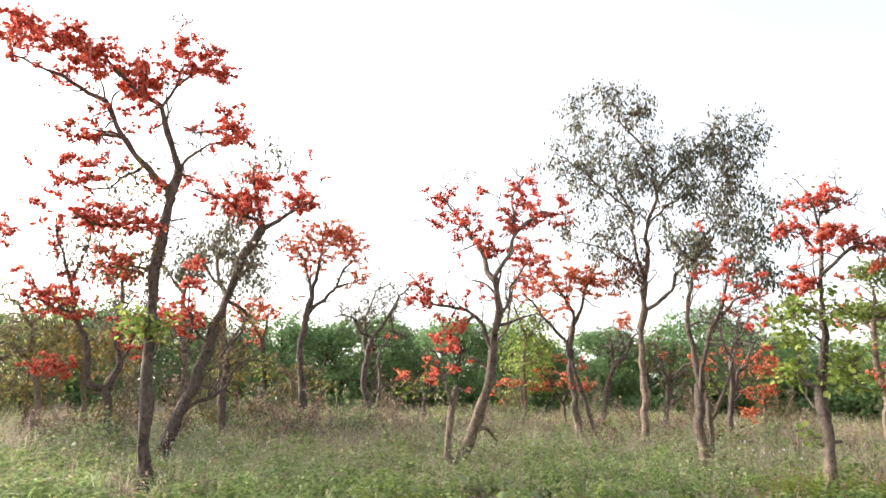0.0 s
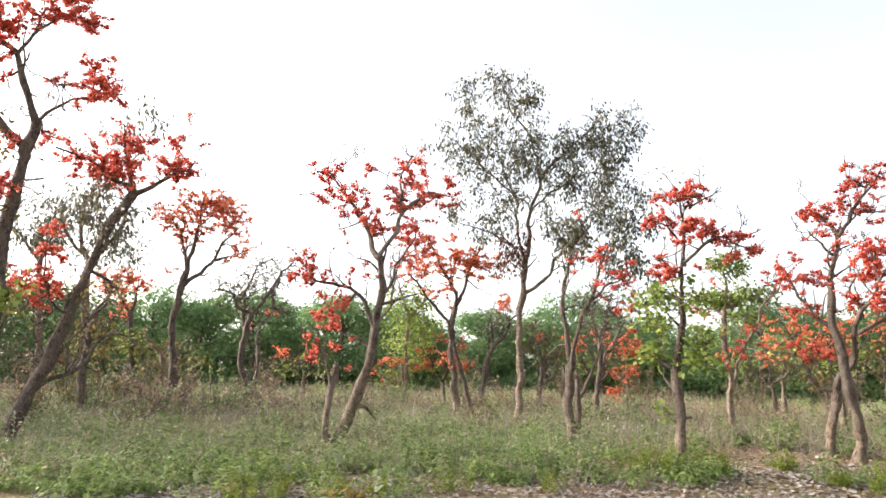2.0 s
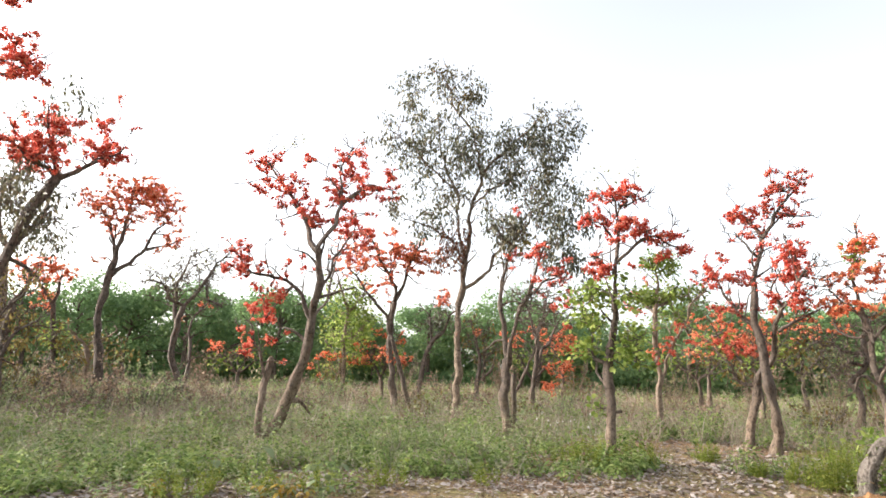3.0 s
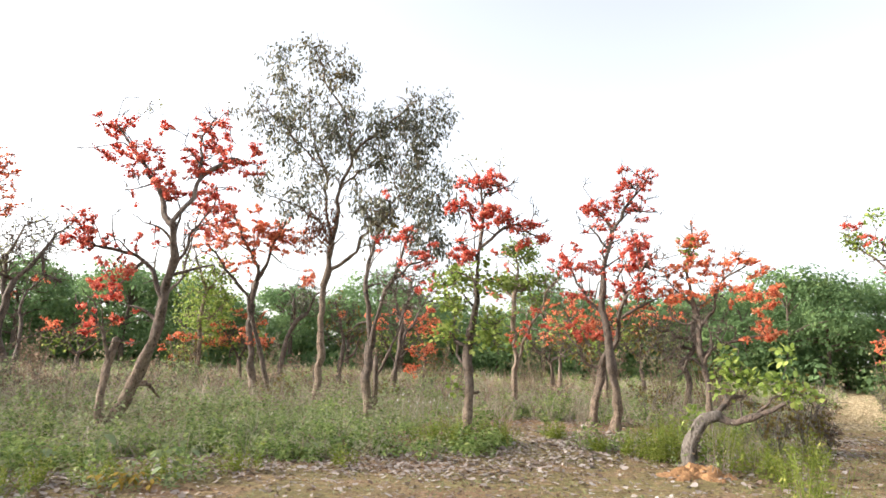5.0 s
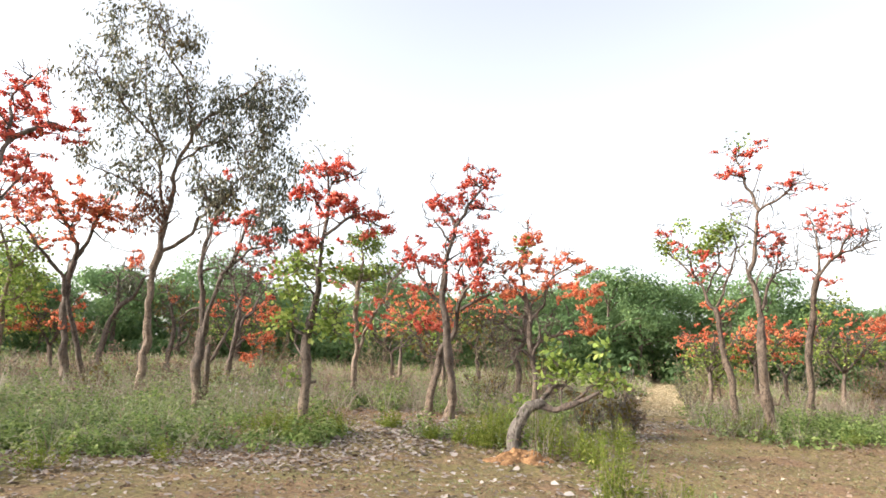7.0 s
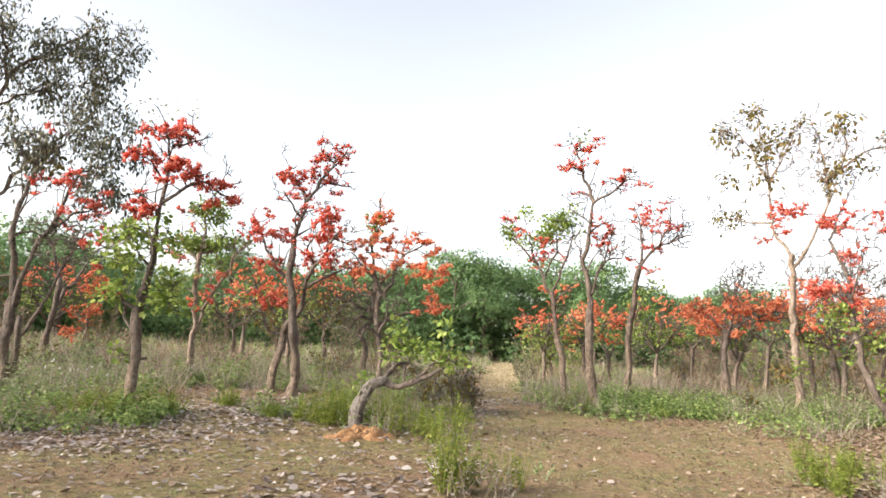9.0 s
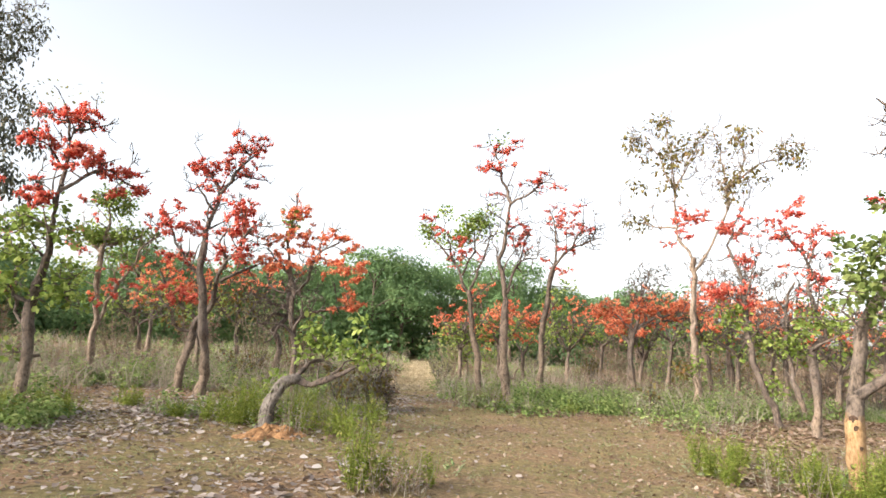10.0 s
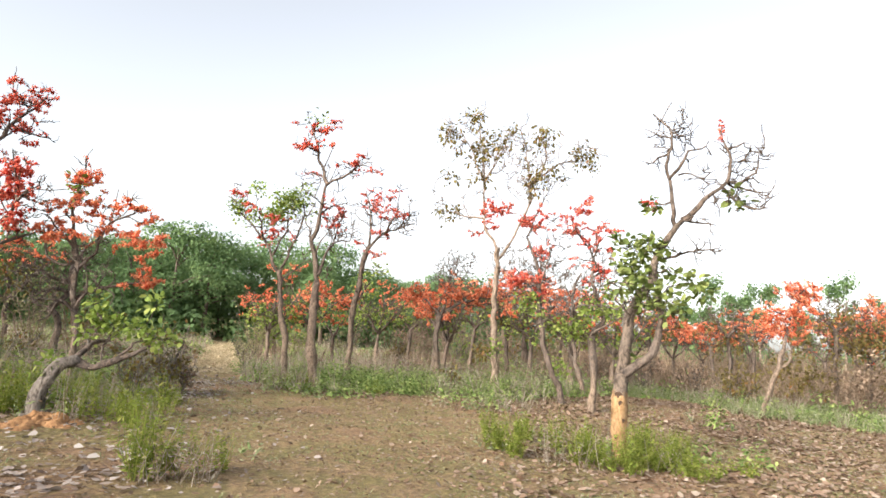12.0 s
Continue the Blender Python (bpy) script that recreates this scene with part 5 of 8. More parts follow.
limb(t, 0.041, 0.018, (0.03, -0.06, 3.37), (0.41, 0.03, 3.58), (0.86, 0.13, 3.68))
crown(t, 'g', 0.41, 0.03, 3.62, 0.81, 0.19, 2)
crown(t, 'g', 0.25, 0.12, 4.48, 0.54, 0.40, 1.4)
crown(t, 'g', 0.86, 0.13, 3.79, 0.45, 0.22, 1.4)
crown(t, 'g', -0.16, 0.26, 3.54, 0.51, 0.28, 1.2)
crown(t, 'g', 0.53, 0.03, 3.12, 0.60, 0.22, 0.8)
crown(t, 'o', -0.41, 0.44, 4.46, 0.30, 0.46, 0.25)
crown(t, 'o', -0.49, 0.26, 3.40, 0.45, 0.62, 0.2)
crown(t, 'g', -0.50, -0.03, 2.50, 0.45, 0.31, 0.5)
crown(t, 'o', 0.37, -0.62, 2.30, 0.60, 0.62, 0.25)
grow(t)
t = tree('flame_tree', 10.11, 11.13, -42.3, 'flame', 'crooked flame tree with tiers of red blossom')
limb(t, 0.103, 0.072, (0.00, 0.00, -0.05), (0.05, 0.01, 0.31), (0.06, 0.00, 0.68), (-0.03, -0.02, 1.43), (-0.16, -0.05, 2.20), (-0.25, -0.04, 2.84))
limb(t, 0.072, 0.041, (-0.25, -0.04, 2.84), (-0.22, 0.20, 3.42), (-0.10, 0.45, 4.02), (-0.02, 0.62, 4.47))
limb(t, 0.041, 0.021, (-0.06, 0.62, 4.42), (-0.24, 0.88, 4.90), (-0.58, 1.14, 5.25))
limb(t, 0.046, 0.021, (-0.02, 0.62, 4.47), (0.25, 0.76, 5.07), (0.58, 0.87, 5.51), (0.85, 0.97, 5.93))
limb(t, 0.031, 0.015, (0.25, 0.76, 5.05), (0.72, 0.84, 4.98), (1.01, 0.90, 4.97))
limb(t, 0.051, 0.021, (-0.20, -0.05, 2.39), (-0.59, 0.08, 2.80), (-0.93, 0.25, 3.44), (-1.17, 0.31, 3.56))
limb(t, 0.036, 0.015, (-0.10, 0.45, 4.02), (-0.30, 0.44, 4.29), (-0.57, 0.43, 4.63))
limb(t, 0.026, 0.010, (0.58, 0.87, 5.51), (0.29, 0.89, 5.77), (0.21, 0.91, 6.06))
crown(t, 'o', -0.33, 0.88, 5.04, 0.53, 0.20, 1.2)
crown(t, 'o', -0.15, 0.62, 4.64, 0.29, 0.24, 1)
crown(t, 'o', 0.38, 0.89, 5.59, 0.47, 0.20, 1.2)
crown(t, 'o', 0.77, 0.97, 5.76, 0.29, 0.17, 1.1)
crown(t, 'o', 0.67, 0.84, 4.99, 0.38, 0.07, 1.3)
crown(t, 'o', 0.30, 0.91, 6.05, 0.14, 0.09, 1)
crown(t, 'o', 0.83, 0.97, 5.99, 0.11, 0.09, 1)
crown(t, 'o', -0.47, 0.20, 3.53, 0.33, 0.20, 1)
crown(t, 'o', -1.05, 0.31, 3.61, 0.45, 0.34, 0.8)
crown(t, 'o', 0.21, 0.76, 5.24, 0.29, 0.18, 0.8)
crown(t, 'o', -1.08, 0.31, 3.93, 0.35, 0.24, 0.4)
crown(t, 'o', 0.05, -0.04, 2.87, 0.12, 0.12, 1.2)
crown(t, 'o', -0.68, 0.08, 2.80, 0.59, 0.22, 0.6)
grow(t)
t = tree('flame_tree', 10.15, 11.90, -40.5, 'flame', 'flame tree with a brown leaning trunk and loose red crown')
limb(t, 0.097, 0.078, (0.00, 0.00, -0.05), (0.05, 0.01, 0.41), (0.12, 0.02, 0.81), (0.23, 0.03, 1.31))
limb(t, 0.063, 0.029, (0.23, 0.03, 1.31), (0.49, -0.39, 1.92), (0.72, -0.91, 2.67), (1.03, -1.35, 3.19), (1.18, -1.65, 3.57))
limb(t, 0.039, 0.019, (0.66, -0.91, 2.38), (1.06, -0.81, 2.68), (1.46, -0.71, 2.89))
limb(t, 0.039, 0.019, (0.23, 0.03, 1.31), (-0.10, 0.14, 1.40), (-0.37, 0.29, 1.80), (-0.66, 0.41, 2.12))
limb(t, 0.034, 0.015, (0.72, -0.91, 2.67), (0.61, -0.92, 3.15), (0.72, -0.93, 3.54))
limb(t, 0.029, 0.015, (1.03, -1.35, 3.19), (1.00, -1.36, 3.66), (1.02, -1.36, 3.95))
crown(t, 'o', 1.02, -1.36, 3.93, 0.37, 0.15, 1.2)
crown(t, 'o', 0.98, -1.36, 3.66, 0.32, 0.45, 0.8)
crown(t, 'o', 0.84, -0.93, 3.42, 0.44, 0.20, 1)
crown(t, 'o', 1.00, -1.35, 2.93, 0.25, 0.18, 1)
crown(t, 'o', -0.16, 0.29, 2.07, 0.74, 0.23, 0.8)
crown(t, 'o', -0.55, 0.41, 2.23, 0.37, 0.23, 0.5)
crown(t, 'b', 1.24, -1.65, 3.34, 0.49, 0.51, 0.6)
crown(t, 'o', 0.70, -0.92, 3.15, 0.25, 0.25, 0.5)
crown(t, 'b', -0.28, 0.29, 1.60, 0.61, 0.38, 0.7)
crown(t, 'y', -0.66, 0.29, 1.80, 0.49, 0.38, 0.3)
grow(t)
t = tree('flame_tree', 11.08, 9.41, -49.8, 'orange', 'spreading flame tree glowing orange over grey twisted limbs')
limb(t, 0.068, 0.050, (0.00, 0.00, -0.05), (-0.03, -0.01, 0.72), (-0.12, -0.03, 1.43), (-0.24, -0.03, 2.36), (-0.32, -0.05, 2.89))
limb(t, 0.036, 0.018, (-0.32, -0.05, 2.89), (-0.38, -0.11, 3.41), (-0.32, -0.16, 3.94), (-0.30, -0.21, 4.37))
limb(t, 0.036, 0.018, (-0.22, -0.03, 2.15), (0.16, -0.32, 2.67), (0.32, -0.53, 3.12), (0.70, -0.75, 3.38))
limb(t, 0.041, 0.018, (-0.12, -0.03, 1.69), (0.28, -0.01, 1.91), (0.74, 0.00, 2.04), (1.14, 0.01, 2.05))
limb(t, 0.032, 0.014, (-0.31, -0.05, 2.67), (-0.59, -0.02, 2.99), (-0.81, 0.00, 3.20))
limb(t, 0.041, 0.018, (-0.09, -0.03, 1.33), (-0.39, -0.10, 1.62), (-0.48, -0.16, 1.31), (-0.68, -0.20, 1.20))
limb(t, 0.032, 0.014, (-0.24, -0.03, 2.36), (-0.52, 0.06, 2.36), (-0.75, 0.16, 2.57), (-0.88, 0.35, 3.13))
limb(t, 0.032, 0.014, (-0.12, -0.03, 1.43), (0.02, -0.31, 1.95), (-0.04, -0.54, 2.34))
crown(t, 'o', -0.32, -0.16, 4.00, 0.34, 0.38, 0.806)
crown(t, 'o', -0.54, -0.11, 3.41, 0.55, 0.33, 0.62)
crown(t, 'o', 0.03, -0.11, 3.51, 0.30, 0.31, 0.62)
crown(t, 'o', -0.37, -0.05, 2.83, 0.85, 0.19, 0.806)
crown(t, 'o', 0.64, -0.75, 3.31, 0.41, 0.21, 0.744)
crown(t, 'o', 0.84, -0.75, 2.76, 0.51, 0.33, 0.744)
crown(t, 'o', 1.14, 0.01, 2.21, 0.36, 0.26, 0.868)
crown(t, 'o', 0.40, -0.53, 2.97, 0.34, 0.24, 0.496)
crown(t, 'o', 1.13, -0.75, 2.97, 0.23, 0.09, 0.62)
crown(t, 'o', 0.04, -0.53, 3.11, 0.46, 0.24, 0.434)
crown(t, 'g', -0.29, -0.16, 3.78, 0.09, 0.09, 1.2)
crown(t, 'b', -0.60, -0.10, 1.72, 0.57, 0.47, 0.8)
crown(t, 'b', 0.01, -0.31, 2.15, 0.46, 0.47, 0.6)
crown(t, 'o', 0.98, -0.75, 3.36, 0.18, 0.09, 0.62)
grow(t)
t = tree('bent_tree', 8.05, 7.11, -48.8, 'bent', 'bent grey trunk growing sideways with fresh green shoots')
limb(t, 0.112, 0.082, (0.00, 0.00, -0.05), (-0.07, 0.00, 0.19), (-0.04, -0.00, 0.40), (0.06, -0.01, 0.58), (0.17, -0.01, 0.72), (0.34, -0.01, 0.78))
limb(t, 0.066, 0.036, (0.30, -0.01, 0.77), (0.60, -0.09, 0.76), (0.84, -0.17, 0.87), (1.22, -0.25, 1.03))
limb(t, 0.043, 0.018, (0.29, -0.01, 0.79), (0.51, 0.15, 0.96), (0.71, 0.28, 1.08), (0.86, 0.39, 1.25))
limb(t, 0.025, 0.011, (0.71, 0.28, 1.08), (0.61, 0.31, 1.32), (0.50, 0.34, 1.48))
limb(t, 0.021, 0.011, (0.84, -0.17, 0.87), (1.03, -0.16, 1.08), (1.33, -0.16, 1.16))
limb(t, 0.018, 0.011, (-0.04, -0.00, 0.39), (0.05, 0.02, 0.47), (0.07, 0.05, 0.66))
limb(t, 0.016, 0.009, (0.60, -0.09, 0.76), (0.66, 0.05, 0.98), (0.82, 0.12, 1.18))
crown(t, 'g', 0.56, 0.34, 1.44, 0.25, 0.13, 1.5)
crown(t, 'g', 0.80, 0.31, 1.28, 0.26, 0.10, 1.4)
crown(t, 'g', 1.30, -0.16, 1.14, 0.26, 0.10, 2.0)
crown(t, 'g', 1.08, -0.10, 1.24, 0.2, 0.08, 1.2)
crown(t, 'g', 0.47, 0.34, 1.62, 0.16, 0.07, 1.2)
crown(t, 'g', 0.03, 0.05, 0.69, 0.14, 0.08, 1.5)
crown(t, 'g', 0.06, -0.00, 0.30, 0.08, 0.06, 1.2)
crown(t, 'g', 0.44, 0.15, 1.18, 0.14, 0.09, 1.0)
crown(t, 'g', 1.20, -0.16, 1.62, 0.10, 0.06, 1.0)
grow(t)
t = tree('flame_tree', 16.80, 7.81, -65.4, 'sparse', 'flame tree with a brown trunk, green leaf tufts and red flowers')
limb(t, 0.081, 0.063, (0.00, 0.00, -0.05), (-0.04, 0.02, 0.41), (-0.11, -0.00, 1.18), (-0.29, 0.02, 2.09), (-0.43, 0.02, 2.94))
limb(t, 0.046, 0.023, (-0.43, 0.02, 2.94), (-0.89, 0.50, 3.75), (-1.61, 1.01, 4.52), (-2.14, 1.38, 5.09))
limb(t, 0.040, 0.017, (-0.41, 0.02, 3.01), (-0.17, 0.08, 3.91), (0.03, 0.13, 4.77), (-0.15, 0.15, 5.03))
limb(t, 0.035, 0.017, (-0.89, 0.50, 3.75), (-1.15, 0.45, 4.34), (-1.06, 0.42, 4.76))
limb(t, 0.035, 0.017, (-0.66, 0.50, 3.43), (-0.38, 0.20, 3.97), (-0.36, -0.06, 4.48))
limb(t, 0.029, 0.012, (-0.37, 0.02, 2.61), (0.05, -0.03, 3.05), (0.42, -0.07, 3.28))
crown(t, 'g', -0.47, 0.15, 4.89, 0.58, 0.33, 0.9)
crown(t, 'g', -1.31, 0.42, 5.18, 0.15, 0.15, 1.6)
crown(t, 'g', -1.77, 1.01, 4.75, 0.32, 0.24, 1.3)
crown(t, 'g', -0.88, 0.42, 4.53, 0.49, 0.21, 1.6)
crown(t, 'g', -0.14, 0.15, 4.93, 0.32, 0.27, 1.5)
crown(t, 'o', -2.01, 1.38, 5.17, 0.32, 0.11, 1.2)
crown(t, 'o', -1.32, 0.42, 4.70, 0.26, 0.21, 0.8)
crown(t, 'o', -0.91, 0.50, 3.89, 0.32, 0.27, 0.7)
crown(t, 'o', -0.60, -0.06, 4.32, 0.44, 0.15, 0.5)
crown(t, 'o', -0.11, 0.08, 3.99, 0.17, 0.12, 1)
crown(t, 'g', -0.04, 0.15, 5.25, 0.22, 0.15, 0.7)
crown(t, 'b', -0.09, -0.06, 4.38, 0.44, 0.60, 0.5)
grow(t)
t = tree('flame_tree', 15.19, 6.25, -67.9, 'sparse', 'tall winding flame tree, mostly bare, with a few red tufts')
limb(t, 0.112, 0.082, (0.00, 0.00, -0.05), (-0.02, 0.00, 0.36), (-0.14, -0.01, 0.93), (-0.21, 0.01, 1.62), (-0.16, 0.02, 2.57))
limb(t, 0.071, 0.041, (-0.16, 0.02, 2.57), (-0.28, 0.08, 3.16), (-0.38, 0.13, 3.58), (-0.27, 0.19, 4.28), (-0.19, 0.27, 5.05))
limb(t, 0.041, 0.020, (-0.19, 0.27, 5.05), (-0.42, 0.57, 5.73), (-0.61, 0.84, 6.36), (-0.75, 1.01, 6.75))
limb(t, 0.036, 0.015, (-0.19, 0.27, 5.05), (0.17, 0.07, 5.27), (0.63, -0.18, 5.52), (1.01, -0.36, 5.39))
limb(t, 0.041, 0.015, (-0.17, 0.02, 2.75), (0.05, 0.26, 3.46), (0.24, 0.43, 4.00), (0.33, 0.56, 4.40))
limb(t, 0.031, 0.015, (-0.44, 0.57, 5.92), (-0.78, 0.46, 6.04), (-1.01, 0.38, 5.93))
limb(t, 0.031, 0.020, (-0.09, -0.01, 0.70), (0.09, -0.06, 0.71), (0.21, -0.14, 0.96))
limb(t, 0.026, 0.010, (0.10, 0.26, 3.58), (0.50, 0.17, 3.74), (0.78, 0.10, 4.00))
limb(t, 0.026, 0.010, (-0.30, 0.13, 3.41), (-0.53, 0.26, 3.89), (-0.63, 0.36, 4.27))
limb(t, 0.026, 0.010, (-0.27, 0.19, 4.28), (0.12, 0.43, 4.61), (0.36, 0.55, 4.72))
crown(t, 'o', -0.59, 1.01, 6.68, 0.44, 0.13, 1)
crown(t, 'o', -0.70, 0.46, 6.08, 0.31, 0.12, 0.8)
crown(t, 'o', -0.16, 0.57, 6.21, 0.15, 0.12, 1)
crown(t, 'o', 0.50, -0.18, 5.61, 0.31, 0.12, 1.1)
crown(t, 'o', 0.87, -0.36, 5.38, 0.18, 0.07, 1)
crown(t, 'o', -0.57, 0.57, 5.35, 0.15, 0.12, 0.7)
crown(t, 'g', -0.55, 1.01, 6.95, 0.21, 0.09, 1.3)
crown(t, 'b', 0.31, 0.43, 3.88, 0.58, 0.60, 0.9)
crown(t, 'b', 0.40, -0.18, 5.39, 0.52, 0.33, 0.6)
crown(t, 'o', -1.11, 1.01, 6.81, 0.15, 0.05, 1)
crown(t, 'o', -0.10, 1.01, 6.92, 0.13, 0.05, 1)
crown(t, 'b', -0.57, 0.57, 5.33, 0.52, 0.53, 0.5)
crown(t, 'o', 0.14, 0.56, 4.38, 0.26, 0.16, 0.4)
grow(t)
t = tree('flame_tree', 18.36, 6.63, -70.5, 'sparse', 'flame tree leaning out with bare twigs and small red flowers')
limb(t, 0.091, 0.067, (0.00, 0.00, -0.05), (-0.02, -0.02, 0.46), (-0.03, -0.01, 1.44), (0.01, -0.02, 2.28), (0.14, 0.01, 3.15), (0.27, 0.02, 3.86))
limb(t, 0.049, 0.024, (0.27, 0.02, 3.86), (0.48, 0.03, 4.23), (1.01, 0.04, 4.52), (1.60, 0.06, 4.78))
limb(t, 0.043, 0.018, (0.27, 0.02, 3.86), (0.29, 0.45, 4.84), (0.06, 0.88, 5.81))
limb(t, 0.036, 0.018, (0.66, 0.03, 4.34), (0.99, -0.14, 4.96), (1.04, -0.23, 5.31))
limb(t, 0.030, 0.012, (1.01, 0.04, 4.52), (1.35, 0.23, 4.91), (1.40, 0.40, 5.39))
limb(t, 0.036, 0.018, (0.01, -0.02, 2.28), (0.25, -0.05, 2.59), (0.43, -0.08, 2.89))
crown(t, 'o', 0.24, 0.88, 5.49, 0.40, 0.35, 0.7)
crown(t, 'o', 0.74, -0.14, 5.01, 0.38, 0.29, 0.6)
crown(t, 'o', 0.80, 0.03, 4.41, 0.46, 0.13, 0.8)
crown(t, 'o', 0.42, 0.02, 3.76, 0.31, 0.16, 0.9)
crown(t, 'o', 0.04, 0.02, 4.01, 0.15, 0.11, 1)
crown(t, 'b', 1.21, 0.23, 4.89, 0.54, 0.56, 0.9)
crown(t, 'b', 0.40, 0.45, 5.00, 0.54, 0.64, 0.7)
crown(t, 'o', 0.77, -0.23, 5.43, 0.18, 0.16, 0.5)
crown(t, 'g', 0.53, 0.01, 3.33, 0.31, 0.24, 0.6)
grow(t)
t = tree('leafy_tree', 19.36, 2.46, -83.1, 'leafy', 'slender pale tree with sparse drooping brownish leaves')
limb(t, 0.088, 0.068, (0.00, 0.00, -0.05), (-0.03, 0.00, 0.68), (-0.07, 0.01, 1.70), (-0.12, -0.01, 2.59), (-0.17, 0.04, 3.80), (-0.19, 0.05, 4.19))
limb(t, 0.044, 0.018, (-0.19, 0.05, 4.11), (-0.64, 0.37, 5.11), (-0.73, 0.71, 6.32), (-0.98, 1.10, 7.80), (-1.19, 1.35, 8.78))
limb(t, 0.032, 0.012, (-0.73, 0.71, 6.32), (-1.42, 0.64, 7.61), (-2.12, 0.61, 7.91))
limb(t, 0.032, 0.012, (-0.64, 0.37, 5.11), (-1.64, 0.78, 5.28), (-2.22, 1.00, 5.50))
limb(t, 0.044, 0.018, (-0.17, 0.04, 3.80), (0.56, 0.53, 5.43), (0.64, 0.75, 6.27), (0.51, 0.97, 7.15), (0.26, 1.26, 8.35))
limb(t, 0.032, 0.012, (0.64, 0.75, 6.27), (1.34, 0.86, 6.90), (2.30, 0.98, 7.27), (2.83, 1.06, 7.49))
limb(t, 0.035, 0.014, (0.64, 0.75, 6.27), (1.05, 0.32, 6.93), (0.97, -0.04, 7.62))
limb(t, 0.035, 0.014, (-0.73, 0.71, 6.32), (-0.36, 0.65, 7.28), (-0.07, 0.61, 7.99))
crown(t, 'y', -1.13, 1.35, 8.56, 0.39, 0.22, 0.99)
crown(t, 'y', -1.92, 0.61, 7.84, 0.39, 0.22, 0.99)
crown(t, 'y', -0.51, 0.65, 7.71, 0.61, 0.37, 0.75)
crown(t, 'y', -1.26, 0.71, 6.48, 0.80, 0.22, 0.75)
crown(t, 'y', 0.97, -0.04, 7.70, 0.39, 0.24, 1.65)
crown(t, 'y', 2.37, 0.98, 7.27, 0.46, 0.44, 0.99)
crown(t, 'y', 1.41, 0.86, 6.77, 0.39, 0.26, 0.75)
crown(t, 'y', 0.76, 0.75, 6.50, 0.53, 0.48, 0.83)
crown(t, 'y', -1.64, 0.78, 5.41, 0.61, 0.22, 0.66)
crown(t, 'y', 0.08, 0.61, 7.98, 0.36, 0.22, 0.75)
crown(t, 'o', -0.35, 0.37, 5.42, 0.57, 0.33, 1.2)
crown(t, 'o', -0.90, 0.37, 4.69, 0.28, 0.11, 1)
crown(t, 'o', 0.70, 0.53, 5.06, 0.50, 0.33, 1)
crown(t, 'o', -0.49, 0.37, 4.91, 0.32, 0.17, 1)
crown(t, 'b', 0.22, 0.97, 6.83, 1.07, 1.11, 0.4)
crown(t, 'y', -0.80, 0.65, 6.98, 0.53, 0.55, 0.33)
crown(t, 'y', -1.41, 0.64, 7.35, 0.45, 0.37, 0.49)
grow(t)
t = tree('sapling', 18.32, 2.52, -82.2, 'leafy', 'crooked sapling with a tuft of olive and yellowing leaves')
limb(t, 0.066, 0.04, (0.00, 0.00, -0.05), (0.08, 0.00, 0.32), (0.14, 0.01, 0.62), (0.06, 0.02, 0.92))
limb(t, 0.024, 0.012, (0.06, 0.02, 0.88), (-0.14, 0.00, 1.05), (-0.3, 0.00, 1.12))
limb(t, 0.024, 0.012, (0.06, 0.02, 0.88), (0.1, 0.05, 1.12), (0.12, 0.05, 1.28))
crown(t, 'y', -0.2, 0.0, 1.1, 0.34, 0.2, 1.6)
crown(t, 'g', 0.12, 0.0, 1.2, 0.22, 0.2, 1.0)
grow(t)
t = tree('flame_tree', 17.52, 0.46, -88.9, 'shade', 'flame tree with a thin dark leaning stem')
limb(t, 0.088, 0.076, (0.00, 0.00, -0.05), (-0.09, -0.01, 0.39), (-0.29, -0.02, 0.74), (-0.51, -0.03, 1.34), (-0.66, -0.05, 1.95))
limb(t, 0.074, 0.042, (-0.66, -0.05, 1.95), (-0.79, 0.35, 2.86), (-0.93, 0.70, 3.67), (-1.23, 1.00, 4.38))
limb(t, 0.036, 0.014, (-1.23, 1.00, 4.38), (-1.02, 1.00, 4.98), (-0.84, 1.02, 5.42), (-0.62, 1.05, 6.05))
limb(t, 0.033, 0.016, (-0.79, 0.35, 2.86), (-0.56, -0.00, 3.48), (-0.52, -0.27, 3.96))
limb(t, 0.033, 0.016, (-0.68, -0.05, 2.20), (-1.16, -0.02, 2.80), (-1.49, -0.00, 3.04))
crown(t, 'o', -1.36, -0.00, 3.08, 0.47, 0.26, 0.9)
crown(t, 'o', -0.84, 0.35, 2.98, 0.33, 0.37, 0.7)
crown(t, 'o', -0.68, 1.00, 4.96, 0.21, 0.17, 0.9)
crown(t, 'o', -0.88, 0.70, 3.99, 0.12, 0.11, 1)
crown(t, 'o', -1.36, 1.00, 4.93, 0.33, 0.17, 0.9)
crown(t, 'o', -1.01, 1.00, 4.81, 0.28, 0.17, 0.7)
crown(t, 'g', -0.81, -0.05, 2.32, 0.19, 0.11, 1.50)
crown(t, 'g', -0.74, -0.05, 1.63, 0.14, 0.09, 2.10)
crown(t, 'g', -0.17, -0.02, 0.88, 0.22, 0.29, 0.90)
crown(t, 'b', -0.91, 0.70, 3.27, 0.76, 1.00, 0.8)
crown(t, 'b', -0.41, -0.27, 4.22, 0.69, 0.71, 0.5)
crown(t, 'g', -1.01, -0.02, 2.56, 0.33, 0.17, 1.35)
grow(t)
t = tree('flame_tree', 16.52, -0.25, -91.3, 'flame', 'flame tree with two thin stems, deep red clusters and green shoots')
limb(t, 0.094, 0.084, (0.00, 0.00, -0.05), (0.01, 0.02, 0.53), (-0.01, 0.02, 1.10), (-0.08, 0.00, 1.79))
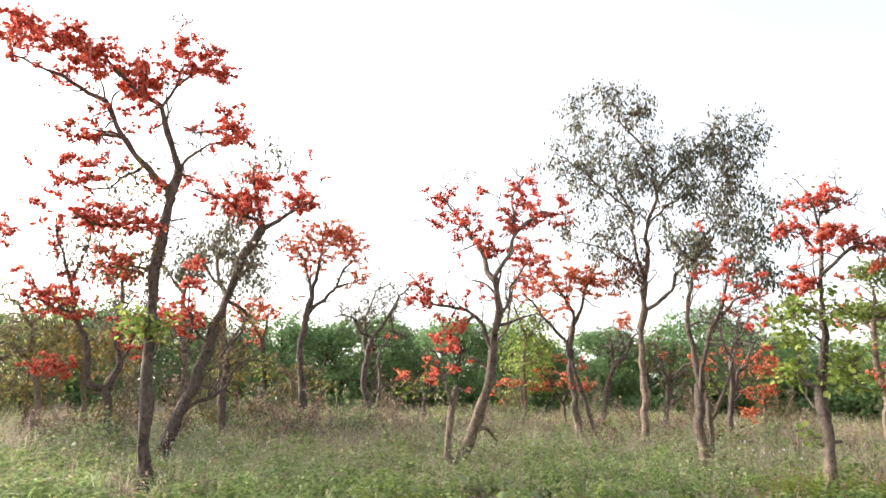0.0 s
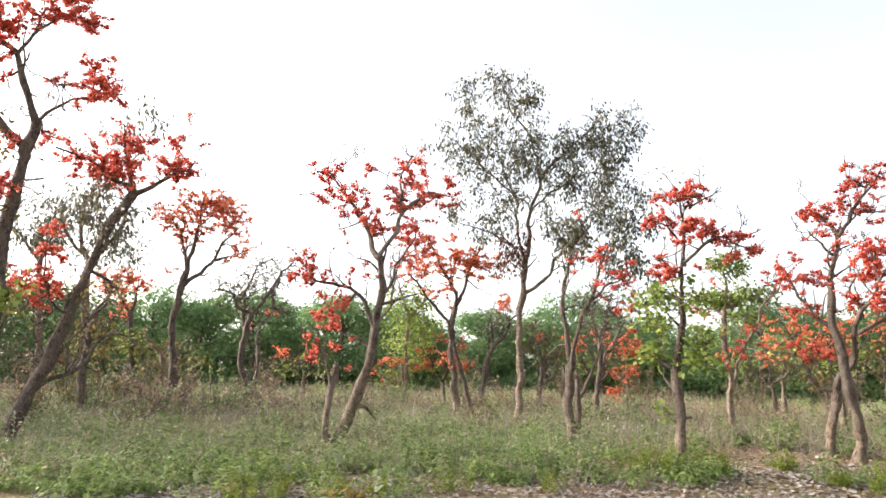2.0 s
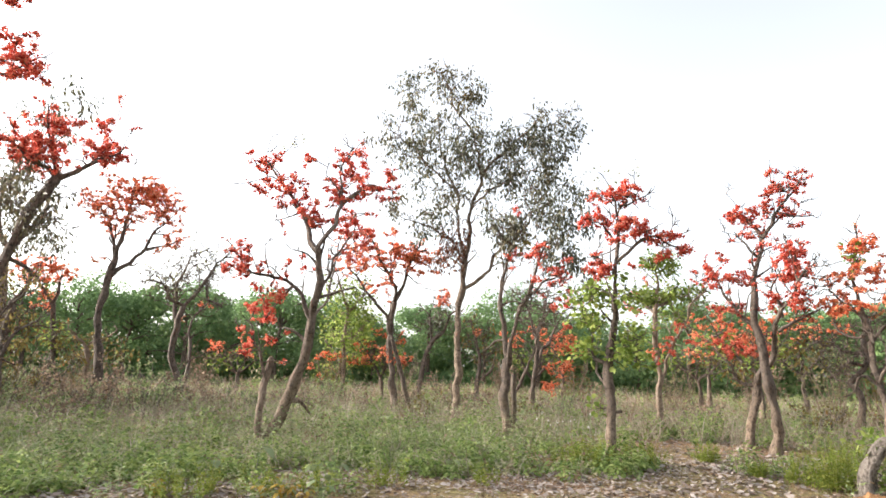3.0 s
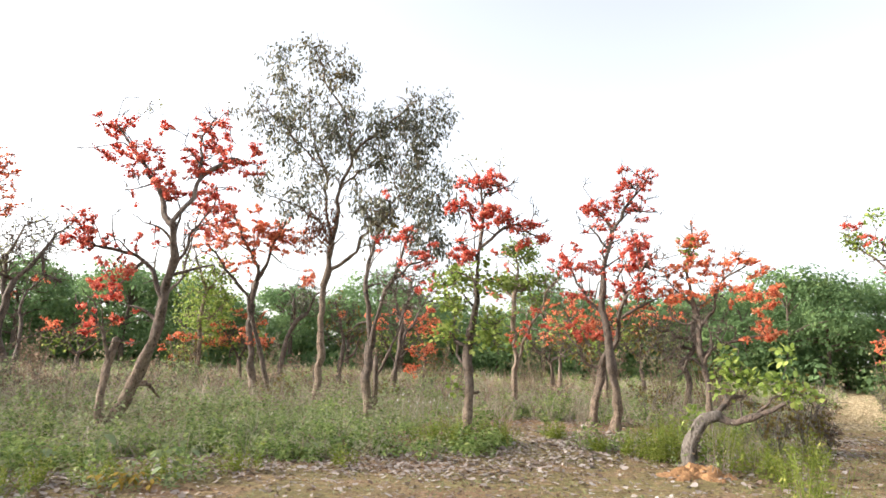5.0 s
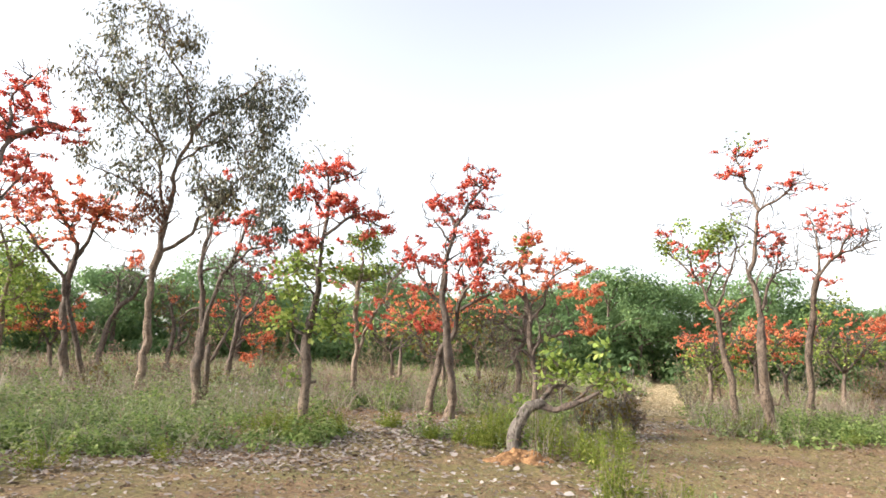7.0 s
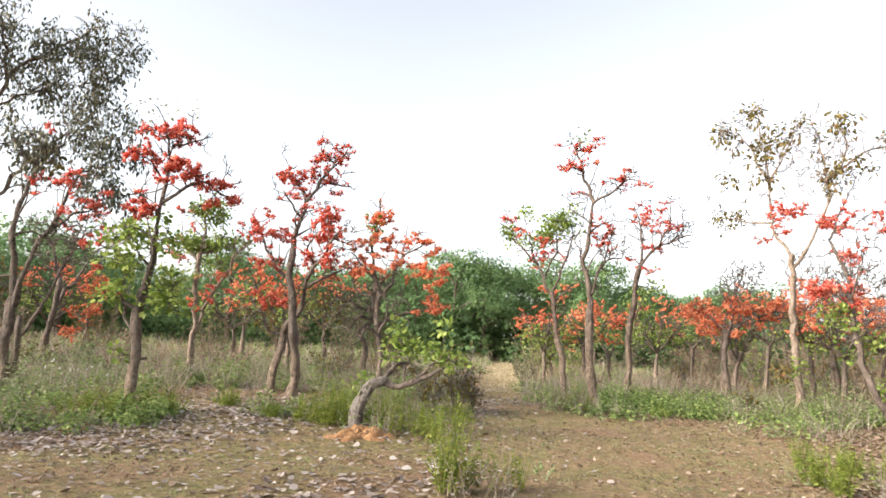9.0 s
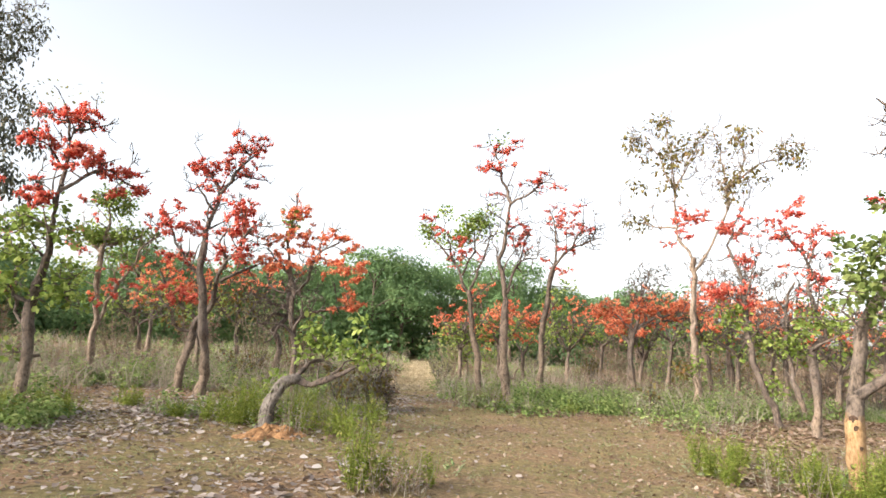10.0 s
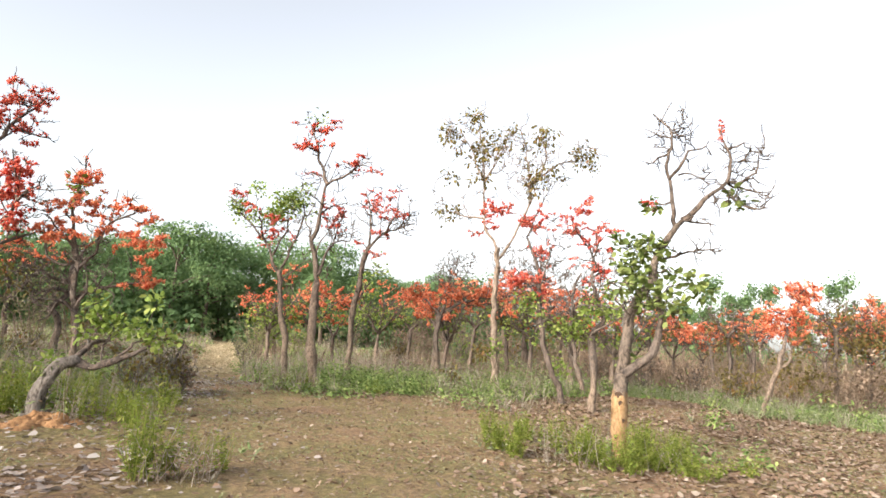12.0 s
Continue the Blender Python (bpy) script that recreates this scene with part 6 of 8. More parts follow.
limb(t, 0.076, 0.032, (-0.08, 0.00, 1.79), (0.21, 0.26, 2.19), (0.03, 0.52, 2.64), (-0.13, 0.84, 3.28), (-0.15, 1.09, 3.81), (-0.28, 1.34, 4.36))
limb(t, 0.06, 0.03, (-0.21, 0.02, 0.51), (-0.28, -0.02, 0.85), (-0.46, -0.07, 1.41), (-0.56, -0.15, 2.21), (-0.52, -0.22, 2.85), (-0.37, -0.26, 3.27))
limb(t, 0.036, 0.015, (-0.13, 0.84, 3.28), (0.19, 0.96, 3.49), (0.52, 1.06, 3.46))
limb(t, 0.031, 0.015, (-0.08, 0.00, 1.79), (0.30, -0.25, 2.04), (0.62, -0.48, 2.28))
limb(t, 0.026, 0.010, (-0.27, 1.34, 4.10), (-0.54, 1.18, 4.45), (-0.79, 1.05, 4.68))
limb(t, 0.026, 0.010, (-0.15, 1.09, 3.81), (0.03, 1.36, 4.37), (0.21, 1.52, 4.67))
crown(t, 'o', 0.11, 1.52, 4.64, 0.47, 0.15, 1.2)
crown(t, 'o', -0.44, 1.05, 5.15, 0.34, 0.24, 1)
crown(t, 'o', -0.81, 1.05, 4.52, 0.52, 0.15, 1)
crown(t, 'o', -0.13, 1.34, 4.21, 0.44, 0.24, 0.8)
crown(t, 'o', -0.87, 1.05, 4.94, 0.26, 0.22, 0.7)
crown(t, 'o', -0.66, 1.34, 3.87, 0.18, 0.08, 0.8)
crown(t, 'o', -0.32, 1.05, 5.35, 0.13, 0.16, 1)
crown(t, 'o', 0.29, 1.36, 4.19, 0.26, 0.19, 0.7)
crown(t, 'g', 0.35, 0.26, 2.44, 0.52, 0.17, 1.65)
crown(t, 'g', -0.26, -0.15, 2.18, 0.29, 0.13, 1.35)
crown(t, 'g', -0.36, 0.00, 1.77, 0.31, 0.11, 1.20)
crown(t, 'o', -0.11, 0.84, 3.40, 0.39, 0.27, 0.4)
crown(t, 'g', -0.18, 0.52, 2.51, 0.23, 0.27, 1.05)
crown(t, 'b', 0.02, 0.84, 3.16, 0.78, 1.08, 0.8)
crown(t, 'b', -0.57, -0.22, 2.56, 0.65, 0.81, 0.8)
crown(t, 'g', 0.33, 0.52, 2.91, 0.29, 0.13, 1.35)
crown(t, 'g', -0.58, -0.15, 1.98, 0.26, 0.12, 1.50)
grow(t)
t = tree('flame_tree', 10.40, -0.70, -94.2, 'stripped', 'forked flame tree, bark stripped off its orange lower trunk, few leaves')
limb(t, 0.123, 0.102, (0.00, 0.00, -0.05), (0.00, 0.01, 0.20), (-0.04, 0.00, 0.54), (-0.08, 0.01, 0.89), (-0.06, 0.02, 1.21))
limb(t, 0.100, 0.060, (-0.06, 0.00, 1.08), (-0.07, 0.07, 1.20), (-0.01, 0.22, 1.75), (0.09, 0.37, 2.28), (0.30, 0.48, 2.68), (0.39, 0.59, 3.08), (0.60, 0.71, 3.49), (0.75, 0.77, 3.70))
limb(t, 0.052, 0.022, (0.75, 0.77, 3.70), (1.09, 0.69, 4.01), (1.33, 0.63, 4.27), (1.39, 0.56, 4.68), (1.31, 0.51, 4.94))
limb(t, 0.041, 0.019, (0.66, 0.77, 3.62), (0.56, 0.83, 4.19), (0.50, 0.89, 4.74), (0.56, 0.95, 5.24), (0.26, 1.00, 5.57))
limb(t, 0.026, 0.011, (1.39, 0.63, 4.31), (1.64, 0.66, 4.34), (1.80, 0.69, 4.52), (1.86, 0.73, 4.86))
limb(t, 0.026, 0.011, (1.33, 0.63, 4.23), (1.61, 0.38, 3.89), (1.91, 0.17, 3.81))
limb(t, 0.022, 0.011, (1.39, 0.63, 4.31), (1.72, 0.71, 4.18), (2.02, 0.79, 4.18))
limb(t, 0.026, 0.011, (0.54, 0.83, 4.40), (0.78, 0.66, 4.75), (1.10, 0.50, 4.93))
limb(t, 0.067, 0.045, (-0.01, 0.00, 1.23), (0.36, 0.01, 1.56), (0.48, 0.01, 2.03), (0.40, 0.01, 2.45))
limb(t, 0.022, 0.011, (0.75, 0.77, 3.70), (1.04, 0.88, 3.69), (1.28, 0.97, 3.68))
limb(t, 0.026, 0.011, (0.45, 0.59, 3.04), (0.82, 0.65, 3.22), (1.30, 0.73, 3.28))
limb(t, 0.019, 0.007, (0.56, 0.95, 5.21), (0.67, 0.99, 5.35), (0.79, 1.03, 5.29))
limb(t, 0.019, 0.007, (1.31, 0.51, 4.86), (1.47, 0.47, 4.84), (1.67, 0.41, 4.86))
limb(t, 0.019, 0.007, (0.51, 0.89, 4.82), (0.35, 0.89, 4.70), (0.23, 0.89, 4.82))
limb(t, 0.026, 0.015, (0.01, 0.22, 1.79), (-0.06, 0.08, 2.18), (-0.12, -0.06, 2.53))
limb(t, 0.019, 0.007, (0.69, 0.83, 4.48), (0.95, 0.83, 4.44), (1.24, 0.83, 4.56))
crown(t, 'g', 0.13, 0.59, 3.26, 0.39, 0.14, 1.2)
crown(t, 'g', 0.11, 0.48, 2.82, 0.28, 0.19, 1.1)
crown(t, 'g', 0.80, 0.01, 2.58, 0.32, 0.13, 1.1)
crown(t, 'g', 0.47, 0.01, 2.28, 0.38, 0.14, 1.1)
crown(t, 'g', 0.62, 0.59, 2.86, 0.25, 0.12, 0.8)
crown(t, 'g', 0.22, 0.83, 3.87, 0.21, 0.15, 0.4)
crown(t, 'g', 0.00, 0.22, 1.49, 0.07, 0.06, 1.5)
crown(t, 'g', 1.52, 0.38, 3.98, 0.09, 0.05, 1)
crown(t, 'o', 1.24, 0.51, 5.13, 0.08, 0.08, 1.2)
crown(t, 'g', 0.01, -0.06, 2.61, 0.20, 0.25, 0.5)
crown(t, 'b', 0.64, 0.95, 5.17, 0.42, 0.40, 1.3)
crown(t, 'b', 1.64, 0.69, 4.60, 0.40, 0.42, 1.4)
crown(t, 'b', 1.54, 0.38, 4.02, 0.52, 0.22, 1.3)
crown(t, 'o', 0.26, 0.83, 3.99, 0.06, 0.05, 1)
crown(t, 'b', 1.04, 0.65, 3.26, 0.38, 0.14, 1.2)
crown(t, 'b', 0.95, 0.83, 4.48, 0.41, 0.34, 0.5)
crown(t, 'g', 0.40, 0.01, 2.49, 0.25, 0.17, 0.5)
crown(t, 'g', 0.25, 0.59, 3.07, 0.20, 0.13, 0.6)
grow(t)
t = tree('flame_tree', 19.96, -4.76, -103.8, 'ashen', 'small flame tree with a pale leaning trunk and orange crown')
limb(t, 0.070, 0.051, (0.00, 0.00, -0.05), (0.08, 0.00, 0.35), (0.23, 0.01, 0.75), (0.40, 0.00, 1.29), (0.51, 0.01, 1.82))
limb(t, 0.045, 0.026, (0.51, 0.01, 1.82), (0.71, -0.02, 2.62), (0.91, -0.04, 3.29), (1.08, -0.06, 3.56))
limb(t, 0.045, 0.026, (0.40, 0.00, 1.29), (0.70, -0.01, 1.64), (0.72, -0.02, 1.97))
limb(t, 0.032, 0.013, (0.71, -0.02, 2.62), (0.44, -0.18, 2.79), (0.26, -0.27, 2.84))
crown(t, 'o', 0.91, -0.04, 3.42, 0.64, 0.33, 1.4)
crown(t, 'o', 0.38, -0.18, 2.72, 0.81, 0.27, 1.2)
crown(t, 'o', 0.76, -0.02, 2.47, 0.48, 0.23, 1.2)
crown(t, 'o', 1.08, -0.04, 3.03, 0.48, 0.33, 0.8)
grow(t)
t = tree('flame_tree', 31.56, -5.45, -100.2, 'flame', 'distant flame tree, a low orange crown')
limb(t, 0.080, 0.060, (0.00, 0.00, -0.05), (-0.01, -0.03, 0.89), (-0.09, -0.02, 1.73))
limb(t, 0.050, 0.030, (-0.09, -0.02, 1.73), (-0.34, 0.02, 2.14), (-0.55, 0.05, 2.45))
limb(t, 0.050, 0.030, (-0.09, -0.02, 1.73), (0.15, -0.31, 2.28), (0.34, -0.50, 2.61))
crown(t, 'o', -0.19, 0.05, 2.54, 1.06, 0.47, 0.96)
crown(t, 'o', 0.64, -0.50, 2.31, 0.50, 0.26, 0.6)
crown(t, 'o', -1.06, 0.05, 2.20, 0.50, 0.21, 0.48)
grow(t)
t = tree('flame_tree', 32.21, -7.27, -103.1, 'flame', 'distant flame tree with scattered orange blossom')
limb(t, 0.082, 0.062, (0.00, 0.00, -0.05), (-0.01, 0.02, 1.24), (-0.02, -0.00, 2.10))
limb(t, 0.051, 0.031, (-0.02, -0.00, 2.10), (-0.32, 0.00, 2.51), (-0.47, 0.01, 2.82))
limb(t, 0.051, 0.031, (-0.02, -0.00, 2.10), (0.27, -0.25, 2.54), (0.36, -0.41, 2.86))
crown(t, 'o', -0.03, -0.41, 2.84, 0.93, 0.32, 0.78)
crown(t, 'o', -0.82, 0.00, 2.25, 0.52, 0.16, 0.48)
grow(t)
t = tree('flame_tree', 32.38, -10.45, -108.3, 'flame', 'distant flame tree in thin orange bloom')
limb(t, 0.085, 0.064, (0.00, 0.00, -0.05), (-0.00, 0.00, 1.50), (-0.04, 0.03, 2.34))
limb(t, 0.053, 0.032, (-0.04, 0.03, 2.34), (-0.28, -0.12, 2.75), (-0.37, -0.22, 3.06))
limb(t, 0.053, 0.032, (-0.04, 0.03, 2.34), (0.27, 0.31, 2.80), (0.37, 0.53, 3.24))
crown(t, 'o', -0.00, 0.53, 3.18, 0.91, 0.28, 0.72)
crown(t, 'o', -0.55, -0.22, 2.94, 0.53, 0.22, 0.48)
grow(t)
t = tree('flame_tree', 24.40, -9.04, -110.7, 'flame', 'orange flame tree at the edge of the dry scrub')
limb(t, 0.081, 0.057, (0.00, 0.00, -0.05), (0.00, 0.00, 1.46), (0.03, -0.01, 2.09))
limb(t, 0.049, 0.024, (0.03, -0.01, 2.09), (-0.10, 0.20, 2.72), (-0.06, 0.35, 3.21))
limb(t, 0.049, 0.024, (0.03, -0.01, 2.09), (0.21, 0.25, 2.74), (0.35, 0.57, 3.57))
crown(t, 'o', 0.12, 0.57, 3.56, 0.65, 0.47, 0.78)
crown(t, 'o', 0.01, -0.01, 2.40, 0.53, 0.38, 0.6)
crown(t, 'o', -0.26, 0.00, 1.75, 0.41, 0.21, 0.3)
crown(t, 'o', 0.34, 0.25, 3.07, 0.41, 0.42, 0.48)
grow(t)
t = tree('flame_tree', 24.26, 11.91, -64.1, 'flame', 'low flame tree with orange flowers and pale leaves')
limb(t, 0.076, 0.059, (0.00, 0.00, -0.05), (-0.05, -0.01, 0.22), (-0.13, 0.01, 0.97))
limb(t, 0.042, 0.025, (-0.13, 0.01, 0.97), (-0.57, -0.40, 1.69), (-0.80, -0.68, 2.23))
limb(t, 0.042, 0.025, (-0.13, 0.01, 0.97), (0.35, -0.22, 1.77), (0.66, -0.39, 2.36))
crown(t, 'o', -0.53, -0.68, 2.29, 0.98, 0.35, 0.6)
crown(t, 'o', 0.51, -0.22, 1.97, 0.72, 0.88, 0.36)
crown(t, 'o', -0.40, -0.68, 3.59, 0.64, 0.31, 0.36)
crown(t, 'o', -0.95, -0.40, 1.85, 0.51, 0.31, 0.48)
crown(t, 'g', -0.15, 0.01, 1.16, 1.06, 0.66, 0.7)
crown(t, 'o', 0.51, -0.39, 3.80, 0.47, 0.22, 0.42)
crown(t, 'p', -0.55, -0.40, 1.51, 0.85, 0.66, 0.6)
grow(t)
t = tree('flame_tree', 26.09, 10.22, -68.9, 'flame', 'flame tree showing orange behind bare stems')
limb(t, 0.078, 0.061, (0.00, 0.00, -0.05), (-0.09, -0.01, 1.12))
limb(t, 0.044, 0.026, (-0.09, -0.01, 1.12), (-0.62, 0.40, 1.89), (-0.82, 0.77, 2.71))
limb(t, 0.044, 0.026, (-0.09, -0.01, 1.12), (0.39, 0.43, 1.97), (0.54, 0.72, 2.62))
crown(t, 'o', -0.74, 0.77, 2.97, 0.88, 0.55, 0.6)
crown(t, 'o', 0.23, 0.72, 2.55, 0.88, 0.41, 0.6)
crown(t, 'o', -0.01, 0.43, 1.84, 0.88, 0.37, 0.48)
crown(t, 'g', 1.12, 0.72, 3.08, 0.53, 0.91, 0.7)
crown(t, 'o', 2.26, 0.72, 2.13, 0.66, 0.32, 0.3)
crown(t, 'g', 1.41, 0.43, 2.05, 0.66, 0.46, 0.5)
grow(t)
t = tree('flame_tree', 22.47, 5.00, -77.9, 'flame', 'broad flame tree with an orange crown over grey stems')
limb(t, 0.075, 0.058, (0.00, 0.00, -0.05), (-0.05, -0.00, 0.98), (-0.07, -0.00, 1.76))
limb(t, 0.050, 0.025, (-0.07, -0.00, 1.76), (-0.56, 0.22, 2.31), (-0.89, 0.36, 2.69))
limb(t, 0.050, 0.025, (-0.07, -0.00, 1.76), (0.43, 0.27, 2.39), (1.42, 0.62, 2.68), (2.03, 0.82, 2.84))
limb(t, 0.050, 0.025, (-0.07, -0.00, 1.76), (0.01, -0.18, 2.73), (0.34, -0.34, 3.53), (0.49, -0.45, 4.11))
crown(t, 'o', -0.78, 0.36, 2.60, 0.76, 0.44, 0.72)
crown(t, 'o', 0.40, 0.27, 2.78, 0.92, 0.39, 0.72)
crown(t, 'o', 1.39, 0.62, 3.08, 0.55, 0.31, 0.54)
crown(t, 'b', 0.52, -0.34, 3.74, 0.84, 0.87, 0.8)
crown(t, 'o', -0.34, 0.22, 2.13, 0.76, 0.31, 0.54)
crown(t, 'b', 0.16, -0.34, 3.32, 0.63, 0.65, 0.6)
crown(t, 'o', -1.21, 0.36, 2.87, 0.32, 0.22, 0.6)
grow(t)
t = tree('flame_tree', 27.90, 2.57, -85.1, 'flame', 'flame tree among dry scrub with orange-red sprays')
limb(t, 0.091, 0.071, (0.00, 0.00, -0.05), (0.00, -0.00, 1.82), (-0.03, -0.02, 2.65))
limb(t, 0.051, 0.030, (-0.03, -0.02, 2.65), (-0.37, 0.54, 3.53), (-0.67, 0.86, 3.98))
limb(t, 0.051, 0.030, (-0.03, -0.02, 2.65), (0.39, 0.47, 3.55), (0.59, 0.82, 4.23))
crown(t, 'o', -0.28, 0.86, 3.99, 1.13, 0.53, 0.6)
crown(t, 'o', 0.77, 0.47, 3.77, 0.87, 0.58, 0.48)
crown(t, 'o', 1.11, -0.00, 2.30, 0.77, 0.32, 0.36)
crown(t, 'o', -0.97, 0.86, 4.42, 0.51, 0.32, 0.42)
grow(t)
t = tree('flame_tree', 16.51, 21.40, -37.7, 'flame', 'flame tree with faded orange blossom before the wood')
limb(t, 0.078, 0.059, (0.00, 0.00, -0.05), (0.04, 0.01, 2.04), (-0.02, 0.02, 2.72))
limb(t, 0.049, 0.029, (-0.02, 0.02, 2.72), (-0.48, 0.08, 3.17), (-0.72, 0.11, 3.51))
limb(t, 0.049, 0.029, (-0.02, 0.02, 2.72), (0.54, 0.01, 3.19), (0.88, 0.00, 3.55))
crown(t, 'o', -0.02, 0.02, 2.72, 0.99, 0.46, 0.54)
crown(t, 'o', 0.88, 0.01, 2.98, 0.84, 0.61, 0.48)
crown(t, 'o', -0.58, 0.01, 2.25, 0.49, 0.31, 0.36)
crown(t, 'y', 1.56, 0.01, 1.87, 0.99, 0.77, 0.4)
grow(t)
t = tree('flame_tree', 11.51, 23.32, -26.2, 'flame', 'thin flame tree with orange tufts down its stem')
limb(t, 0.075, 0.056, (0.00, 0.00, -0.05), (-0.03, 0.00, 0.77), (-0.04, 0.01, 1.85))
limb(t, 0.047, 0.028, (-0.04, 0.01, 1.85), (-0.32, -0.03, 2.28), (-0.42, -0.06, 2.60))
crown(t, 'o', 0.11, -0.03, 2.51, 0.57, 0.30, 0.66)
crown(t, 'o', -0.07, 0.01, 1.63, 0.47, 0.49, 0.42)
crown(t, 'o', -0.47, 0.00, 0.86, 0.28, 0.25, 0.54)
grow(t)
t = tree('flame_tree', 3.47, 26.75, -7.2, 'flame', 'small flame tree with orange sprays over green leaves')
limb(t, 0.078, 0.059, (0.00, 0.00, -0.05), (-0.02, -0.02, 0.92), (-0.14, -0.03, 1.75))
limb(t, 0.049, 0.029, (-0.14, -0.03, 1.75), (-0.47, 0.28, 2.16), (-0.81, 0.60, 2.58))
limb(t, 0.049, 0.029, (-0.14, -0.03, 1.75), (0.43, -0.25, 1.98), (0.80, -0.40, 2.20))
crown(t, 'o', -0.44, 0.28, 1.84, 0.49, 0.20, 0.9)
crown(t, 'o', 0.83, -0.40, 1.78, 0.74, 0.26, 1)
crown(t, 'g', 0.17, -0.25, 2.60, 1.23, 1.02, 0.8)
crown(t, 'o', 2.45, -0.40, 1.74, 0.49, 0.26, 0.9)
crown(t, 'g', -0.27, -0.02, 1.12, 0.99, 0.51, 0.5)
grow(t)
t = tree('dark_tree', 14.11, 12.78, -47.9, 'bare', 'grey tangled bare tree among dry undergrowth')
limb(t, 0.082, 0.062, (0.00, 0.00, -0.05), (0.04, -0.01, 1.26), (-0.14, -0.01, 1.40), (0.23, -0.00, 1.87), (0.17, -0.02, 2.47))
limb(t, 0.048, 0.021, (0.17, -0.02, 2.47), (0.48, 0.27, 3.12), (0.78, 0.42, 3.29))
limb(t, 0.048, 0.021, (0.17, -0.02, 2.17), (-0.42, -0.21, 2.30), (-0.86, -0.35, 2.44))
limb(t, 0.048, 0.021, (0.23, -0.00, 1.87), (-0.27, -0.23, 2.00), (-0.56, -0.46, 1.54))
crown(t, 'b', -0.42, -0.21, 2.30, 0.87, 0.72, 1)
crown(t, 'b', 0.48, 0.27, 2.80, 0.69, 0.72, 0.8)
crown(t, 'p', -0.57, -0.23, 1.99, 0.69, 0.54, 0.5)
crown(t, 'y', -1.01, -0.35, 2.13, 0.69, 0.54, 0.4)
grow(t)
t = tree('flame_tree', 20.55, 4.43, -78.2, 'flame', 'wide low flame tree with orange bloom and grey stems')
limb(t, 0.099, 0.076, (0.00, 0.00, -0.05), (-0.11, -0.02, 0.77), (-0.17, -0.00, 1.42), (-0.10, -0.00, 2.09))
limb(t, 0.053, 0.023, (-0.10, -0.00, 2.09), (-0.42, 0.25, 2.50), (-0.76, 0.42, 2.66))
limb(t, 0.053, 0.023, (-0.10, -0.00, 2.09), (0.37, 0.29, 2.37), (1.00, 0.67, 2.67), (1.65, 1.02, 2.80))
limb(t, 0.053, 0.023, (-0.10, -0.00, 2.09), (0.05, 0.16, 2.94), (0.12, 0.28, 3.63))
crown(t, 'o', -0.76, 0.42, 2.75, 0.81, 0.44, 0.72)
crown(t, 'o', 0.21, 0.16, 2.78, 0.77, 0.40, 0.72)
crown(t, 'o', -0.26, -0.00, 2.24, 0.96, 0.28, 0.6)
crown(t, 'o', 1.00, 0.67, 3.01, 0.50, 0.28, 0.6)
crown(t, 'b', -0.03, 0.16, 3.27, 0.48, 0.50, 0.6)
crown(t, 'b', 0.36, 0.28, 3.64, 0.77, 0.80, 0.6)
grow(t)
t = tree('leafy_tree', -7.29, 19.61, 20.5, 'leafy', 'thin tree with dark green leaf clumps behind the flame trees')
limb(t, 0.099, 0.068, (0.00, 0.00, -0.05), (-0.09, 0.02, 1.44), (-0.19, -0.04, 2.91), (-0.39, -0.06, 4.24))
limb(t, 0.053, 0.023, (-0.39, -0.06, 4.24), (-0.85, -0.03, 4.89), (-1.35, -0.01, 5.20))
limb(t, 0.053, 0.023, (-0.39, -0.06, 4.24), (-0.14, -0.46, 4.88), (-0.10, -0.73, 5.35))
limb(t, 0.046, 0.023, (-0.22, -0.04, 2.91), (-1.04, 0.24, 3.56), (-1.56, 0.43, 4.05))
crown(t, 'd', -2.56, 0.43, 4.83, 1.05, 0.48, 0.72)
crown(t, 'd', -0.46, -0.46, 5.02, 0.69, 0.68, 0.72)
crown(t, 'd', -1.58, 0.43, 4.22, 0.77, 0.50, 0.33)
crown(t, 'd', 1.91, -0.46, 4.69, 0.38, 0.70, 0.45)
crown(t, 'o', -0.42, -0.06, 3.65, 0.65, 0.40, 0.6)
crown(t, 'd', -0.93, -0.01, 5.75, 0.77, 0.40, 0.33)
crown(t, 'y', -0.97, 0.24, 2.89, 0.96, 0.60, 0.4)
grow(t)
t = tree('leafy_tree', -10.19, 17.13, 30.8, 'leafy', 'backlit tree with thin yellow-green leaves')
limb(t, 0.087, 0.065, (0.00, 0.00, -0.05), (-0.05, 0.00, 1.25), (-0.25, -0.04, 2.10), (-0.29, -0.01, 2.96))
limb(t, 0.051, 0.022, (-0.29, -0.01, 2.96), (-0.72, -0.32, 3.48), (-0.99, -0.49, 3.72))
limb(t, 0.051, 0.022, (-0.29, -0.01, 2.96), (-0.04, 0.15, 3.50), (0.10, 0.26, 3.90))
limb(t, 0.043, 0.022, (-0.25, -0.04, 2.10), (-0.71, -0.47, 2.48), (-1.27, -0.96, 2.57))
crown(t, 'p', -0.77, -0.32, 3.40, 1.00, 0.76, 1.44)
crown(t, 'p', -0.61, -0.47, 2.63, 1.10, 0.76, 1.28)
crown(t, 'g', 0.05, 0.15, 3.29, 0.73, 0.57, 0.64)
crown(t, 'p', -1.34, -0.96, 3.10, 0.91, 1.14, 1.12)
crown(t, 'y', -0.22, -0.04, 2.38, 1.10, 0.76, 0.64)
crown(t, 'o', -1.31, -0.49, 5.27, 0.26, 0.38, 0.5)
crown(t, 'y', 0.64, 0.15, 2.73, 0.91, 0.76, 0.64)
grow(t)
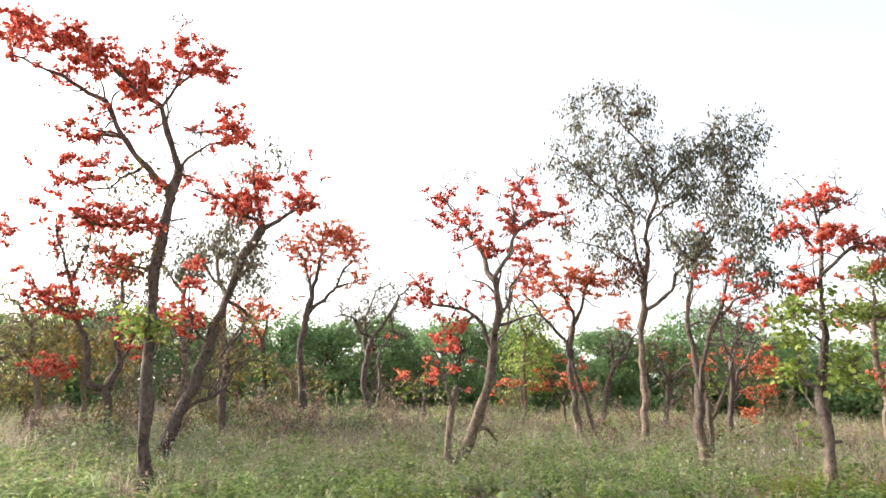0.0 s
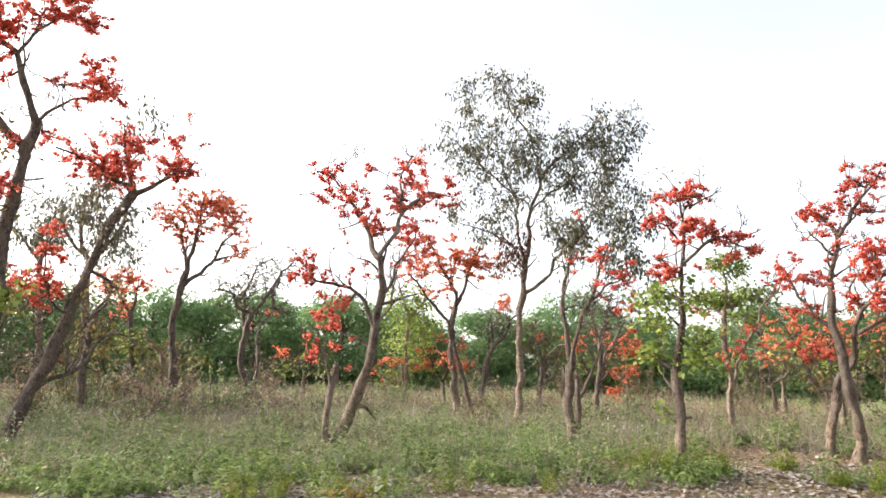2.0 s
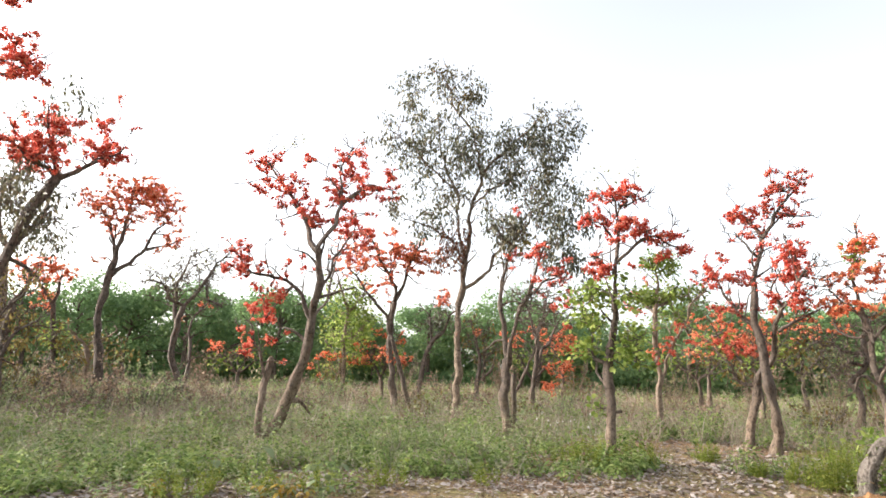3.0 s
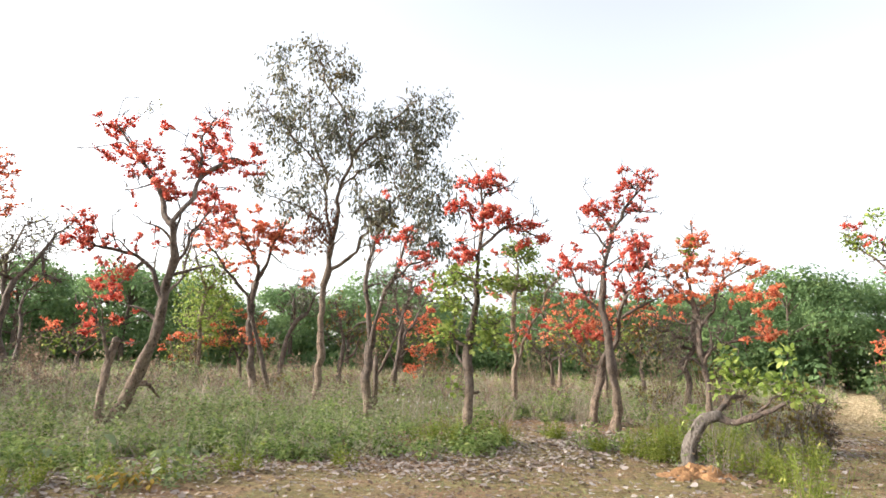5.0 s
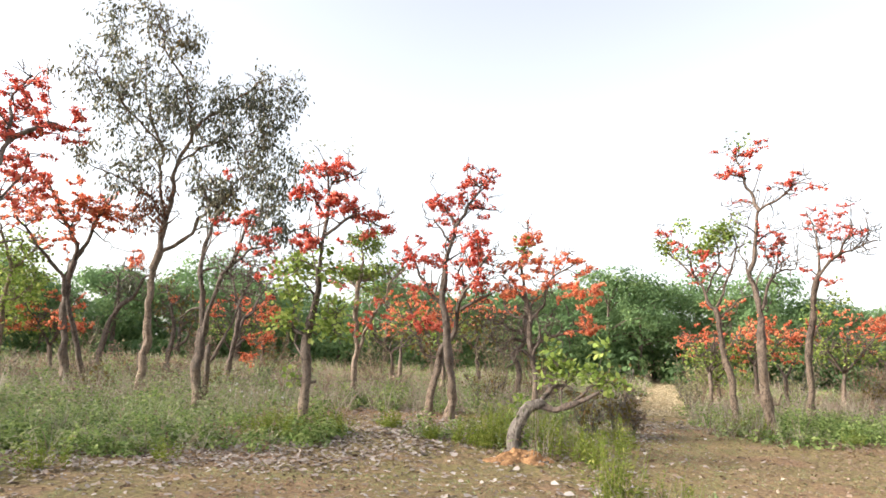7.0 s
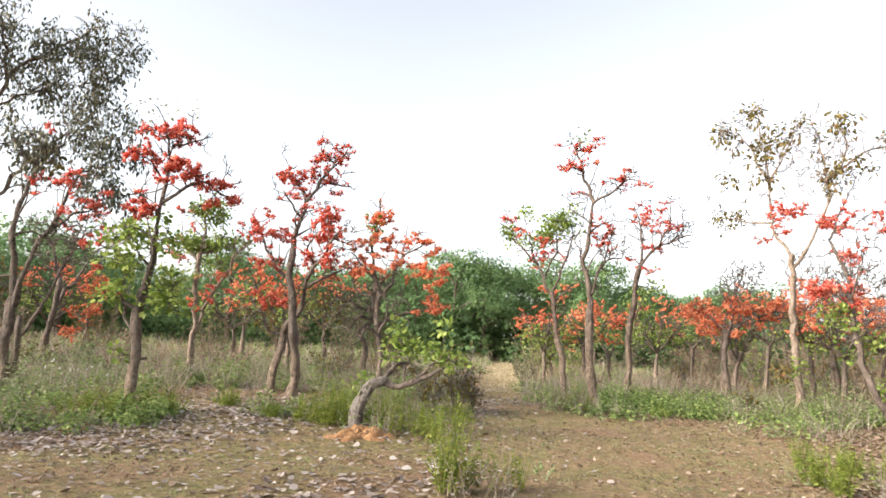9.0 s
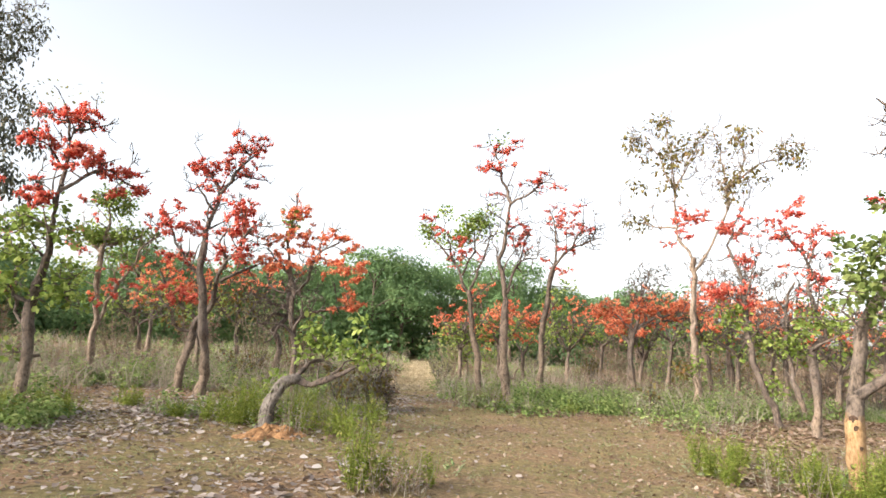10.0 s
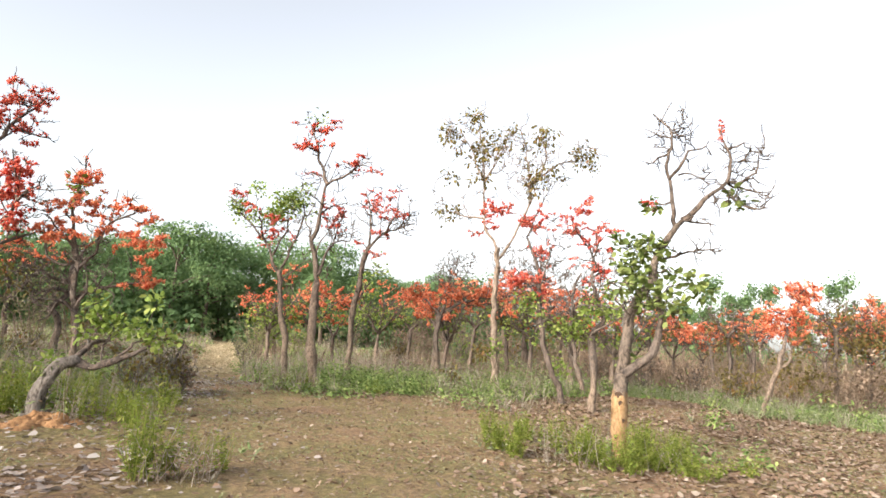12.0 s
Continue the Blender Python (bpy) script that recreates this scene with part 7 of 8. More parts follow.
t = tree('bare_tree', -5.42, 17.08, 17.7, 'bare', 'pale crooked bare stem with low dry limbs')
limb(t, 0.098, 0.072, (0.00, 0.00, -0.05), (-0.07, 0.00, 1.33), (-0.03, 0.01, 2.04), (0.05, 0.01, 2.77))
limb(t, 0.046, 0.020, (0.05, 0.01, 2.77), (0.30, 0.01, 3.22), (0.50, 0.00, 3.38))
limb(t, 0.039, 0.020, (-0.03, 0.01, 2.04), (0.51, -0.09, 2.20), (0.93, -0.17, 2.21))
limb(t, 0.039, 0.020, (-0.07, 0.00, 1.33), (-0.55, 0.22, 1.61), (-0.95, 0.40, 1.46), (-1.33, 0.64, 1.02))
crown(t, 'b', -0.06, 0.01, 2.47, 1.15, 0.85, 0.8)
crown(t, 'b', -0.95, 0.40, 1.46, 0.82, 0.51, 0.7)
crown(t, 'y', 0.26, 0.01, 1.91, 0.66, 0.68, 0.3)
grow(t)
t = tree('bare_tree', 5.79, 23.28, -13.8, 'bare', 'thin dark bent tree before the wood')
limb(t, 0.096, 0.069, (0.00, 0.00, -0.05), (0.02, 0.02, 0.70), (0.17, 0.05, 1.65), (0.42, 0.02, 2.43), (0.82, 0.01, 2.82))
limb(t, 0.052, 0.026, (0.82, 0.01, 2.82), (1.02, -0.18, 3.39), (1.41, -0.34, 3.77))
limb(t, 0.052, 0.026, (0.42, 0.02, 2.43), (0.36, 0.23, 3.22), (0.08, 0.36, 3.64))
crown(t, 'b', 0.66, 0.23, 3.42, 0.99, 0.80, 0.7)
crown(t, 'd', 0.84, -0.18, 3.39, 0.88, 0.68, 0.4)
grow(t)
t = tree('bare_tree', 7.79, 22.71, -18.8, 'bare', 'twisted leafless low tree')
limb(t, 0.087, 0.069, (0.00, 0.00, -0.05), (0.02, -0.00, 1.12), (0.08, -0.01, 1.68), (0.00, 0.02, 2.25))
limb(t, 0.052, 0.026, (0.00, 0.02, 2.25), (-0.24, 0.23, 3.03), (-0.31, 0.34, 3.43))
limb(t, 0.052, 0.026, (0.02, -0.00, 1.12), (0.52, 0.28, 1.69), (0.75, 0.57, 2.46))
crown(t, 'b', 0.02, 0.02, 2.63, 0.88, 0.91, 0.9)
crown(t, 'o', 0.03, 0.23, 2.79, 0.35, 0.18, 0.9)
crown(t, 'o', -1.34, 0.34, 4.04, 0.26, 0.23, 0.8)
crown(t, 'y', 0.19, 0.02, 2.44, 0.77, 0.68, 0.3)
grow(t)
t = tree('leafy_tree', -10.59, 20.33, 27.6, 'leafy', 'low tree with olive-brown foliage in the backlight')
limb(t, 0.092, 0.067, (0.00, 0.00, -0.05), (-0.07, 0.02, 1.21), (-0.24, 0.04, 2.05), (-0.24, 0.07, 2.73))
limb(t, 0.050, 0.025, (-0.24, 0.07, 2.73), (-0.59, -0.32, 3.20), (-0.92, -0.63, 3.49))
limb(t, 0.050, 0.025, (-0.24, 0.07, 2.73), (0.24, -0.41, 3.24), (0.40, -0.75, 3.74))
limb(t, 0.050, 0.025, (-0.24, 0.04, 2.05), (-0.92, -0.14, 2.19), (-1.37, -0.26, 2.34))
crown(t, 'y', -0.52, 0.07, 2.55, 1.26, 0.87, 0.9)
crown(t, 'y', 0.54, -0.41, 2.57, 1.05, 0.98, 0.7)
crown(t, 'd', -1.02, -0.63, 3.16, 1.05, 0.65, 0.6)
crown(t, 'y', -1.41, -0.26, 1.52, 1.26, 0.65, 0.7)
crown(t, 'd', 1.14, 0.02, 1.57, 1.05, 0.65, 0.6)
crown(t, 'p', -0.03, -0.41, 3.57, 1.05, 0.65, 0.5)
grow(t)
t = tree('leafy_tree', -4.96, 23.40, 12.1, 'leafy', 'bushy sapling with brownish leaves')
limb(t, 0.078, 0.061, (0.00, 0.00, -0.05), (-0.08, -0.02, 1.28), (-0.17, -0.02, 1.85))
limb(t, 0.043, 0.026, (-0.17, -0.02, 1.85), (-0.49, 0.14, 2.24), (-0.70, 0.23, 2.43))
limb(t, 0.043, 0.026, (-0.17, -0.02, 1.85), (0.28, -0.33, 2.24), (0.65, -0.55, 2.44))
crown(t, 'y', -0.48, 0.14, 2.04, 0.88, 0.68, 0.7)
crown(t, 'y', 0.69, -0.33, 1.87, 0.66, 0.57, 0.5)
crown(t, 'd', -0.82, -0.02, 1.46, 0.88, 0.57, 0.5)
crown(t, 'y', -2.04, 0.23, 2.40, 0.88, 0.68, 0.5)
crown(t, 'y', -2.73, 0.23, 1.61, 1.10, 0.68, 0.5)
grow(t)
t = tree('flame_tree', 24.93, 2.16, -85.4, 'flame', 'flame tree with tangled grey twigs and orange bloom')
limb(t, 0.081, 0.063, (0.00, 0.00, -0.05), (-0.04, 0.01, 1.19), (-0.13, -0.02, 2.02))
limb(t, 0.054, 0.027, (-0.13, -0.02, 2.02), (-0.56, 0.40, 2.75), (-0.82, 0.68, 3.29))
limb(t, 0.054, 0.027, (-0.13, -0.02, 2.02), (0.29, -0.08, 2.78), (0.56, -0.13, 3.43))
limb(t, 0.054, 0.027, (-0.12, -0.02, 1.81), (-0.72, -0.06, 2.08), (-1.14, -0.08, 2.15))
crown(t, 'o', -0.82, 0.68, 3.29, 0.91, 0.43, 0.48)
crown(t, 'o', 0.47, -0.13, 3.21, 0.78, 0.52, 0.48)
crown(t, 'b', -0.14, 0.40, 2.88, 1.37, 1.07, 1.2)
crown(t, 'b', -0.89, 0.68, 4.39, 1.03, 0.95, 0.8)
crown(t, 'o', -0.10, -0.02, 2.23, 0.91, 0.33, 0.3)
crown(t, 'y', -0.09, -0.02, 2.02, 1.14, 0.71, 0.4)
grow(t)
t = tree('flame_tree', 26.02, 0.55, -89.2, 'flame', 'flame tree with bare twigs and orange sprays')
limb(t, 0.085, 0.066, (0.00, 0.00, -0.05), (-0.03, -0.01, 1.10), (-0.04, 0.01, 2.07))
limb(t, 0.056, 0.028, (-0.04, 0.01, 2.07), (-0.56, 0.48, 2.81), (-0.71, 0.78, 3.38))
limb(t, 0.056, 0.028, (-0.04, 0.01, 2.07), (0.41, -0.47, 2.83), (0.68, -0.85, 3.46))
crown(t, 'o', 0.49, -0.85, 3.23, 0.95, 0.49, 0.48)
crown(t, 'b', -0.12, 0.48, 2.84, 1.42, 0.99, 1.2)
crown(t, 'b', -0.43, 0.78, 4.41, 1.07, 0.99, 0.8)
crown(t, 'b', -1.55, 0.78, 4.35, 0.95, 0.99, 0.7)
crown(t, 'y', -0.09, 0.01, 2.17, 1.19, 0.74, 0.5)
crown(t, 'o', -0.67, 0.48, 2.91, 0.57, 0.34, 0.42)
grow(t)
t = tree('bare_tree', 26.92, -2.39, -95.5, 'bare', 'low bare tree in brown scrub')
limb(t, 0.088, 0.068, (0.00, 0.00, -0.05), (-0.02, -0.02, 1.65), (-0.09, -0.04, 2.40))
limb(t, 0.059, 0.029, (-0.09, -0.04, 2.40), (-0.47, -0.32, 2.91), (-0.69, -0.53, 3.32))
limb(t, 0.059, 0.029, (-0.09, -0.04, 2.40), (0.35, -0.42, 2.96), (0.53, -0.72, 3.48))
crown(t, 'b', -0.06, -0.32, 2.94, 1.48, 0.90, 1.3)
crown(t, 'o', -0.48, -0.32, 3.13, 0.74, 0.36, 0.54)
crown(t, 'y', -0.04, -0.04, 2.41, 1.23, 0.64, 0.6)
crown(t, 'o', 0.66, -0.42, 2.87, 0.49, 0.20, 0.48)
grow(t)
t = tree('bare_tree', 23.76, -7.83, -108.6, 'bare', 'low bare brown tree in dry scrub')
limb(t, 0.081, 0.063, (0.00, 0.00, -0.05), (0.00, 0.01, 2.09), (-0.03, 0.03, 2.54))
limb(t, 0.054, 0.027, (-0.03, 0.03, 2.54), (-0.31, -0.20, 2.97), (-0.47, -0.33, 3.23))
limb(t, 0.054, 0.027, (-0.03, 0.03, 2.54), (0.31, -0.11, 2.92), (0.54, -0.22, 3.28))
crown(t, 'b', 0.00, -0.11, 2.90, 1.60, 0.83, 1.3)
crown(t, 'y', -0.00, 0.03, 2.55, 1.60, 0.83, 0.8)
crown(t, 'o', 0.61, -0.22, 3.11, 0.68, 0.28, 0.36)
crown(t, 'y', 0.91, -0.11, 2.42, 0.91, 0.71, 0.6)
grow(t)
t = tree('bare_tree', 26.53, -5.15, -101.4, 'bare', 'leafless scrubby tree beyond the track')
limb(t, 0.078, 0.059, (0.00, 0.00, -0.05), (-0.01, 0.01, 1.77), (-0.06, 0.03, 2.29))
limb(t, 0.049, 0.029, (-0.06, 0.03, 2.29), (-0.42, 0.34, 2.69), (-0.59, 0.53, 3.01))
limb(t, 0.049, 0.029, (-0.06, 0.03, 2.29), (0.26, 0.12, 2.73), (0.44, 0.19, 3.16))
crown(t, 'b', -0.03, 0.12, 2.71, 1.23, 0.90, 1.2)
crown(t, 'y', -0.02, 0.03, 2.18, 1.23, 0.77, 0.6)
crown(t, 'o', 0.16, 0.12, 3.04, 0.64, 0.26, 0.42)
grow(t)



def low_flame(bearing, dist, tall, wide, bloom, leaf, seed, label):
    """A low spreading flame tree of the background: a short crooked stem, limbs spread like an umbrella, bloom on their ends."""
    r = random.Random(seed)
    x, y = dist * math.sin(radians(bearing)), dist * math.cos(radians(bearing))
    t = tree("flame_tree", x, y, -bearing, "flame", label)
    fork = tall * r.uniform(0.36, 0.48)
    lean = r.uniform(-0.2, 0.2)
    limb(t, 0.085, 0.06, (0, 0, -0.05), (lean * 0.4, 0, fork * 0.5), (lean, 0.05, fork))
    for k in range(5):
        a = 2 * math.pi * (k + r.uniform(-0.3, 0.3)) / 5
        far = wide * r.uniform(0.55, 1.0)
        top = tall * r.uniform(0.68, 0.95)
        mid = (lean + math.cos(a) * far * 0.5 + r.uniform(-0.12, 0.12), math.sin(a) * far * 0.5, fork + (top - fork) * 0.45)
        end = (lean + math.cos(a) * far, math.sin(a) * far, top)
        limb(t, 0.042, 0.016, (lean, 0.05, fork), mid, end)
        crown(t, "o", end[0], end[1], end[2] - 0.05, wide * 0.34, tall * 0.12, bloom * r.uniform(0.4, 1.1))
        crown(t, "b", mid[0], mid[1], mid[2] + 0.2, wide * 0.3, tall * 0.14, 0.7)
        if leaf:
            crown(t, "g", (mid[0] + end[0]) / 2, mid[1], mid[2], wide * 0.32, tall * 0.12, leaf)
    crown(t, "o", lean, 0, tall * 0.92, wide * 0.5, tall * 0.08, bloom)
    grow(t)


LOW, MIXED = "low spreading flame tree in orange bloom over brown scrub", "low flame tree with orange sprays and fresh leaves"
for k, (bearing, dist, tall, wide, bloom, leaf, label) in enumerate((
        (63.2, 25, 3.1, 1.2, 0.16, 0.5, MIXED), (66.6, 27, 3.5, 1.4, 0.18, 0.45, MIXED), (72.2, 26, 3.6, 1.4, 0.2, 0.4, MIXED), (75.0, 29, 3.4, 1.5, 0.22, 0.3, MIXED),
        (80.2, 27, 3.9, 1.6, 0.3, 0.15, LOW), (83.4, 25, 4.2, 1.6, 0.35, 0.1, LOW), (87.6, 29, 4.0, 1.7, 0.5, 0.0, LOW), (90.3, 32, 3.4, 1.7, 0.8, 0.0, LOW), (93.6, 33, 3.2, 1.7, 0.8, 0.0, LOW), (96.8, 35, 3.1, 1.8, 0.8, 0.0, LOW),
        (85.6, 21.5, 3.2, 1.3, 0.22, 0.25, MIXED), (89.0, 23, 3.3, 1.4, 0.25, 0.2, MIXED), (92.2, 22, 3.0, 1.3, 0.22, 0.25, MIXED), (78.0, 24, 3.4, 1.4, 0.25, 0.2, MIXED), (99.2, 38, 3.0, 1.8, 0.9, 0.0, LOW), (102.6, 36, 3.3, 1.6, 0.8, 0.0, LOW), (107.4, 35, 3.4, 1.8, 0.8, 0.0, LOW), (110.2, 30, 3.5, 1.7, 0.9, 0.0, LOW),
        (41.6, 21, 3.5, 1.5, 0.22, 0.25, MIXED), (44.6, 24, 3.4, 1.5, 0.25, 0.1, MIXED), (37.2, 24, 3.2, 1.4, 0.2, 0.2, MIXED), (23.6, 25, 3.2, 1.2, 0.4, 0.3, MIXED), (-1.2, 26, 2.6, 1.1, 0.35, 0.3, MIXED), (11.0, 25, 3.0, 1.2, 0.4, 0.45, MIXED))):
    low_flame(bearing, dist, tall, wide, bloom, leaf, 100 + k, label)

# ---- small things ----
def earth_mound():
    n, m = 26, 56
    v = []
    for i in range(n):
        r = i / (n - 1)
        for j in range(m):
            a = 2 * math.pi * j / m
            w = 1 + 0.25 * math.sin(3 * a + 1) + 0.12 * math.sin(7 * a)
            x, y = 0.95 * r * w * math.cos(a), 0.6 * r * w * math.sin(a)
            z = 0.13 * (1 - r * r) ** 2 + (0.08 * noise.noise((x * 6, y * 6, 3.1)) + 0.06 * noise.noise((x * 15, y * 15, 1.1))) * (1 - r * r) - 0.02
            v.append((x, y, z))
    f = [(i * m + j, i * m + (j + 1) % m, (i + 1) * m + (j + 1) % m, (i + 1) * m + j) for i in range(n - 1) for j in range(m)]
    ob = mesh_object("earth_mound", v, [q[::-1] for q in f], MOUND, smooth=True, label="crumbly mound of orange earth below a bent tree")
    ob["category"] = "mound"
    ob.matrix_basis = pose(7.78, 6.86, 0, 0, 0, 40) @ Matrix.Diagonal((0.95, 1.0, 1.0, 1))


earth_mound()


def weed(x, y, tall, spread, stems, mat, label, leaves=40):
    """A leafy clump of weeds."""
    base = new("weed_clump")
    a = rng.uniform(0, 2 * np.pi, stems)
    r = spread * np.sqrt(rng.random(stems))
    p = np.stack([r * np.cos(a), r * np.sin(a), np.zeros(stems)], -1)
    v, f = herbs(p, tall * 1.1 * rng.uniform(0.55, 1.1, stems), 0.056, leaves, 0.2, 0.3)
    mesh_object("leafage", v, f, mat, base, kind="stuff")
    top = p + np.stack([rng.normal(0, 0.12, stems), rng.normal(0, 0.12, stems), tall * rng.uniform(0.7, 1.1, stems)], -1)
    paths = np.stack([p, (p + top) / 2 + rng.normal(0, 0.02, p.shape), top], 1)
    v, f = tri_tubes(paths, np.full(stems, 0.005), np.full(stems, 0.002))
    mesh_object("stalkage", v, f, mat, base, kind="stuff")
    base.matrix_basis = pose(x, y, float(rise(np.array(x), np.array(y))))
    tagged(base, label, "weeds", "weed clumps")


for bearing, dist, tall, spread, stems in ((56.9, 7.0, 0.78, 0.14, 36), (58.4, 7.1, 0.5, 0.12, 9), (60.2, 7.2, 0.5, 0.14, 7), (62, 7.5, 0.42, 0.16, 7), (44.2, 11.3, 0.45, 0.3, 34), (46.2, 11.0, 0.6, 0.3, 40), (47.3, 11.6, 0.65, 0.3, 36), (51.2, 10.6, 0.6, 0.25, 18), (53.6, 10.4, 0.5, 0.16, 14), (54.8, 9.9, 0.55, 0.12, 12), (56.4, 11.2, 0.6, 0.25, 12), (1.6, 8.6, 0.36, 0.3, 12), (6.4, 8.8, 0.36, 0.25, 10), (-4, 8.7, 0.4, 0.45, 30), (12, 9.2, 0.35, 0.25, 14), (20, 9.6, 0.3, 0.2, 10), (29.5, 11.5, 0.42, 0.4, 46), (32.5, 12.0, 0.4, 0.4, 40), (27.2, 11.8, 0.45, 0.35, 30), (50.5, 12.0, 0.6, 0.3, 30), (53, 11.5, 0.42, 0.3, 20), (66, 16.0, 0.45, 0.6, 50), (100, 9.6, 0.32, 0.3, 14), (103, 10.5, 0.25, 0.3, 10), (41, 11.6, 0.3, 0.14, 14), (37.5, 13.2, 0.35, 0.3, 26), (56.5, 12.4, 0.35, 0.3, 18), (72.8, 16.2, 0.3, 0.2, 10)):
    weed(dist * math.sin(radians(bearing)), dist * math.cos(radians(bearing)), tall, spread, stems, HERB_BRIGHT, "bright yellow-green leafy weeds growing out of the bare earth")


for bearing, dist, tall, spread, stems in ((59.2, 6.9, 0.5, 0.2, 9), (60.6, 6.8, 0.4, 0.22, 9), (57.4, 6.8, 0.45, 0.12, 5), (50.2, 10.2, 0.7, 0.2, 10), (52.4, 10.8, 0.6, 0.25, 10), (88.5, 9.6, 0.5, 0.3, 9), (90.8, 9.4, 0.6, 0.3, 9), (93.0, 10.8, 0.5, 0.3, 8), (97.5, 9.8, 0.4, 0.3, 8)):
    weed(dist * math.sin(radians(bearing)), dist * math.cos(radians(bearing)), tall, spread, stems, STRAW, "withered straw-coloured weeds with thin upright stems", 11)


patch = random.Random(77)
for k in range(26):
    bearing, dist = patch.uniform(83, 99), patch.choice((9.5, 9.9, 10.1, 10.3, 10.8, 11.3)) + patch.uniform(-0.2, 0.2)
    weed(dist * math.sin(radians(bearing)), dist * math.cos(radians(bearing)), patch.uniform(0.3, 0.62), patch.uniform(0.1, 0.24), patch.randint(8, 18), HERB_BRIGHT, "bright yellow-green leafy weeds growing out of the bare earth")


def shrub(bearing, dist, tall, wide, mat, leaf, leaves, label):
    """A woody bush: a tangle of stems from one foot, small leaves on their ends."""
    base = new("shrub")
    stems = 16 if tall < 1.6 else 20
    a = rng.uniform(0, 2 * np.pi, stems)
    out = np.stack([np.cos(a), np.sin(a), np.zeros(stems)], -1) * (wide * np.sqrt(rng.random(stems)))[:, None]
    tip = out + np.array([0, 0, tall]) * rng.uniform(0.55, 1.05, (stems, 1))
    foot = out * 0.12
    stem = np.stack([foot, foot + (tip - foot) * 0.4 + rng.normal(0, 0.05, foot.shape), foot + (tip - foot) * 0.75 + rng.normal(0, 0.07, foot.shape), tip], 1)
    n = stems * 6
    k = rng.integers(0, stems, n)
    s = rng.uniform(0.35, 1.0, (n, 1))
    q = foot[k] + (tip - foot)[k] * s
    e = q + unit(rng.normal(size=(n, 3)) + [0, 0, 0.4]) * rng.uniform(0.12, 0.34, (n, 1)) * tall
    v, f = join([tri_tubes(stem, np.full(stems, 0.012 * max(1, tall / 1.6)), np.full(stems, 0.005 * max(1, dist / 22))), tri_tubes(np.stack([q, (q + e) / 2 + rng.normal(0, 0.02, q.shape), e], 1), np.full(n, 0.006 * max(1, dist / 22)), np.full(n, 0.003 * max(1, dist / 22)))])
    top = mesh_object("crown", v, f, BARK_GREY if tall < 1.6 else BARK_BROWN, base)
    if leaves:
        k = rng.integers(0, n, leaves)
        at = q[k] + (e - q)[k] * rng.uniform(0.3, 1.05, (leaves, 1)) + rng.normal(0, 0.02, (leaves, 3))
        L = leaf * rng.uniform(0.6, 1.4, leaves)
        v, f = flakes(at, rng.normal(0, 0.8, (leaves, 3)) + [0, 0, -0.2], L, L * 0.6, 0.25)
        mesh_object("leafage", v, f, mat, top, kind="stuff")
    x, y = dist * math.sin(radians(bearing)), dist * math.cos(radians(bearing))
    base.matrix_basis = pose(x, y, float(rise(np.array(x), np.array(y))))
    tagged(base, label, "shrub", "shrubs")


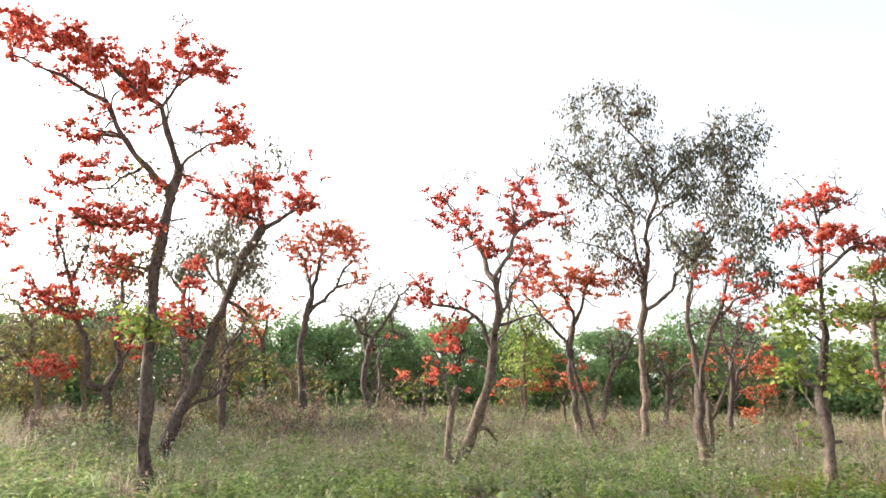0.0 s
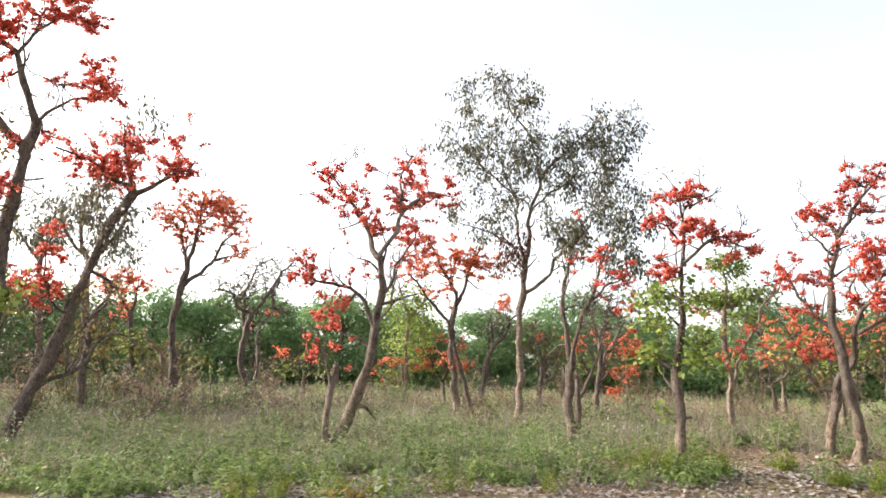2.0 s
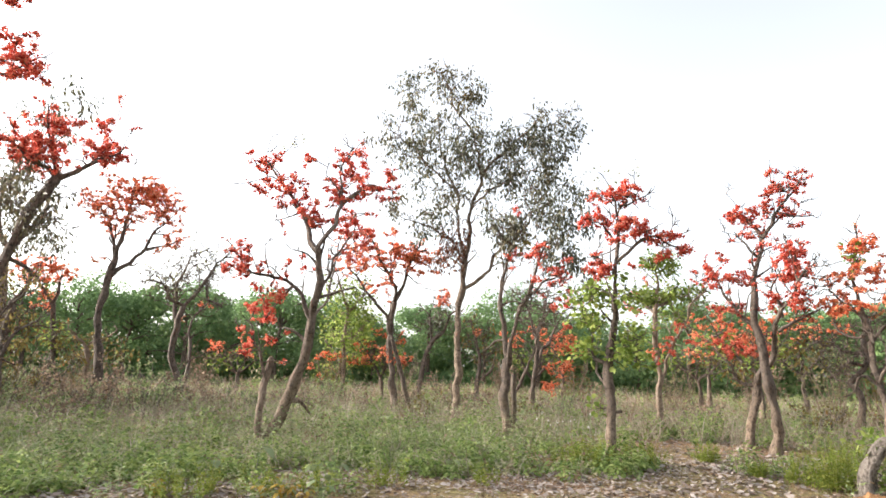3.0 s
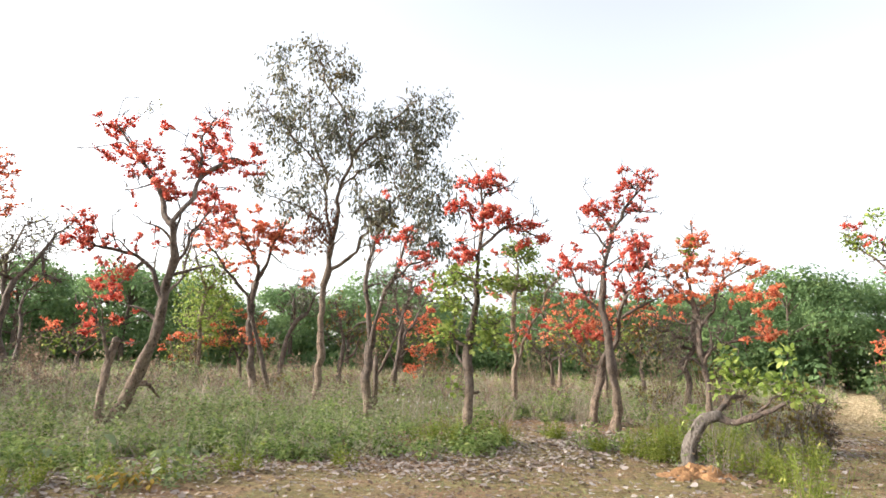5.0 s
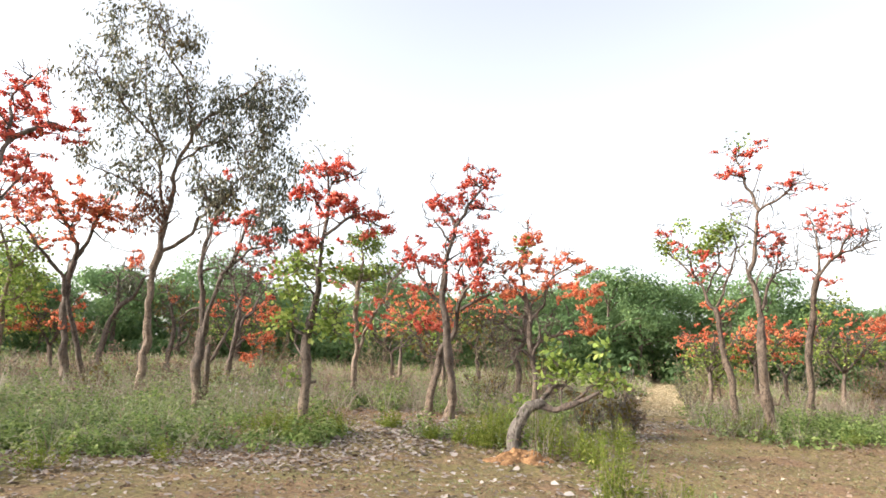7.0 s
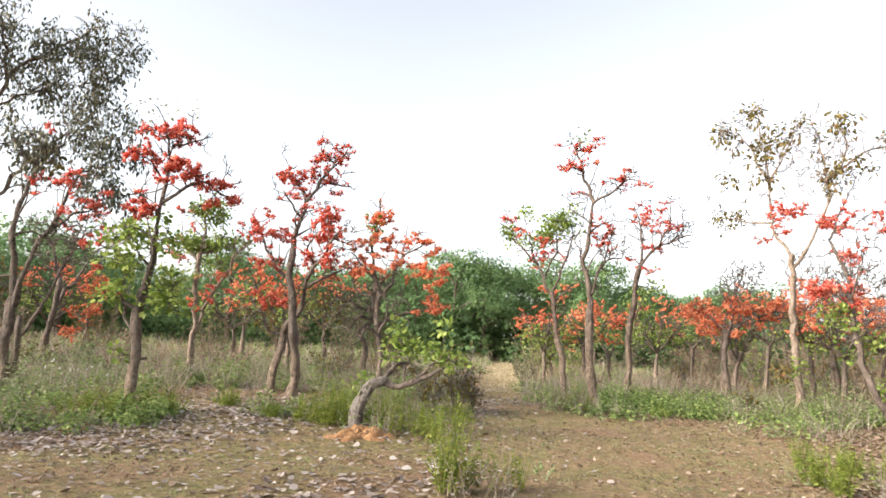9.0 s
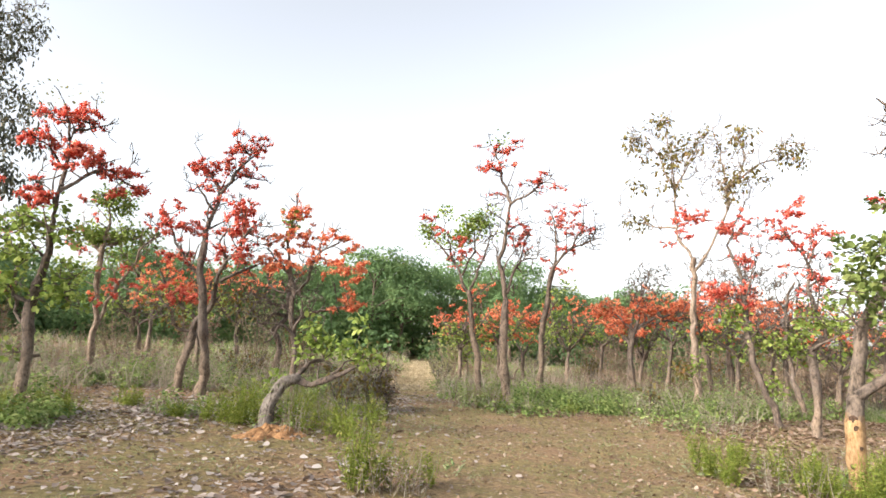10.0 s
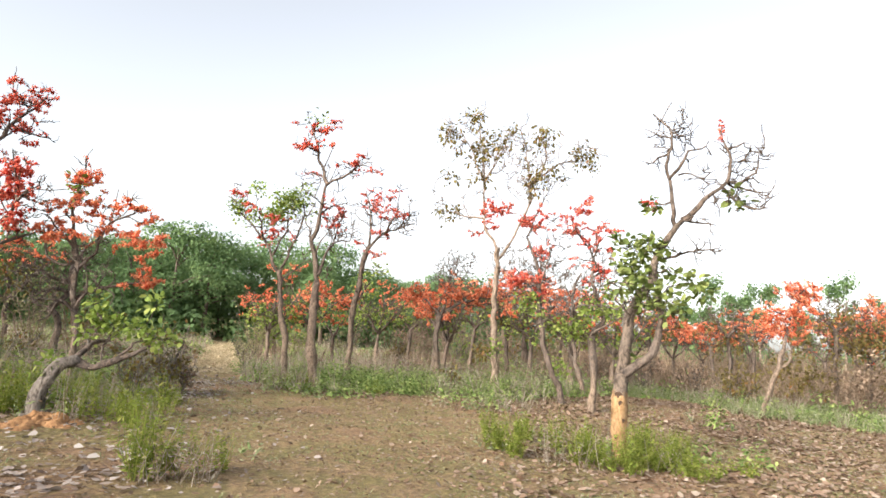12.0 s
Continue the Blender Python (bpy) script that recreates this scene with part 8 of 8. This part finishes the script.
DRY, DARK, GREY = "half-dry bush with brown leaves in the undergrowth", "dark brown leafy bush beside the bent tree", "grey tangled bush with few pinkish leaves"
for bearing, dist, tall, wide, mat, leaf, leaves, label in (
        (-9.5, 19, 1.1, 0.9, SCRUB, 0.09, 420, GREY), (-6.5, 20, 1.0, 0.8, HERB, 0.09, 420, GREY), (-2.5, 21, 0.95, 0.8, SCRUB, 0.07, 160, GREY), (-12, 18, 1.0, 0.7, HERB, 0.09, 500, DRY), (-16, 20, 1.2, 0.8, LEAF_BROWN, 0.1, 420, DRY),
        (-27, 19, 1.2, 1.0, LEAF_BROWN, 0.1, 380, DRY), (-24, 21, 1.1, 0.8, SCRUB, 0.09, 380, DRY), (1.5, 21, 0.8, 0.7, SCRUB, 0.08, 200, GREY), (9.5, 20, 0.8, 0.6, SCRUB, 0.08, 260, GREY), (14.5, 18.5, 0.75, 0.5, LEAF_BROWN, 0.09, 220, DRY),
        (23.5, 19, 0.9, 0.6, LEAF_BROWN, 0.09, 260, DRY), (50.5, 17, 1.1, 0.8, SCRUB, 0.09, 260, GREY), (54.2, 13.4, 1.0, 0.5, LEAF_BROWN, 0.1, 170, DARK), (56.2, 13.8, 1.3, 0.4, LEAF_BROWN, 0.11, 190, DARK), (57.4, 14.2, 0.9, 0.3, SCRUB, 0.09, 120, DARK),
        (-30, 17, 1.1, 0.8, SCRUB, 0.08, 420, DRY), (-20, 17, 1.0, 0.7, LEAF_BROWN, 0.08, 420, DRY), (-25.5, 16, 0.9, 0.7, HERB, 0.08, 420, DRY), (-14, 16.5, 0.9, 0.6, SCRUB, 0.07, 380, GREY), (-18, 22, 1.4, 0.9, LEAF_BROWN, 0.1, 420, DRY), (5, 19, 0.7, 0.6, SCRUB, 0.07, 260, GREY), (19, 20, 0.9, 0.7, SCRUB, 0.08, 300, GREY), (37, 20, 0.9, 0.8, SCRUB, 0.08, 260, GREY), (45, 19, 1.0, 0.8, LEAF_BROWN, 0.08, 300, DRY),
        (-22.5, 18, 1.3, 1.0, SCRUB, 0.075, 700, DRY), (-17.5, 18.5, 1.4, 1.0, HERB, 0.075, 800, DRY), (-14.5, 20, 1.5, 1.0, SCRUB, 0.075, 700, DRY), (-10.6, 17.5, 1.3, 0.9, SCRUB, 0.07, 800, GREY), (-7.8, 18, 1.5, 1.1, HERB, 0.07, 1000, GREY), (-4.6, 19, 1.2, 1.0, SCRUB, 0.07, 700, GREY), (-0.5, 19.5, 1.0, 0.9, HERB, 0.07, 500, GREY), (3.2, 21, 1.1, 0.9, SCRUB, 0.07, 500, GREY), (7.2, 22, 1.1, 0.9, HERB, 0.075, 500, DRY), (12.8, 21, 1.1, 0.8, SCRUB, 0.07, 500, GREY), (17, 22, 1.2, 0.9, SCRUB, 0.075, 500, GREY), (26, 19, 1.0, 0.8, HERB, 0.07, 500, DRY), (29, 20.5, 1.1, 0.9, SCRUB, 0.07, 500, GREY),
        (61.6, 24, 1.2, 0.8, LEAF_PALE, 0.08, 420, DRY), (75, 22, 0.7, 0.6, SCRUB, 0.08, 200, GREY), (79, 18, 0.75, 0.4, LEAF_BROWN, 0.12, 120, DRY), (87, 21, 1.0, 0.7, SCRUB, 0.09, 300, GREY),
        (101.5, 23, 1.3, 0.9, LEAF_BROWN, 0.12, 420, DRY), (106, 25, 1.8, 1.3, LEAF_BROWN, 0.13, 620, DRY), (109.5, 24, 1.9, 1.2, SCRUB, 0.12, 620, DRY), (98.5, 26, 1.3, 0.9, SCRUB, 0.11, 420, GREY), (112, 27, 1.7, 1.2, LEAF_BROWN, 0.13, 520, DRY), (91.5, 24, 1.2, 0.9, SCRUB, 0.1, 420, GREY), (94.5, 27, 1.4, 1.0, SCRUB, 0.11, 420, GREY)):
    shrub(bearing, dist, tall, wide, mat, leaf, leaves, label)


BROWN, THIN = "tall brown twiggy bush in the dry scrub", "thin sapling with bare twigs and a few small leaves"
brush = random.Random(31)
for k in range(24):
    shrub(74 + k * 1.65 + brush.uniform(-0.7, 0.7), brush.uniform(28.5, 43), brush.uniform(1.6, 2.6), brush.uniform(1.0, 1.9), brush.choice((SCRUB, SCRUB, SCRUB, LEAF_BROWN)), 0.085, brush.randint(250, 600), BROWN)
for bearing, dist, tall, wide, mat in ((-35, 22, 3.2, 0.9, HERB), (-31, 24, 3.6, 1.0, LEAF_GREEN), (-25, 25, 3.6, 1.1, HERB), (-18.5, 24, 2.7, 0.9, LEAF_GREEN), (-33, 24, 2.6, 0.9, LEAF_GREEN), (-21, 25, 2.2, 0.9, SCRUB), (-12.5, 26, 2.0, 0.8, LEAF_BROWN), (-4, 26, 1.9, 0.9, SCRUB), (6.5, 25, 1.8, 0.8, LEAF_BROWN), (12.3, 27, 2.2, 0.8, HERB), (21, 25, 2.0, 0.8, SCRUB), (27, 26, 2.1, 0.9, LEAF_BROWN), (35.5, 24, 2.1, 0.9, LEAF_PALE), (41.5, 23, 2.0, 0.8, SCRUB), (46.3, 22, 2.4, 0.9, LEAF_PALE), (49.5, 20, 2.2, 0.9, LEAF_BROWN), (62.4, 27, 1.9, 1.0, LEAF_PALE), (65.4, 30, 1.6, 0.9, LEAF_GREEN), (69.4, 30, 1.5, 0.9, LEAF_PALE), (74.5, 29, 1.4, 0.9, LEAF_BROWN), (79.5, 28, 1.5, 0.9, LEAF_GREEN), (85, 28, 1.5, 0.9, LEAF_BROWN)):
    shrub(bearing, dist, tall, wide, mat, 0.09, 330, THIN)


def big_leaf_plant(bearing, dist, count, size, mat, label):
    """A seedling with a few large drooping leaves on thin stalks."""
    base = new("seedling")
    for k in range(count):
        a = rng.uniform(0, 2 * np.pi)
        top = np.array([math.cos(a) * size * 0.7, math.sin(a) * size * 0.7, size * rng.uniform(1.2, 2.4)])
        way = spline([(0, 0, 0), top * [0.3, 0.3, 0.7], top], 0.08)
        v, f = tube(way, np.linspace(0.006, 0.003, len(way)), 5)
        stalk = mesh_object("stalk", v, f, mat, base)
        d = np.array([math.cos(a), math.sin(a), -0.35])
        side = np.array([-math.sin(a), math.cos(a), 0])
        rows = []
        for i, (s, w, drop) in enumerate(((0, 0.04, 0), (0.25, 0.27, 0.02), (0.5, 0.34, 0.0), (0.75, 0.26, -0.1), (1, 0.05, -0.26))):
            c = top + d * size * s + np.array([0, 0, drop * size])
            rows += [c - side * w * size + [0, 0, 0.12 * w * size], c, c + side * w * size + [0, 0, 0.12 * w * size]]
        f = [(3 * i + j, 3 * i + j + 1, 3 * i + j + 4, 3 * i + j + 3) for i in range(4) for j in range(2)]
        mesh_object("leaf", np.array(rows), f, mat, base, smooth=True)
    x, y = dist * math.sin(radians(bearing)), dist * math.cos(radians(bearing))
    base.matrix_basis = pose(x, y, float(rise(np.array(x), np.array(y))))
    tagged(base, label, "seedling", "seedlings")


for bearing, dist, count, size in ((1.2, 10.0, 4, 0.2), (6.0, 9.4, 9, 0.15), (7.6, 9.8, 8, 0.15), (6.6, 8.4, 5, 0.12), (17, 10.4, 3, 0.13), (-2.5, 9.6, 4, 0.14)):
    big_leaf_plant(bearing, dist, count, size, GLAUCOUS, "seedling with large drooping grey-green leaves among the weeds")
for bearing, dist, count, size in ((1.8, 8.4, 7, 0.085), (3.4, 8.2, 8, 0.09), (4.4, 8.3, 8, 0.085), (5.4, 8.1, 6, 0.07), (-6.2, 8.8, 5, 0.09), (2.6, 8.9, 6, 0.08)):
    big_leaf_plant(bearing, dist, count, size, YELLOW, "small plant with yellowed leaves at the track's edge")


def far_tree(bearing, dist, tall):
    base = new("distant_tree")
    trunk = spline([(0, 0, 0), (0.1, 0, tall * 0.5), (0, 0, tall * 0.9)], 0.6)
    v, f = tube(trunk, np.linspace(0.14, 0.04, len(trunk)), 6)
    mesh_object("trunk", v, f, BARK_PALE, base, smooth=True)
    at = np.vstack([np.array([rng.normal(0, tall * 0.065), rng.normal(0, tall * 0.065), tall * rng.uniform(0.42, 1.0)]) + rng.normal(0, tall * 0.042, (120, 3)) for _ in range(15)])
    L = rng.uniform(0.25, 0.5, len(at))
    v, f = flakes(at, rng.normal(0, 0.6, at.shape) + [0, 0, -0.5], L, L * 0.5)
    mesh_object("leafage", v, f, LEAF_WOOD_HAZY, base, kind="stuff")
    base.matrix_basis = pose(dist * math.sin(radians(bearing)), dist * math.cos(radians(bearing)), 0)
    tagged(base, "far slender green tree above the dry scrub", "tree", "distant trees")


for bearing, dist, tall in ((99.4, 78, 9.8), (103.0, 80, 9.4), (101.2, 85, 8.0), (108.7, 76, 9.8), (111.2, 80, 8.6), (97.4, 84, 7.0), (95.5, 80, 6.5), (105.9, 88, 7.6), (113.5, 82, 8.6)):
    far_tree(bearing, dist, tall)


def short_grass():
    b, d, p = scatter(15000, -12, 118, 5.2, 19)
    edge = np.interp(b, EDGE_BEARING, EDGE_DISTANCE)
    keep = (d < edge + 1.5) & (rng.random(len(b)) < np.clip(1.9 * patchy(p, 0.7, 13.0) - 0.35, 0, 1))
    v, f = stalks(grounded(p[keep]), 0.075, 0.007, 5, 0.8, 0.5)
    mesh_object("short_grass", v, f, HERB, kind="stuff", label="thin short grass on the trodden earth")["category"] = "grass"


short_grass()


def pale_turf():
    """Short dry grass on the way into the wood, its sunlit brightness put into the colour."""
    n = 9000
    s, off = rng.uniform(7, 38, n), rng.normal(0, 1.0, n)
    p = np.stack([11.0 + 0.866 * s + 0.5 * off, 6.6 + 0.5 * s - 0.866 * off, np.zeros(n)], -1)
    v, f = stalks(grounded(p), 0.075, 0.05, 5, 1.3, 0.5)
    mesh_object("bleached_turf", v, f, TURF, kind="stuff", label="short dry grass painted sunlit-pale on the way into the wood")["category"] = "grass"


pale_turf()


def litter():
    """Dry fallen leaves on the track; those lying nearest are single pieces."""
    b, d, p = scatter(165000, -20, 118, 5.0, 22)
    edge = np.interp(b, EDGE_BEARING, EDGE_DISTANCE)
    band = 1.35 * np.exp(-((d - edge - 0.2) / 1.5) ** 2) + np.interp(b, (-20, 46, 56, 62, 82, 90, 106, 118), (0.14, 0.14, 0.2, 0.12, 0.16, 0.75, 0.65, 0.4)) + np.interp(b, (38, 44, 55, 60), (0, 0.22, 0.22, 0)) * (d < 7.6) + 0.5 * np.clip((d - edge) / 2, 0, 0.6) * np.interp(b, (20, 32, 54, 60), (0.1, 1, 1, 0.1))
    thin = np.interp(b, (-20, 30, 54, 60, 64, 82, 90, 118), (1, 1.25, 1.15, 0.5, 0.7, 0.85, 1.3, 1.05))
    keep = rng.random(len(b)) < band * thin * (0.15 + 1.2 * patchy(p, 0.9, 2.0))
    p = p[keep]
    p[:, 2] = rise(p[:, 0], p[:, 1]) + rng.uniform(0.004, 0.03, len(p))
    a = rng.uniform(0, 2 * np.pi, len(p))
    way = np.stack([np.cos(a), np.sin(a), rng.normal(0.0, 0.17, len(p))], -1)
    return p, way, rng.uniform(0.045, 0.12, len(p)) * np.interp(np.degrees(np.arctan2(p[:, 0], p[:, 1])), (36, 42, 57, 62, 80, 86), (1.0, 1.22, 1.22, 0.95, 0.95, 1.15)) * np.where(rng.random(len(p)) < 0.35, 0.5, 1)


def flat_blades(p, way, L):
    """Leaves lying down, a little cupped."""
    way = unit(way)
    side = unit(np.cross(way, np.array([0, 0, 1.0]) + rng.normal(0, 0.28, p.shape)))
    up = np.cross(side, way)
    L = L[:, None]
    curl = rng.uniform(-0.05, 0.22, (len(p), 1)) * up * L
    pts = [p - way * L * 0.5, p - way * L * 0.18 + side * L * 0.36 + curl, p + way * L * 0.25 + side * L * 0.3 + curl, p + way * L * 0.5 + curl * 0.7, p + way * L * 0.22 - side * L * 0.31 + curl, p - way * L * 0.2 - side * L * 0.35 + curl]
    v = np.stack(pts, 1)
    v = (p[:, None] + (v - p[:, None]) * rng.uniform(0.55, 1.15, (len(p), 6, 1))).reshape(-1, 3)
    k = np.arange(len(p))[:, None] * 6
    f = np.concatenate([k + [0, 1, 3], k + [1, 2, 3], k + [0, 3, 5], k + [3, 4, 5]])
    v[:, 2] = np.maximum(v[:, 2], rise(v[:, 0], v[:, 1]) + 0.003)
    return v, f


def lay_litter():
    p, way, L = litter()
    near = np.argsort((p[:, 0] - 3.5) ** 2 + (p[:, 1] - 2.5) ** 2)
    rest = near[280:]
    tan = p[rest, 0] > 2.1 * p[rest, 1] + rng.normal(0, 1.5, len(rest))
    for own, mat, label in ((~tan, LITTER, "pale grey fallen leaves scattered under the trees"), (tan, LITTER_TAN, "tan and brown fallen leaves scattered over the track")):
        k = rest[own]
        v, f = flat_blades(p[k], way[k], L[k])
        mesh_object("leaf_litter", v, f, mat, kind="stuff", label=label)["category"] = "leaf litter"
    shapes = []
    for _ in range(8):
        v, f = flat_blades(np.array([[0, 0, 0.02]]), np.array([[1.0, 0, 0.05]]), np.array([0.12]))
        ob = mesh_object("fallen_leaf", v, f, LITTER_SINGLE)
        shapes.append(ob.data)
        bpy.data.objects.remove(ob)
    for k, i in enumerate(near[:280]):
        ob = new("fallen_leaf", shapes[k % 8])
        ob.parent = ground
        ob.matrix_basis = pose(*p[i], 0, 0, float(rng.uniform(0, 360)))
        s = L[i] / 0.12
        ob.scale = (s, s, s)


lay_litter()


def crumbs():
    """Broken bits of leaf, twig ends and clods over the bare earth."""
    b, d, p = scatter(95000, -16, 118, 5.0, 22)
    edge = np.interp(b, EDGE_BEARING, EDGE_DISTANCE)
    p = p[(d < edge + 1.0) & (rng.random(len(b)) < 0.3 + 0.9 * patchy(p, 1.3, 31.0))]
    p[:, 2] = rise(p[:, 0], p[:, 1]) + 0.004
    n = len(p)
    L = rng.uniform(0.014, 0.07, n)
    v, f = flakes(p, rng.normal(0, 1, (n, 3)) * [1, 1, 0.25], L, L * rng.uniform(0.2, 0.8, n), 0.3, 0.5, rng.normal(0, 0.35, (n, 3)) + [0, 0, 1])
    mesh_object("leaf_crumbs", v, f, LITTER_TAN, kind="stuff", label="broken bits of dry leaf and twig on the earth")["category"] = "leaf litter"


crumbs()


def trunk_scars():
    """Gnawed scars on the stripped trunk: flat patches, the shade of the hollows painted in."""
    m, n, l, p = material("hollow_shade")
    at = n.new("ShaderNodeTexCoord").outputs["Object"]
    l.new(ramp(n, l, noise_node(n, l, at, 40, 4), ((0.3, (0.02, 0.012, 0.008)), (0.7, (0.09, 0.05, 0.03)))), p.inputs["Base Color"])
    p.inputs["Roughness"].default_value = 1.0
    owner = [o for o in bpy.data.objects if o.name.startswith("flame_tree") and "stripped" in o.get("label", "")][0]
    trunk = [c for c in owner.children if c.name.startswith("trunk")][0]
    co = np.array([v.co for v in trunk.data.vertices])
    for high, across, size in ((0.93, -0.02, 0.05), (0.83, 0.015, 0.032), (1.02, 0.03, 0.025), (0.36, -0.06, 0.022), (0.6, 0.05, 0.02)):
        near = co[np.abs(co[:, 2] - high) < 0.09]
        mid = near.mean(0)
        front = near[:, 1].min()
        ring = [(0, 0, 0)] + [(math.cos(a) * size * (1 + 0.3 * math.sin(3 * a)), 0, math.sin(a) * size * 1.5) for a in np.linspace(0, 2 * math.pi, 11)[:-1]]
        v = np.array([(mid[0] + across + x, front + 0.004 + 6 * (x + across) ** 2, high + z) for x, y, z in ring])
        v[0, 1] -= 0.004
        f = [(0, k, k % 10 + 1) for k in range(1, 11)]
        mesh_object("hollow", v, f, m, owner, label="flat dark patch for the shade in a gnawed hollow", smooth=True)


trunk_scars()
